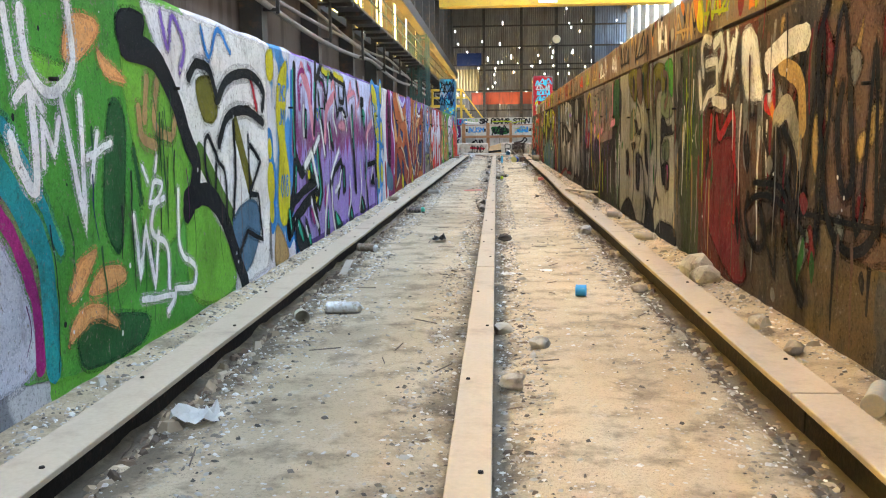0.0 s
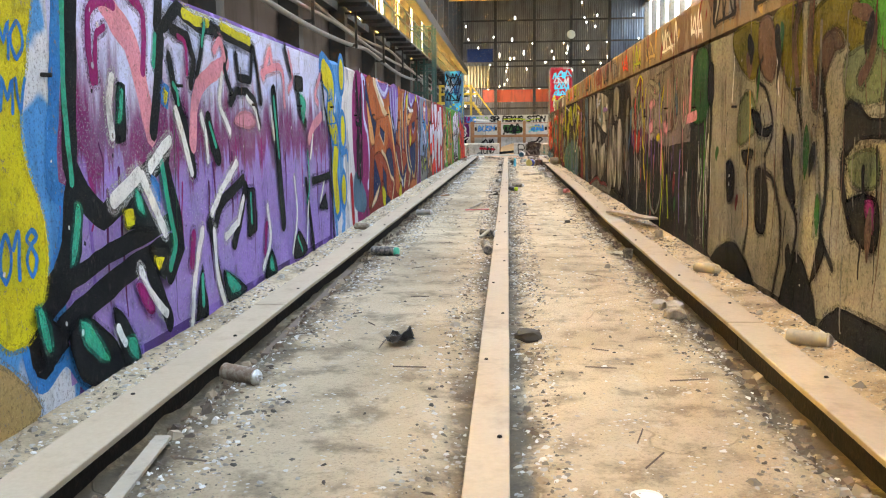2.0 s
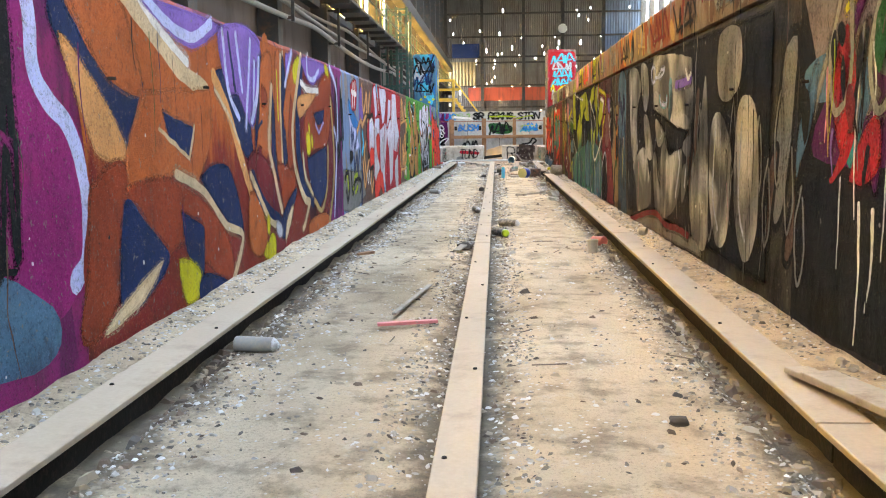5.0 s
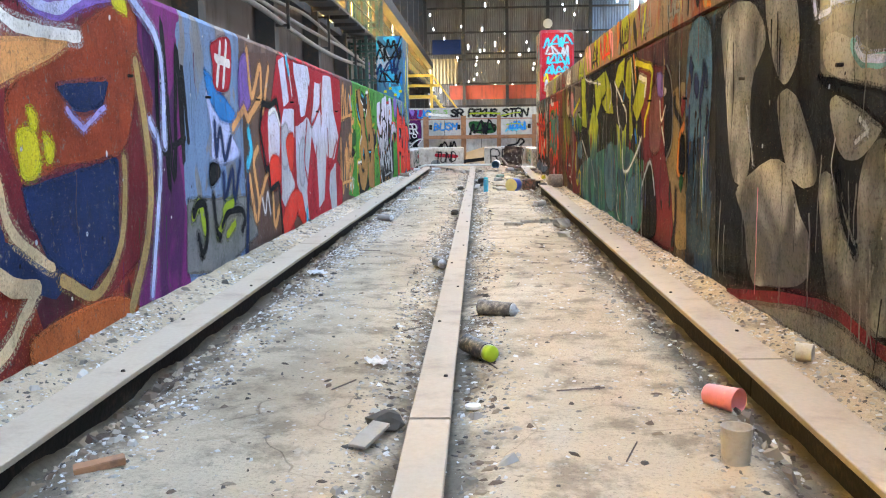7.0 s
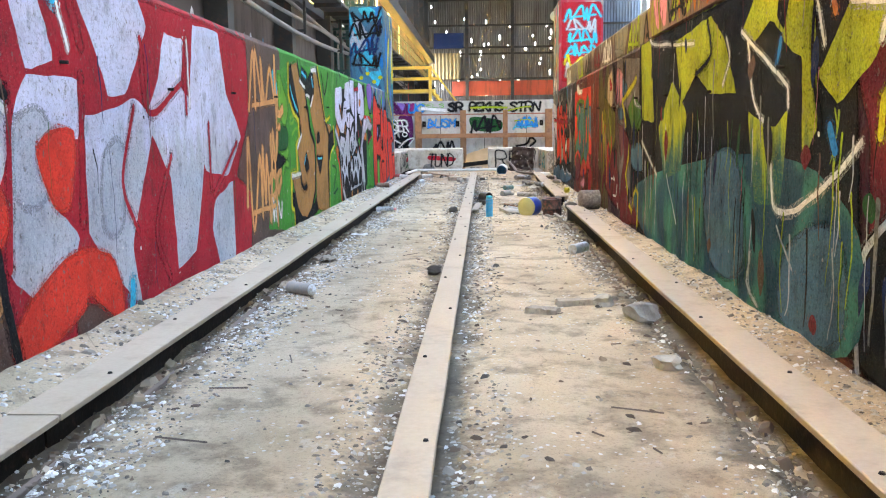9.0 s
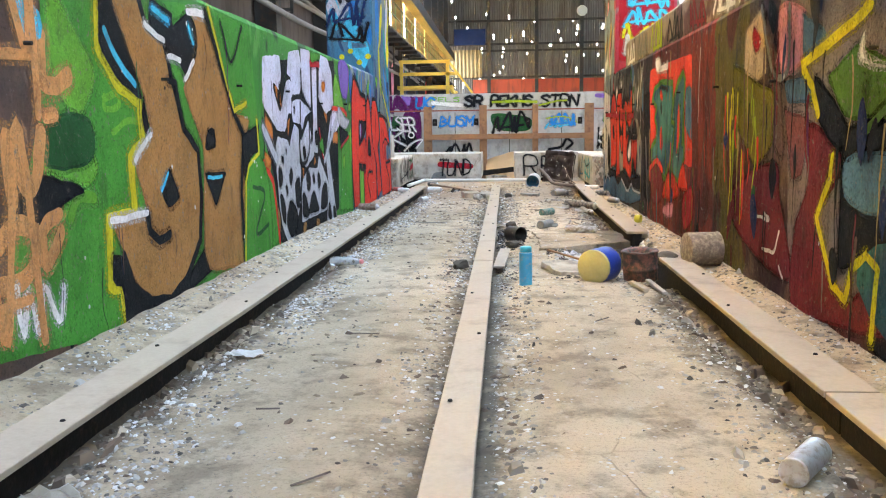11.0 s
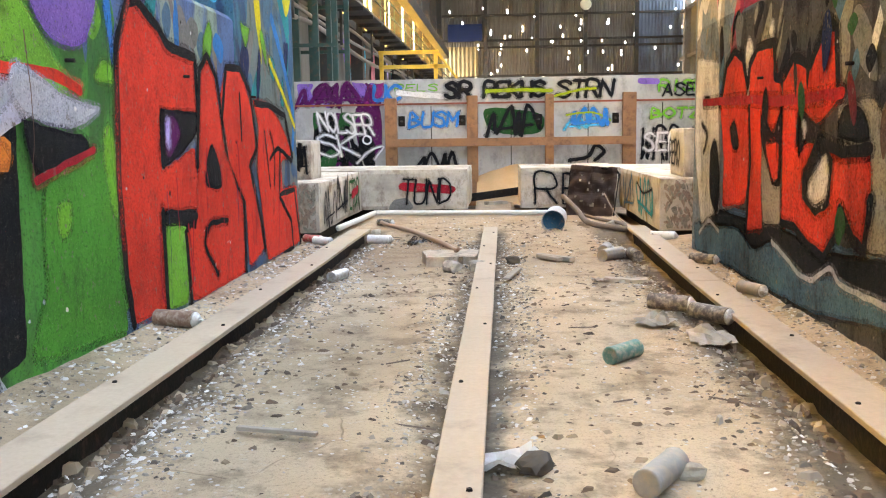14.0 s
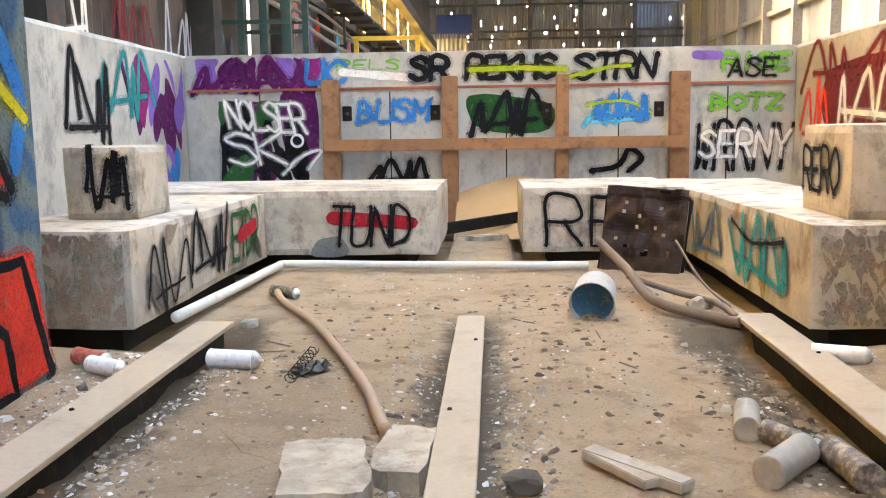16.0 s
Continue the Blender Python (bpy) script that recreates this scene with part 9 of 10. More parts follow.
blockA = chipped_block("concrete_block", -2.35, -1.57, 36.76, 39.1, 0.03, 0.475, "long chipped concrete block with dark tags on its face", "blocks at the pit end", 1)
blockB = chipped_block("concrete_block", -2.9, -0.36, 39.12, 40.6, 0.03, 0.49, "wide concrete block with a crossed-out red tag", "blocks at the pit end", 2)
blockC = chipped_block("concrete_block", 0.225, 1.36, 39.22, 40.5, 0.03, 0.49, "concrete block with a black tag", "blocks at the pit end", 3)
blockD = chipped_block("concrete_block", 1.37, 2.2, 36.76, 40.45, 0.03, 0.475, "long yellowed concrete block with blue tags", "blocks at the pit end", 4)
blockE = chipped_block("small_concrete_block", -2.12, -1.74, 37.3, 37.75, 0.47, 0.84, "small pale concrete block with a black tag on another block", "blocks at the pit end", 5, 0.006)
blockF = chipped_block("small_concrete_block", 1.6, 2.15, 37.0, 37.62, 0.47, 0.90, "small yellowed concrete block with a black tag, on the long block", "blocks at the pit end", 6, 0.006)
# near-black boxes added to fill the shadowed gap under each block
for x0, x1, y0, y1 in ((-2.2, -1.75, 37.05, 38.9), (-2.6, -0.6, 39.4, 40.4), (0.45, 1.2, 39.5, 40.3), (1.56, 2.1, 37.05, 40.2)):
    tagged(mesh_ob("bearer", boxed(x0, x1, y0, y1, -0.25, 0.035), M_void), "near-black box added for the shadow gap under the block", "bearer", "bearers under the blocks")

a = Art(lambda u, v, e: (-1.562 + e, u, v))
a.scrawl(36.95, 37.45, 0.1, 0.36, 0.02, "black", 1, 3, 6)
a.scrawl(37.5, 38.2, 0.14, 0.42, 0.028, "black", 1, 5, 9)
a.text("ETDR", 38.25, 0.12, 0.13, 0.28, 0.03, "dgreen", 2, 1, 0, 0.15)
a.line([(38.4, 0.26), (38.75, 0.3)], 0.09, "crimson", 3)
a.shards(36.8, 38.9, 0.05, 0.45, 7, ["spall", "spall_dark"], 0, 5, (0.06, 0.16))
a.done(blockA, "black and green tags")
for xa, xb, ob in ((-2.3, -1.6, blockA), (1.4, 2.15, blockD)):
    a = Art(lambda u, v, e: (u, 36.752 - e, v))
    a.shards(xa, xb, 0.05, 0.46, 240, ["spall", "spall", "putty"], 0, int(xb * 10), (0.012, 0.05))
    tagged(a.done(ob, "spalled brown face"), "spalled brown face", kind="stuff")
a = Art(lambda u, v, e: (u, 39.112 - e, v))
a.text("TUND", -1.12, 0.1, 0.12, 0.28, 0.022, "black", 2, 1, 0.1, 0.2)
a.line([(-1.1, 0.3), (-0.55, 0.26)], 0.1, "crimson", 1)
a.blob([(-1.25, 0.03), (-1.2, 0.14), (-1.05, 0.16), (-1.0, 0.04)], "grey", 1)
a.done(blockB, "black tag crossed out in red")
a = Art(lambda u, v, e: (u, 39.212 - e, v))
a.text("RE", 0.40, 0.08, 0.24, 0.34, 0.024, "black", 2, 1, 0.0, 0.3)
a.done(blockC, "thin black tag")
a = Art(lambda u, v, e: (1.362 - e, u, v))
a.scrawl(38.2, 39.0, 0.12, 0.38, 0.03, "steel", 2, 5, 7)
a.scrawl(37.0, 38.0, 0.1, 0.4, 0.035, "teal", 2, 6, 9)
a.shards(36.85, 39.0, 0.05, 0.45, 8, ["spall", "ochre"], 0, 15, (0.06, 0.16))
a.line([(38.0, 0.38), (37.6, 0.3), (37.1, 0.36)], 0.02, "black", 3)
a.done(blockD, "blue and teal tags")
a = Art(lambda u, v, e: (u, 37.294 - e, v))
a.scrawl(-1.98, -1.76, 0.56, 0.82, 0.022, "black", 2, 8, 8)
a.done(blockE, "black tag")
a = Art(lambda u, v, e: (1.594 - e, u, v))
a.text("RERO", 37.56, 0.58, 0.1, 0.2, 0.022, "black", 2, -1, 0, 0.2)
a.done(blockF, "black tag")

frame_ob = new("wall_brace")
for x0, x1, top in ((-1.58, -1.42, 1.38), (-0.453, -0.304, 1.40), (0.612, 0.728, 1.40), (1.658, 1.834, 1.41)):
    bm = boxed(x0, x1, YE - 0.13, YE - 0.012, -0.1, top, 0.006)
    part("post", bm, M_wood, frame_ob)
bm = boxed(-1.56, 1.80, YE - 0.19, YE - 0.132, 0.715, 0.825, 0.005)
part("rail", bm, M_wood, frame_ob, "horizontal timber across the posts")
tagged(frame_ob, "weathered brown timber frame bolted to the concrete end wall", "frame")
strip = new("steel_strip")
part("bar", boxed(-2.9, 2.8, YE - 0.016, YE - 0.004, 1.29, 1.315), plain("red_lead", (0.30, 0.09, 0.06), 0.7, 0, 3, 30), strip)
tagged(strip, "thin rust-red steel strip along the end wall", "strip")
for x in (-1.36, -0.52, 0.53, 1.57):
    p = new("anchor_plate")
    part("plate", boxed(x - 0.045, x + 0.045, YE - 0.02, YE - 0.006, 1.0, 1.14, 0.003), M_rust_shade, p)
    bm = bmesh.new()
    bmesh.ops.create_cone(bm, segments=6, radius1=0.018, radius2=0.015, depth=0.02, cap_ends=True, matrix=pose(x, YE - 0.028, 1.07, 90))
    part("bolt", bm, M_dark, p)
    tagged(p, "rusty square anchor plate on the concrete wall", "plate", "anchor plates")
for x in (-2.2, -0.95, 0.15, 1.2, 2.2):
    structure(mesh_ob("trim", boxed(x - 0.006, x + 0.006, YE - 0.004, YE + 0.002, 0.0, 1.27), M_void), "dark joint between the wall's formwork boards", "joint")

bm = bmesh.new()
n = 14
rows = []
for j in range(n):
    y = 40.5 + 0.94 * j / (n - 1)
    rows.append([bm.verts.new((-0.32 + 0.98 * i / 15, y, -0.03 + 0.48 * (j / (n - 1)) ** 1.3 * (0.65 + 0.35 * math.sin(2.6 * i / 15)) + 0.03 * noise.noise(Vector((i * 0.4, j * 0.5, 1))))) for i in range(16)])
for r, q in zip(rows, rows[1:]):
    for k in range(15):
        bm.faces.new((r[k], r[k + 1], q[k + 1], q[k]))
M_sand = plain("orange_sand", (0.46, 0.30, 0.16), 0.95, 0, 1.5, 60, 0.3)
tagged(mesh_ob("sand_heap", bm, M_sand, smooth=True), "heap of orange-brown sand against the end wall", "sand", kind="stuff")


def stick(name, p0, p1, w, h, mat, label, category, group="", roll=0.0):
    """A sawn length of timber or board between two points."""
    p0, p1 = Vector(p0), Vector(p1)
    d = p1 - p0
    bm = boxed(-w / 2, w / 2, -h / 2, h / 2, -d.length / 2, d.length / 2, min(w, h) * 0.12)
    for v in bm.verts:
        v.co += noise.noise_vector(v.co * 9 + p0) * min(w, h) * 0.15
    ob = mesh_ob(name, bm, mat)
    ob.matrix_world = Matrix.Translation((p0 + p1) / 2) @ d.to_track_quat("Z", "Y").to_matrix().to_4x4() @ pose(0, 0, 0, 0, 0, roll)
    return tagged(ob, label, category, group)


M_grey_wood = plain("grey_timber", (0.36, 0.31, 0.25), 0.85, 0, 3, 40, 0.3, (0.22, 0.18, 0.14), 0.4)
stick("board", (-0.6, 40.2, 0.06), (0.35, 40.9, 0.14), 0.1, 0.03, M_rust_shade, "dark board leaning in the gap between the blocks", "board", roll=90)
M_white_pipe = plain("white_plastic", (0.62, 0.60, 0.55), 0.5, 0, 2, 40, 0.15, (0.35, 0.3, 0.25), 0.36)
bm = bmesh.new()
tube(bm, curved([(-1.43, 36.9, 0.06), (-1.39, 37.8, 0.05), (-1.36, 38.5, 0.045), (-1.28, 38.63, 0.045), (-0.6, 38.6, 0.04), (0.62, 38.53, 0.04)], 6), 0.027, 12)
tagged(mesh_ob("plastic_pipe", bm, M_white_pipe, smooth=True), "bent white plastic pipe lying along the blocks", "pipe")
M_hose = plain("tan_hose", (0.36, 0.24, 0.16), 0.6, 0, 3, 40, 0.2)
bm = bmesh.new()
tube(bm, curved([(-1.2, 37.85, 0.03), (-1.05, 37.4, 0.035), (-0.76, 36.84, 0.03), (-0.43, 35.96, 0.03), (-0.33, 35.6, 0.03), (-0.28, 35.4, 0.05)], 8), 0.019, 10)
tagged(mesh_ob("hose", bm, M_hose, smooth=True), "tan rubber hose lying across the dirt", "hose")
M_bark = plain("grey_bark", (0.16, 0.12, 0.095), 0.9, 0, 6, 50, 0.4)
for pts, r in (([(0.66, 38.4, 0.22), (0.76, 37.9, 0.12), (0.82, 37.3, 0.05), (1.05, 36.98, 0.03), (1.12, 36.9, 0.03)], 0.026), ([(0.75, 37.75, 0.10), (0.95, 37.5, 0.06), (1.1, 37.25, 0.05), (1.12, 36.95, 0.04)], 0.016), ([(1.02, 37.85, 0.28), (1.08, 37.5, 0.12), (1.15, 37.2, 0.04)], 0.007)):
    bm = bmesh.new()
    tube(bm, curved(pts, 6), r, 8)
    tagged(mesh_ob("cable", bm, M_bark, smooth=True), "thick grey-brown cable stump on the dirt", "cable", "cables by the metal panel")

# the brown perforated panel leaning on the block
panel = new("metal_panel")
bm = bmesh.new()
nx, nz = 26, 26
gone = {(6, 18), (11, 17), (17, 20), (7, 8), (8, 8), (13, 6), (14, 6), (14, 7), (4, 10), (19, 12), (10, 14), (21, 6), (21, 7), (6, 21), (16, 14)}
vs = [[bm.verts.new(((i / nx - 0.5) * 0.52, 0.07 * noise.noise(Vector((i * 0.19, k * 0.19, 7))) - 0.02 * (k > 23), k / nz * 0.56)) for k in range(nz + 1)] for i in range(nx + 1)]
for i in range(nx):
    for k in range(nz):
        if (i, k) not in gone:
            bm.faces.new((vs[i][k], vs[i + 1][k], vs[i + 1][k + 1], vs[i][k + 1]))
bmesh.ops.solidify(bm, geom=bm.faces[:], thickness=0.006)
part("plate", bm, plain("brown_plate", (0.095, 0.062, 0.052), 0.7, 0.1, 3, 30, 0.35, (0.2, 0.17, 0.15), 0.34), panel)
bm = bmesh.new()
tube(bm, [(-0.26, 0.02, 0.0), (-0.265, 0.02, 0.5), (-0.22, 0.02, 0.56), (0.22, 0.02, 0.55), (0.27, 0.02, 0.5), (0.265, 0.02, 0.0)], 0.014, 8)
part("rim", bm, M_rust_shade, panel)
panel.matrix_world = pose(0.93, 38.55, -0.03, -14, 3, -24)
tagged(panel, "dented brown metal panel with holes, leaning on a concrete block", "panel")


# ---- litter ----
def turned(profile, n=20, squash=1.0):
    """A round body about z from a list of radius and height."""
    bm = bmesh.new()
    rings = [[bm.verts.new((max(r, 0.0004) * math.cos(t), max(r, 0.0004) * math.sin(t) * squash, z)) for t in [2 * math.pi * k / n for k in range(n)]] for r, z in profile]
    for p, q in zip(rings, rings[1:]):
        for k in range(n):
            bm.faces.new((p[k], p[(k + 1) % n], q[(k + 1) % n], q[k]))
    bm.faces.new(rings[0][::-1])
    bm.faces.new(rings[-1])
    return bm


def dusty(name, col, rough=0.5, metal=0.0, dust=0.45):
    return plain(name, col, rough, metal, 9, 60, 0.25, (0.33, 0.28, 0.22), dust, 0.2)


CAN = {"silver": dusty("can_silver", (0.62, 0.62, 0.62), 0.35, 0.6), "brown": dusty("can_brown", (0.2, 0.13, 0.09), 0.6), "black": dusty("can_black", (0.05, 0.05, 0.05), 0.5), "blue": dusty("can_blue", (0.06, 0.36, 0.56), 0.4, 0, 0.36),
       "green": dusty("can_green", (0.10, 0.22, 0.17), 0.5), "grey": dusty("can_grey", (0.30, 0.28, 0.25), 0.6), "white": dusty("can_white", (0.72, 0.72, 0.7), 0.45, 0, 0.36), "dark": dusty("can_dark", (0.10, 0.085, 0.075), 0.6), "red": dusty("can_red", (0.45, 0.04, 0.04), 0.5)}
CAP = {"mint": dusty("cap_mint", (0.05, 0.42, 0.28), 0.45, 0, 0.32), "lime": dusty("cap_lime", (0.42, 0.55, 0.03), 0.4, 0, 0.3), "sky": dusty("cap_sky", (0.05, 0.44, 0.50), 0.45, 0, 0.32), "none": None}
M_ash_fill = plain("ash_fill", (0.22, 0.20, 0.18), 0.95, 0, 20, 70, 0.5)


def spray_can(x, y, turn, colour, cap="none", size=1.0, stand=False, z=0.0, label="", tip=90):
    """A spray can: body, domed shoulder, rims, valve and perhaps a cap; lying or standing."""
    base = new("spray_can")
    r, h = 0.033 * size, 0.165 * size
    part("body", turned([(r * 0.7, 0.004), (r * 0.94, 0.0), (r * 1.03, 0.003), (r, 0.008), (r, h * 0.5), (r * 0.995, h), (r * 1.03, h + 0.003), (r * 0.97, h + 0.006)]), CAN[colour], base, smooth=True)
    part("shoulder", turned([(r * 0.96, h + 0.004), (r * 0.86, h + 0.012 * size), (r * 0.6, h + 0.02 * size), (r * 0.42, h + 0.022 * size), (r * 0.42, h + 0.027 * size), (r * 0.3, h + 0.027 * size)]), CAN["silver"], base, smooth=True)
    if CAP[cap]:
        part("cap", turned([(r * 0.9, h + 0.006), (r * 0.92, h + 0.03 * size), (r * 0.8, h + 0.036 * size), (r * 0.3, h + 0.036 * size)]), CAP[cap], base, "bright plastic ring", smooth=True)
    else:
        part("valve", turned([(r * 0.12, h + 0.02 * size), (r * 0.12, h + 0.038 * size)], 8), CAN["white"], base)
    g = max(ground_z(x, y), z)
    base.matrix_world = pose(x, y, g - 0.004, 0, 0, turn) if stand else pose(x, y, g + r * 0.92, tip, 0, turn) @ pose(0, 0, -h / 2)
    return tagged(base, label or colour + " spray can lying on the dirt, dusty", "spray can", "spray cans")


LEDGE = 0.015
spray_can(-0.83, 4.62, 88, "silver", label="shiny silver spray can lying on the dirt")
spray_can(-1.06, 7.12, 60, "brown", label="rusty brown spray can lying by the beam")
spray_can(-1.0, 10.68, 75, "black", "mint", 1.1, label="black spray can with a mint-green ring by the beam")
spray_can(-1.0, 14.05, 82, "grey", label="dusty grey can lying by the beam")
spray_can(-0.19, 10.9, 190, "dark", size=1.1, label="dark spray can beside the middle beam", tip=80)
spray_can(-0.2, 11.95, 50, "black", label="sooty can beside the middle beam")
spray_can(0.06, 18.28, 28, "black", "lime", 1.1, label="black spray can with a lime-green ring beside the beam")
spray_can(0.15, 19.08, 60, "dark", size=1.1, label="dark grey spray can on the dirt")
spray_can(-0.2, 20.7, 15, "black", label="black can rolled against the middle beam")
spray_can(-0.9, 23.85, 55, "grey", label="dusty can lying on the dirt")
spray_can(0.80, 25.45, 145, "silver", size=1.1, label="crumpled silver can on the dirt")
spray_can(0.175, 28.22, 20, "blue", "sky", size=1.1, stand=True, label="light blue spray can standing on the dirt")
spray_can(0.42, 31.25, 148, "grey", size=1.1, label="dusty open can by broken slabs")
spray_can(0.49, 32.48, 138, "green", size=1.05, label="green and white spray can on the dirt")
spray_can(0.84, 33.45, 60, "dark", size=1.2, label="charred can beside the beam")
spray_can(0.98, 33.2, 40, "dark", size=1.2, label="charred can beside the beam")
spray_can(-0.97, 34.4, 160, "silver", label="silver can lying on the dirt")
spray_can(-0.98, 36.25, 80, "white", size=1.1, label="white and green spray can with a yellow print")
spray_can(-1.12, 37.7, 60, "black", label="black can beside the white pipe")
spray_can(0.77, 35.55, 165, "grey", size=1.15, label="dusty open can near the beam")
spray_can(0.77, 35.2, 140, "grey", size=1.3, label="large dusty can near the beam")
spray_can(0.93, 35.2, 185, "dark", size=1.2, label="dark open can near the beam")
spray_can(0.84, 35.4, 30, "dark", size=1.0, label="flattened dark can near the beam")
spray_can(1.31, 36.3, 70, "white", size=1.1, label="pale can behind the beam's end")
spray_can(1.33, 33.8, 25, "grey", z=LEDGE, label="rusty can on the rubble ledge")
spray_can(1.31, 34.85, 50, "dark", z=LEDGE, label="dark can on the rubble ledge")
spray_can(1.27, 2.95, 150, "grey", size=1.2, z=LEDGE, label="dusty grey can on the rubble ledge")
spray_can(1.28, 7.72, 60, "grey", z=LEDGE, label="dusty can on the rubble ledge")
spray_can(1.28, 9.7, 40, "grey", z=LEDGE, label="dusty can on the rubble ledge")
spray_can(-1.44, 12.4, 70, "brown", z=LEDGE, label="brown can on the rubble by the wall")
spray_can(-1.52, 36.22, 60, "red", label="red tin behind the beam's end")
spray_can(-1.42, 36.12, 60, "white", label="dusty pale can behind the beam's end")
spray_can(-1.46, 33.0, 75, "brown", size=1.2, z=LEDGE, label="rusty bottle-shaped can on the rubble")


def tub(name, x, y, turn, r, h, mat, label, category, stand=True, hollow=None, tip=90, flare=1.0, z=0.0):
    """An open cup, cap or tin with a wall of real thickness."""
    base = new(name)
    t = max(0.0015, r * 0.04)
    q = r * flare
    part("wall", turned([(r * 0.96, 0), (r, 0.003), (q, h - 0.003), (q * 1.03, h), (q * 0.98, h + 0.001), (q - t, h - 0.004), (r - t, t * 2), (0.001, t * 2)]), mat, base, smooth=True)
    if hollow:
        part("lining", turned([(r - t * 1.6, t * 2.4), (q - t * 1.8, h * 0.8), (q - t * 2.0, h * 0.8), (r - t * 2.0, t * 3.2), (0.001, t * 3.2)]), hollow, base, smooth=True)
    g = max(ground_z(x, y), z)
    base.matrix_world = pose(x, y, g - 0.003, 0, 0, turn) if stand else pose(x, y, g + r * 0.9, tip, 0, turn) @ pose(0, 0, -h / 2)
    return tagged(base, label, category)


P = {k: dusty("plastic_" + k, c, 0.4, 0, d) for k, c, d in (("sky", (0.02, 0.28, 0.66), 0.28), ("white", (0.78, 0.76, 0.72), 0.3), ("rose", (0.72, 0.22, 0.2), 0.3), ("yellow", (0.55, 0.5, 0.05), 0.3), ("tan", (0.5, 0.44, 0.35), 0.4), ("blue", (0.03, 0.06, 0.30), 0.3), ("gold", (0.50, 0.42, 0.16), 0.3), ("steel", (0.45, 0.45, 0.44), 0.45), ("pail_blue", (0.05, 0.17, 0.28), 0.36), ("char", (0.04, 0.036, 0.032), 0.26))}
tub("bottle_top", 0.49, 5.13, 80, 0.034, 0.06, P["sky"], "bright blue plastic cap lying on the dirt", "cap", False)
tub("can_lid", 0.34, 6.08, 0, 0.042, 0.008, P["white"], "round white lid on the dirt", "lid")
tub("paper_cup", -1.0, 4.4, 20, 0.032, 0.09, P["tan"], "brown paper cup lying by the beam", "cup", False, flare=1.2)
tub("plastic_cup", 0.86, 17.6, 40, 0.034, 0.12, P["rose"], "crushed translucent red plastic cup", "cup", False, flare=1.25)
tub("plastic_cup", 0.76, 17.1, 0, 0.038, 0.1, P["tan"], "dusty plastic cup standing on the dirt", "cup", True, flare=1.1)
tub("can_lid", 1.3, 18.1, 60, 0.035, 0.06, P["tan"], "pale dusty cup on the rubble ledge", "cup", False, z=LEDGE)
tub("can_lid", 0.05, 17.6, 0, 0.026, 0.01, P["white"], "small white lid on the dirt", "lid")
tub("can_lid", 1.28, 31.5, 60, 0.038, 0.05, P["yellow"], "yellow plastic cap on the rubble ledge", "cap", False, z=LEDGE)
tub("bucket", 0.5, 37.15, -12, 0.098, 0.2, P["steel"], "grey plastic bucket lying, blue inside", "bucket", False, P["pail_blue"], 100, 1.08)
tin = tub("paint_tin", 0.60, 28.36, 148, 0.098, 0.17, P["gold"], "dented paint tin on its side, gold base and blue sleeve", "paint tin", False)
sleeve = turned([(0.0985, 0.02), (0.0995, 0.022), (0.0995, 0.165), (0.0985, 0.167)])
roughened(sleeve, 0.09, 0.004)
part("sleeve", sleeve, P["blue"], tin, "blue printed sleeve", smooth=True)
M_smeared = plain("smeared_tin", (0.06, 0.052, 0.045), 0.7, 0.0, 7, 40, 0.5, (0.24, 0.10, 0.075), 0.45, 0.5)
pail = new("pail")
shell = turned([(0.092, 0), (0.098, 0.005), (0.10, 0.07), (0.104, 0.076), (0.10, 0.082), (0.102, 0.165), (0.108, 0.172), (0.104, 0.178), (0.072, 0.174), (0.068, 0.165), (0.066, 0.10), (0.002, 0.095)], 28)
roughened(shell, 0.06, 0.007)
part("wall", shell, M_smeared, pail, "tin smeared with dark red paint", smooth=True)
ash = turned([(0.066, 0.09), (0.06, 0.115), (0.03, 0.13), (0.004, 0.128)], 16)
roughened(ash, 0.03, 0.012)
part("ash", ash, M_ash_fill, pail, "grey ash filling")
pail.matrix_world = pose(0.84, 28.4, ground_z(0.84, 28.4) - 0.004, 2, -3, 10)
tagged(pail, "burnt paint-smeared pail holding ash and rubble", "pail")
tub("pail", 1.27, 28.8, 100, 0.105, 0.2, dusty("rust_pail", (0.17, 0.14, 0.12), 0.7), "crushed rusty pail on the rubble ledge", "pail", False, P["char"], z=0.03)
tub("tin_cup", 1.3, 11.65, 0, 0.034, 0.065, CAN["grey"], "dusty grey tin standing on the rubble ledge", "tin", True, z=LEDGE)
tub("tin_cup", 0.88, 10.52, 0, 0.036, 0.07, CAN["dark"], "dark dented tin standing by the beam", "tin", True)
tub("can_lid", 0.14, 30.3, 40, 0.06, 0.14, P["char"], "burnt tin sunk beside the middle beam", "tin", False)

bottle = new("plastic_bottle")
M_clear, nt, b = start_mat("clear_plastic")
finish(nt, b, mix(nt, step(nt, noisy(nt, 14, 5), 0.4, 0.7), (0.86, 0.88, 0.9), (0.6, 0.56, 0.5)), 0.2, noisy(nt, 20, 3), 0.3, 0.004, 0.0, 0.5)
b.inputs["Transmission Weight"].default_value = 0.7
part("body", turned([(0.028, 0), (0.033, 0.006), (0.034, 0.06), (0.031, 0.09), (0.034, 0.12), (0.034, 0.16), (0.02, 0.2), (0.013, 0.215), (0.013, 0.225)]), M_clear, bottle, smooth=True)
part("cap", turned([(0.015, 0.222), (0.015, 0.24), (0.012, 0.242)]), P["rose"], bottle, "faded red cap")
bottle.matrix_world = pose(-0.99, 29.05, 0.02, 88, 0, 70) @ pose(0, 0, -0.12)
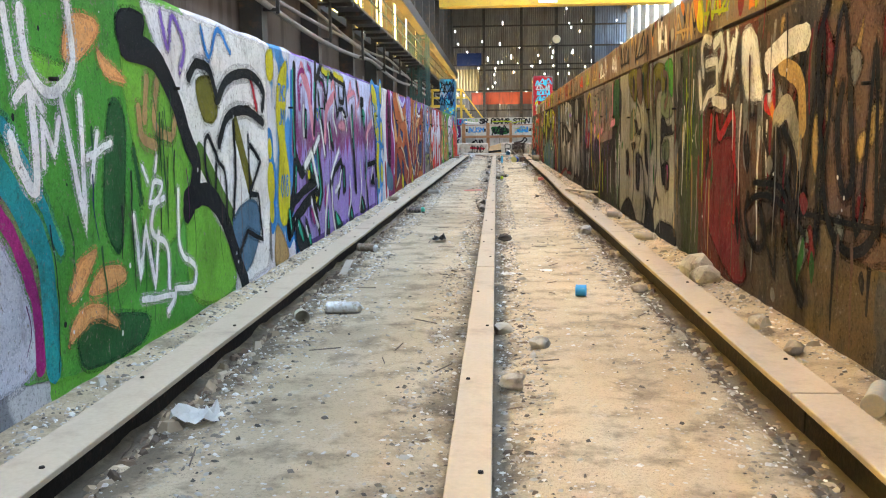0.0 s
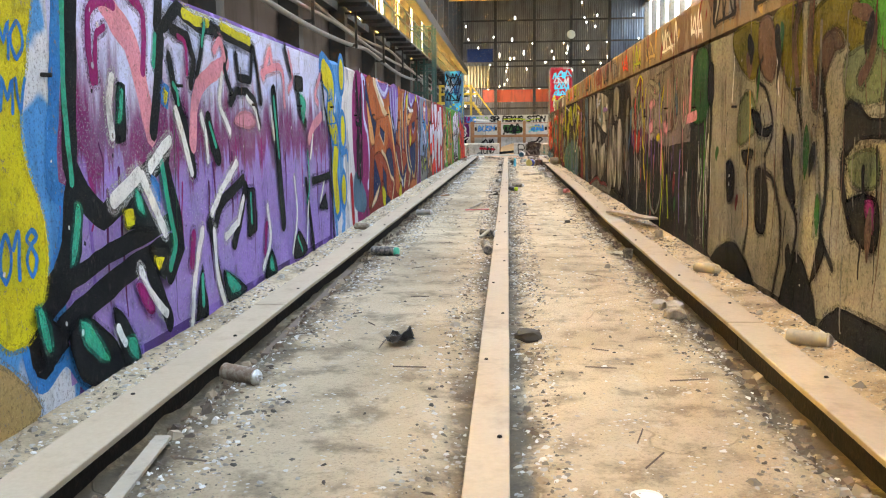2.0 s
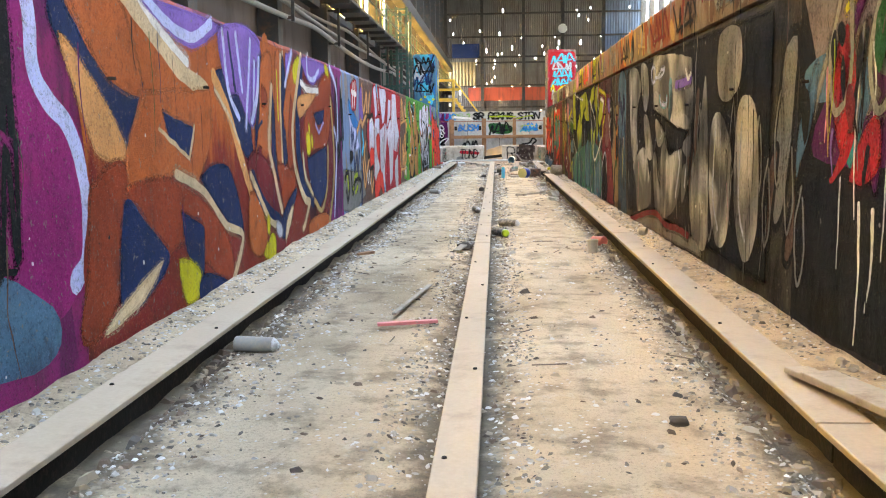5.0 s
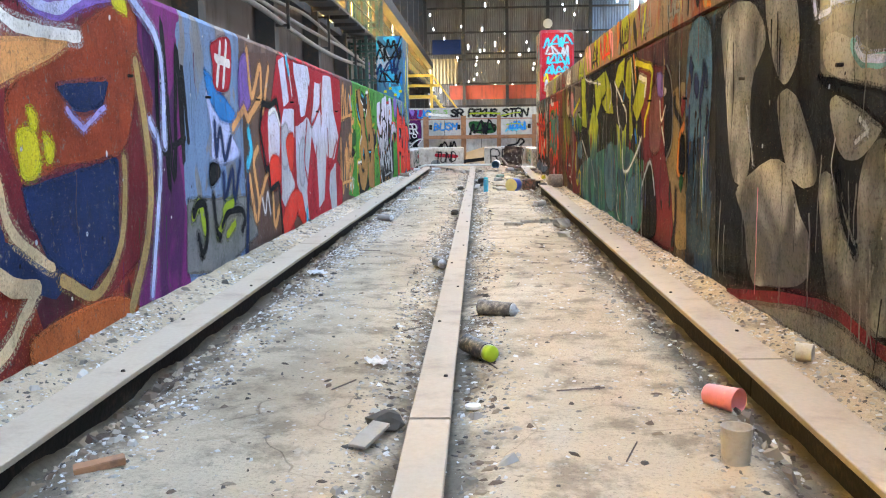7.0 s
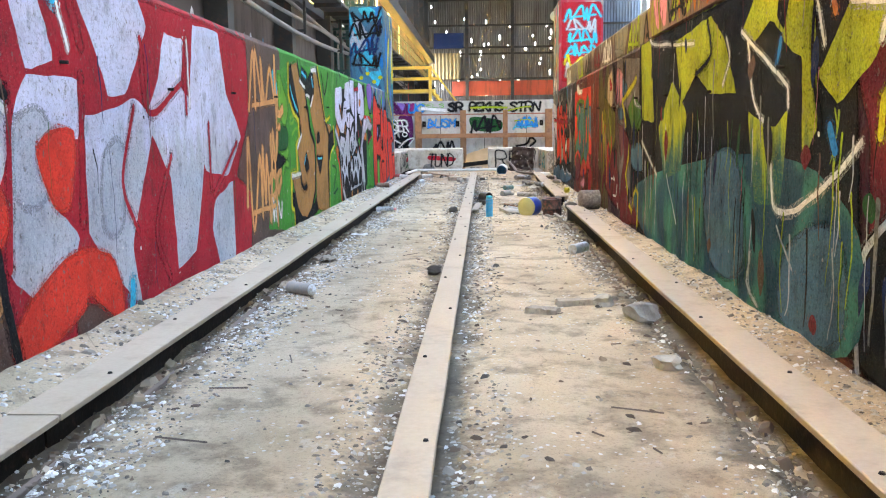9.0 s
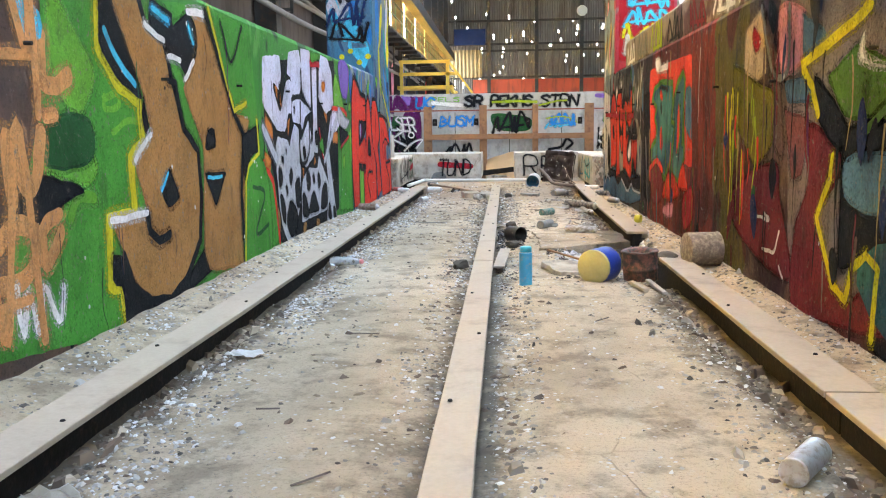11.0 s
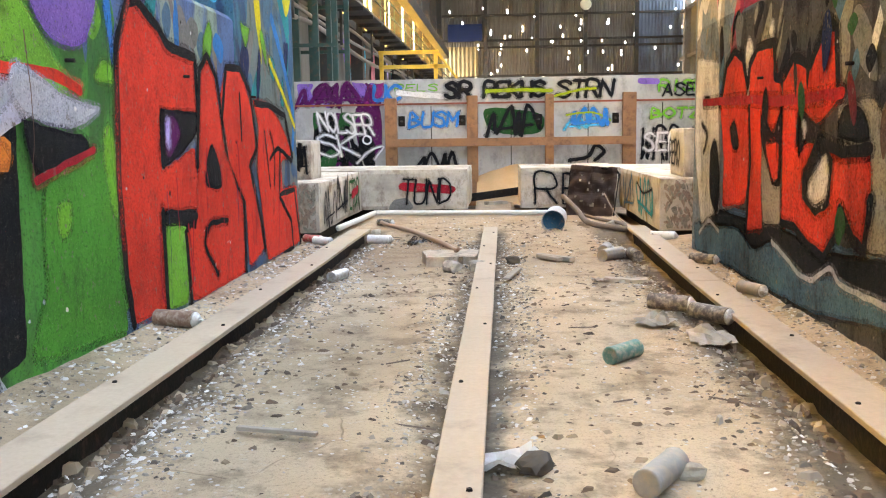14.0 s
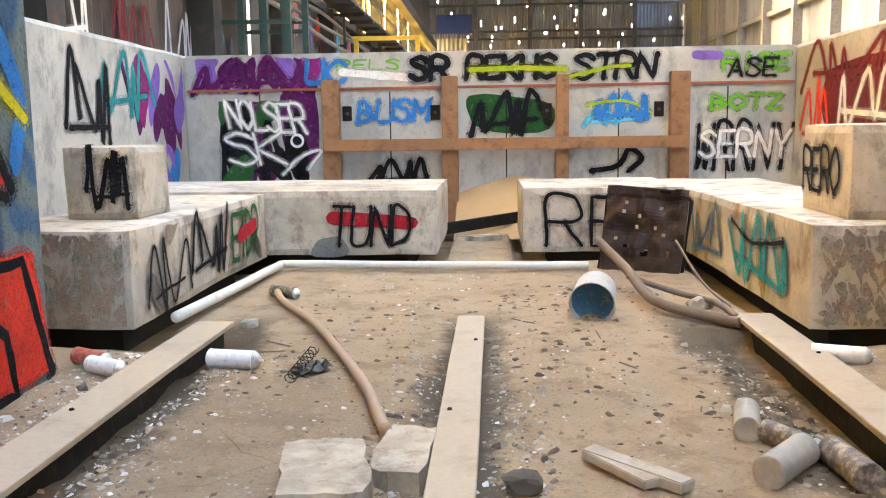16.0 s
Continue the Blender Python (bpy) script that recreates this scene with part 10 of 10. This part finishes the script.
tagged(bottle, "crushed clear plastic bottle on the dirt", "bottle")


def stone(x, y, size, turn, mat, label, name="stone", category="stone", flat=0.7, z=0.0, seed=0):
    bm = bmesh.new()
    bmesh.ops.create_icosphere(bm, subdivisions=2, radius=0.5)
    for v in bm.verts:
        v.co.x, v.co.y = max(-0.36, min(0.36, v.co.x)), max(-0.34, min(0.38, v.co.y))
        v.co += noise.noise_vector(v.co * 2.2 + Vector((x * 3, y * 1.7, seed))) * 0.18
        v.co = Vector((v.co.x * size[0], v.co.y * size[1], v.co.z * size[2]))
    ob = mesh_ob(name, bm, mat)
    ob.matrix_world = pose(x, y, max(ground_z(x, y), z) + size[2] * 0.3, 0, 0, turn)
    return tagged(ob, label, category, "stones and lumps")


def crust_slab(x, y, sx, sy, turn, thick=0.032):
    """A thin jagged plate broken out of the floor's crust."""
    rng = random.Random(int(x * 100 + y * 10))
    bm = bmesh.new()
    ring = []
    for k in range(22):
        t = k / 22 * math.tau
        box = 1 / max(abs(math.cos(t)), abs(math.sin(t)), 0.72)
        r = 0.46 * box * (1 + 0.28 * noise.noise(Vector((math.cos(t) * 1.3 + x * 3, math.sin(t) * 1.3 + y, 2)))) + rng.uniform(-0.018, 0.018)
        ring.append(bm.verts.new((r * sx * math.cos(t), r * sy * math.sin(t), 0)))
    f = bm.faces.new(ring)
    top = bmesh.ops.extrude_face_region(bm, geom=[f])
    for v in top["geom"]:
        if isinstance(v, bmesh.types.BMVert):
            v.co = Vector((v.co.x * 0.97, v.co.y * 0.97, thick + rng.uniform(-0.004, 0.004)))
    bmesh.ops.triangulate(bm, faces=[q for q in bm.faces if len(q.verts) > 4])
    bmesh.ops.recalc_face_normals(bm, faces=bm.faces[:])
    ob = mesh_ob("slab_piece", bm, M_crust)
    ob.matrix_world = pose(x, y, ground_z(x, y) - 0.004, rng.uniform(-2.5, 2.5), rng.uniform(-2.5, 2.5), turn)
    return tagged(ob, "flat broken slab of dusty concrete on the dirt", "slab", "stones and lumps")


M_lump = concrete("lump_concrete", (0.40, 0.36, 0.30), (0.16, 0.13, 0.11), 5)
M_crust = concrete("crust", (0.44, 0.37, 0.29), (0.17, 0.135, 0.105), 6)
M_ash = plain("dark_lump", (0.09, 0.075, 0.06), 0.95, 0, 8, 50, 0.4)
for x, y, s, t, dark in ((1.28, 5.45, 0.20, 10, 0), (1.24, 4.2, 0.11, 40, 0), (1.25, 3.72, 0.10, 70, 0), (0.06, 3.25, 0.10, 0, 0), (0.03, 4.18, 0.09, 30, 0), (0.19, 3.85, 0.10, 60, 0), (0.85, 5.28, 0.10, 5, 0),
                         (0.83, 8.35, 0.11, 15, 0)) + ((0.86, 8.5, 0.12, 70, 0), (0.8, 8.6, 0.09, 50, 0), (0.07, 7.85, 0.11, 20, 1), (0.6, 13.12, 0.06, 0, 1), (0.72, 23.5, 0.12, 80, 0), (0.86, 23.2, 0.16, 30, 0), (0.8, 22.3, 0.10, 10, 0), (0.5, 31.3, 0.07, 0, 0),
                         (-0.3, 34.75, 0.14, 70, 0), (-0.12, 34.8, 0.13, 20, 0), (-1.1, 36.95, 0.08, 0, 0), (0.1, 35.1, 0.10, 0, 1), (1.05, 37.35, 0.12, 30, 0), (0.12, 29.9, 0.10, 20, 1), (0.12, 31.35, 0.1, 60, 1), (0.83, 28.85, 0.14, 20, 1), (1.1, 29.0, 0.16, 80, 1), (-0.22, 28.9, 0.1, 20, 1), (-0.2, 24.6, 0.1, 0, 1), (-0.22, 17.4, 0.1, 40, 1)):
    stone(x, y, (s * 1.25, s, s * 0.65), t, M_ash if dark else M_lump, "dark crumbly lump on the dirt" if dark else "dusty broken lump of concrete", "rubble_lump" if dark else "stone", "lump" if dark else "stone", z=LEDGE if x > 1.2 else 0.0)
stone(1.27, 5.62, (0.24, 0.3, 0.2), 20, M_lump, "tilted broken concrete chunk on the ledge", "concrete_chunk", "chunk", z=LEDGE)
for x, y, sx, sy, t, thick in ((-0.40, 35.08, 0.27, 0.40, 8, 0.07), (-0.21, 35.27, 0.17, 0.36, -6, 0.06), (-0.05, 40.2, 0.3, 0.2, 40, 0.04), (0.43, 28.75, 0.24, 0.5, 12, 0.03), (0.4, 23.35, 0.1, 0.16, 70, 0.03), (0.62, 23.55, 0.28, 0.12, 5, 0.03), (0.95, 29.15, 0.2, 0.24, 50, 0.035), (0.66, 29.05, 0.24, 0.16, 30, 0.03), (0.75, 34.3, 0.26, 0.14, 10, 0.02)):
    crust_slab(x, y, sx, sy, t, thick)


def floor_plate(ring, top, thick, label):
    """A large plate of the floor's crust that has broken loose along its edges."""
    bm = bmesh.new()
    ring = [Vector((*p, 0)) for p in ring]
    jag = []
    for p, q in zip(ring, ring[1:] + ring[:1]):
        for k in range(7):
            c = p.lerp(q, k / 7)
            n = noise.noise_vector(c * 9)
            jag.append(Vector((c.x + n.x * 0.03, c.y + n.y * 0.05, 0)))
    up = [bm.verts.new((c.x, c.y, top + 0.012 * noise.noise(c * 3))) for c in jag]
    low = [bm.verts.new((c.x, c.y, v.co.z - thick)) for c, v in zip(jag, up)]
    for tri in geometry.tessellate_polygon([jag]):
        bm.faces.new([up[k] for k in tri])
    for k in range(len(jag)):
        bm.faces.new((up[k], up[k - 1], low[k - 1], low[k]))
    bmesh.ops.recalc_face_normals(bm, faces=bm.faces[:])
    return tagged(mesh_ob("floor_plate", bm, M_dirt), label, "slab", "stones and lumps")


floor_plate([(0.31, 29.68), (0.33, 30.25), (0.30, 30.75), (0.62, 31.05), (0.99, 30.8), (1.0, 30.1), (0.86, 29.95), (0.6, 29.8)], 0.018, 0.05, "large loose plate of dusty floor crust with broken edge")


def ash_heap(x0, x1, y0, y1):
    bm = bmesh.new()
    nx, ny = 34, 34
    g = []
    for i in range(nx + 1):
        row = []
        for k in range(ny + 1):
            a, b = i / nx, k / ny
            rim = min(a, 1 - a, b, 1 - b) * 5
            x, y = x0 + (x1 - x0) * a, y0 + (y1 - y0) * b
            lump = 0.5 + 0.5 * noise.noise(Vector((x * 9, y * 7, 3))) + 0.35 * noise.noise(Vector((x * 24, y * 20, 5)))
            row.append(bm.verts.new((x, y, ground_z(x, y) - 0.02 + min(1, rim) * (0.02 + 0.085 * max(0, lump)))))
        g.append(row)
    for i in range(nx):
        for k in range(ny):
            bm.faces.new((g[i][k], g[i + 1][k], g[i + 1][k + 1], g[i][k + 1]))
    tagged(mesh_ob("ash_heap", bm, plain("pale_ash", (0.56, 0.53, 0.50), 0.95, 0, 5, 50, 0.4, (0.10, 0.088, 0.078), 0.47, 0.6), smooth=True), "lumpy heap of pale ash and burnt plaster in the hollow", "ash", kind="stuff")


ash_heap(0.42, 1.12, 28.98, 29.78)
bm = turned([(0.036, 0), (0.038, 0.004), (0.037, 0.16), (0.039, 0.165), (0.034, 0.165), (0.031, 0.02)], 18)
roughened(bm, 0.08, 0.004)
ob = mesh_ob("card_tube", bm, M_lump, smooth=True)
ob.matrix_world = pose(0.63, 28.93, 0.045, 92, 0, 96) @ pose(0, 0, -0.08)
tagged(ob, "dusty open tube lying on the ash", "tube")

planks = (((-0.53, 14.5, 0.02), (-0.25, 14.58, 0.02), 0.035, 0.015, 1),
          ((-0.48, 14.75, 0.02), (-0.36, 15.6, 0.02), 0.025, 0.012, 0),
          ((1.12, 13.4, 0.09), (1.34, 12.3, 0.12), 0.13, 0.02, 0),
          ((1.08, 13.5, 0.08), (1.2, 12.9, 0.1), 0.09, 0.02, 0),
          ((-1.05, 5.9, 0.0), (-1.08, 6.4, 0.03), 0.05, 0.012, 0),
          ((-1.02, 17.02, 0.01), (-0.9, 17.08, 0.02), 0.05, 0.02, 2),
          ((-0.28, 17.2, 0.01), (-0.22, 17.32, 0.04), 0.06, 0.01, 0),
          ((0.3, 35.3, 0.02), (0.42, 35.1, 0.02), 0.06, 0.025, 0))
planks += (((0.28, 35.32, 0.02), (0.5, 35.08, 0.02), 0.055, 0.03, 0),
          ((0.05, 34.3, 0.02), (0.13, 34.7, 0.02), 0.04, 0.015, 0),
          ((0.76, 28.2, 0.02), (0.80, 27.95, 0.02), 0.03, 0.018, 0),
          ((0.85, 28.2, 0.03), (0.88, 27.85, 0.02), 0.028, 0.018, 0),
          ((-0.75, 31.6, 0.02), (-0.5, 31.55, 0.02), 0.02, 0.012, 0),
          ((0.02, 28.7, 0.03), (0.06, 29.4, 0.05), 0.07, 0.012, 0),
          ((0.36, 29.5, 0.03), (0.56, 29.08, 0.02), 0.014, 0.012, 2))
for p0, p1, w, h, k in planks:
    stick("wood_offcut", p0, p1, w, h, (M_grey_wood, P["rose"], M_wood)[k], ("weathered grey wood offcut on the dirt", "orange-red stick on the dirt", "brown timber offcut on the dirt")[k], "wood", "wood offcuts")
stick("wood_offcut", (-0.26, 11.6, 0.03), (-0.18, 12.0, 0.06), 0.03, 0.02, M_grey_wood, "pale wood strip leaning beside the middle beam", "wood", "wood offcuts")
M_dusty = plain("dirty_paper", (0.55, 0.52, 0.47), 0.85, 0, 9, 60, 0.4, (0.2, 0.16, 0.12), 0.5)
bm = turned([(0.024, 0), (0.036, 0.01), (0.038, 0.12), (0.035, 0.25), (0.026, 0.26)], 14, 0.85)
roll = mesh_ob("paper_roll", bm, M_dusty, smooth=True)
roll.matrix_world = pose(0.69, 30.46, 0.07, 90, 0, 68) @ pose(0, 0, -0.15)
tagged(roll, "dirty white roll lying on broken slabs", "roll")


def crumple(x, y, size, mat, label, name="paper_scrap", seed=0, lift=0.25):
    """A creased scrap of sheet."""
    bm = bmesh.new()
    n = 7
    g = [[bm.verts.new(((i / (n - 1) - 0.5) * size, (k / (n - 1) - 0.5) * size * 0.8, size * lift * abs(noise.noise(Vector((i * 0.6 + seed, k * 0.6, seed)))))) for k in range(n)] for i in range(n)]
    for i in range(n - 1):
        for k in range(n - 1):
            if (i, k) not in ((0, 0), (n - 2, 0), (0, n - 2)):
                bm.faces.new((g[i][k], g[i + 1][k], g[i + 1][k + 1], g[i][k + 1]))
    bmesh.ops.solidify(bm, geom=bm.faces[:], thickness=0.002)
    ob = mesh_ob(name, bm, mat)
    ob.matrix_world = pose(x, y, ground_z(x, y) + 0.012, 0, 0, seed * 37)
    return tagged(ob, label, "scrap", "scraps of paper and card")


for k, (x, y, s, m, l) in enumerate(((-1.0, 2.8, 0.16, "white", "crumpled dirty white paper on the dirt"), (-0.51, 7.75, 0.15, "char", "tangled dark rag on the dirt"), (-0.33, 18.15, 0.1, "white", "torn white paper on the dirt"), (0.81, 10.7, 0.12, "tan", "crumpled tan paper on the dirt"), (0.05, 31.4, 0.2, "white", "folded white paper by the beam"), (0.1, 30.6, 0.2, "char", "black plastic scrap by the beam"), (0.89, 11.95, 0.1, "tan", "dry leaf-like scrap on the dirt"),
                                     (-0.98, 20.4, 0.14, "white", "white paper by the beam"), (0.08, 5.9, 0.1, "white", "torn white tape by the beam"), (-0.28, 4.05, 0.06, "tan", "small piece of tan cardboard on the dirt"), (0.72, 33.1, 0.2, "tan", "torn cardboard by the beam"), (0.9, 32.8, 0.24, "tan", "torn cardboard by the beam"), (-1.0, 25.2, 0.16, "tan", "scrap of card by the beam"), (-0.95, 26.6, 0.13, "white", "scrap of paper by the beam"), (0.6, 34.3, 0.1, "tan", "scrap of tan card on dirt"), (-0.66, 36.2, 0.16, "char", "dark rag under the hose"))):
    crumple(x, y, s, P[m], l, "rag" if m == "char" else "paper_scrap", k + 1, 0.6 if k in (0, 1) else 0.3)
for k, (x, y) in enumerate(((-0.7, 36.1), (-0.56, 36.35))):
    bm = bmesh.new()
    tube(bm, [(0.02 * math.cos(t * 0.9), 0.008 * t * 0.9 - 0.1, 0.022 + 0.02 * math.sin(t * 0.9)) for t in range(64)], 0.0022, 5)
    ob = mesh_ob("spring_coil", bm, M_rust_shade)
    ob.matrix_world = pose(x, y, ground_z(x, y), 0, 0, 20 * k)
    tagged(ob, "rusty coil spring on the dirt", "spring", "springs")


# rotten timber strips in the trench beside the left-hand beam
rng = random.Random(31)
y = 1.2
while y < 34:
    l = rng.uniform(0.9, 2.4)
    x = rng.uniform(-1.12, -1.0)
    stick("timber_strip", (x, y, -0.035), (x + rng.uniform(-0.05, 0.05), y + l, -0.03), rng.uniform(0.02, 0.05), 0.02, M_bark, "rotten dark timber strip beside the steel beam", "wood", "timber strips by the beam")
    y += l + rng.uniform(0.3, 1.6)


# ---- loose rubble ----
M_litter = island_mat("leaf_litter", [(0, (0.16, 0.11, 0.075)), (0.3, (0.28, 0.21, 0.14)), (0.55, (0.09, 0.065, 0.048)), (0.8, (0.40, 0.32, 0.23))])
M_soot = island_mat("soot", [(0, (0.03, 0.027, 0.025)), (0.5, (0.07, 0.06, 0.05)), (0.8, (0.16, 0.14, 0.12))])


def scatter(name, count, bands, mat, label, seed, size=(0.006, 0.028), flat=0.32):
    """Small broken chips strewn in strips along the pit: each strip is x0, x1, y0, y1 and its share."""
    rng = random.Random(seed)
    total = sum(b[4] for b in bands)
    verts, faces = [], []
    for x0, x1, y0, y1, share in bands:
        for _ in range(int(count * share / total)):
            y = rng.uniform(y0, y1)
            x = rng.uniform(x0, x1)
            if x > 0.6:
                x += rail_x(y) - 0.985
            if noise.noise(Vector((x * 2.0, y * 1.1, seed))) < rng.uniform(-0.45, 0.4):
                continue
            s = size[0] + (size[1] - size[0]) * rng.random() ** 2.6
            z = ground_z(x, y)
            t, f = rng.uniform(0, 6.28), rng.uniform(flat * 0.3, flat * 1.3)
            c, d = math.cos(t) * s, math.sin(t) * s
            k = rng.uniform(0.25, 0.9)
            b = len(verts)
            tilt = rng.uniform(-0.3, 0.3) * s
            verts += [(x + c, y + d, z - s * 0.15 + tilt), (x - d * k, y + c * k, z - s * 0.15), (x - c * 0.9, y - d * 0.9, z - s * 0.15 - tilt), (x + d * k, y - c * k, z - s * 0.15),
                      (x + c * 0.6, y + d * 0.6, z + s * f + tilt), (x - d * k * 0.6, y + c * k * 0.6, z + s * f), (x - c * 0.5, y - d * 0.5, z + s * f * 0.8 - tilt), (x + d * k * 0.5, y - c * k * 0.5, z + s * f)]
            faces += [(b + 4, b + 5, b + 6, b + 7), (b, b + 1, b + 5, b + 4), (b + 1, b + 2, b + 6, b + 5), (b + 2, b + 3, b + 7, b + 6), (b + 3, b, b + 4, b + 7)]
    me = bpy.data.meshes.new(name)
    me.from_pydata(verts, [], faces)
    me.materials.append(mat)
    me.update()
    return tagged(new(name, me), label, "rubble", kind="stuff")


scatter("white_chips", 110000, ((-1.57, -1.34, 1, 36.5, 4), (-1.15, -0.84, 1, 36.5, 5), (1.16, 1.4, 1, 36, 2.4), (0.0, 0.16, 1, 36, 1.8), (-0.32, -0.15, 1, 36, 1.4), (0.68, 0.96, 1, 36, 1.8), (-0.9, 0.75, 1, 38.5, 2.4), (-1.3, -0.8, 20, 32, 3.0)), M_chips, "white and grey paint flakes and concrete crumbs on the dirt", 3, (0.003, 0.019))
scatter("dark_crumbs", 90000, ((-1.57, -1.34, 1, 36.5, 3), (-1.15, -0.8, 1, 36.5, 4), (1.16, 1.4, 1, 36, 3), (0.0, 0.2, 1, 36.5, 4), (-0.36, -0.15, 1, 36.5, 4), (0.66, 0.96, 1, 36.5, 4), (-0.9, 0.7, 1, 38.5, 1.2)), M_grit, "brown and dark rubble crumbs on the dirt", 4, (0.003, 0.018))
scatter("broken_bits", 2200, ((-1.57, -1.36, 1, 36, 2), (-1.12, -0.8, 1, 36, 2), (1.18, 1.4, 1, 36, 3), (0.02, 0.2, 1, 36, 1), (-0.36, -0.17, 1, 36, 1), (0.6, 0.95, 1, 36, 2.5), (0.4, 1.0, 28.2, 31, 2)), M_grit, "broken bits of concrete and slag", 5, (0.014, 0.042), 0.45)
scatter("trench_debris", 9000, ((-1.20, -1.05, 1, 36.5, 1), (0.86, 1.0, 1, 36.5, 1)), M_litter, "brown splinters and clods filling the trench beside the beams", 21, (0.012, 0.05), 0.5)
scatter("soot_crumbs", 6500, ((0.35, 1.2, 28.4, 30.8, 2), (0.0, 0.2, 29.6, 31.2, 1)), M_soot, "black burnt crumbs in the broken hollow", 7, (0.005, 0.026), 0.4)
scatter("ash_flakes", 1700, ((0.4, 1.15, 28.7, 30.6, 1),), M_chips, "pale ash and plaster in the broken hollow", 6, (0.01, 0.05), 0.3)

scatter("leaf_litter", 22000, ((-1.19, -0.98, 1, 36.5, 5), (0.8, 1.0, 1, 36.5, 5), (0.0, 0.13, 1, 36.5, 2), (-0.3, -0.15, 1, 36.5, 2), (-0.95, 0.8, 10, 30, 1.5), (-0.95, 0.9, 30, 38, 4)), M_litter, "dry brown flakes and leaf litter along the beams", 12, (0.008, 0.034), 0.2)

rng = random.Random(9)
verts, faces = [], []
for _ in range(110):
    x, y, t, l = rng.choice((rng.uniform(-1.15, -0.2), rng.uniform(0.05, 0.95))), rng.uniform(1.5, 37.5), rng.uniform(0, 3.14), rng.uniform(0.02, 0.09)
    c, s, w = math.cos(t) * l, math.sin(t) * l, 0.0025
    z = ground_z(x, y) + 0.004
    b = len(verts)
    verts += [(x - c - w * s / l, y - s + w * c / l, z), (x - c + w * s / l, y - s - w * c / l, z), (x - c, y - s, z + 0.005), (x + c - w * s / l, y + s + w * c / l, z), (x + c + w * s / l, y + s - w * c / l, z), (x + c, y + s, z + 0.005)]
    faces += [(b, b + 2, b + 5, b + 3), (b + 2, b + 1, b + 4, b + 5)]
me = bpy.data.meshes.new("twigs")
me.from_pydata(verts, [], faces)
me.materials.append(M_bark)
tagged(new("twigs", me), "thin dry twigs strewn over the dirt", "twigs", kind="stuff")
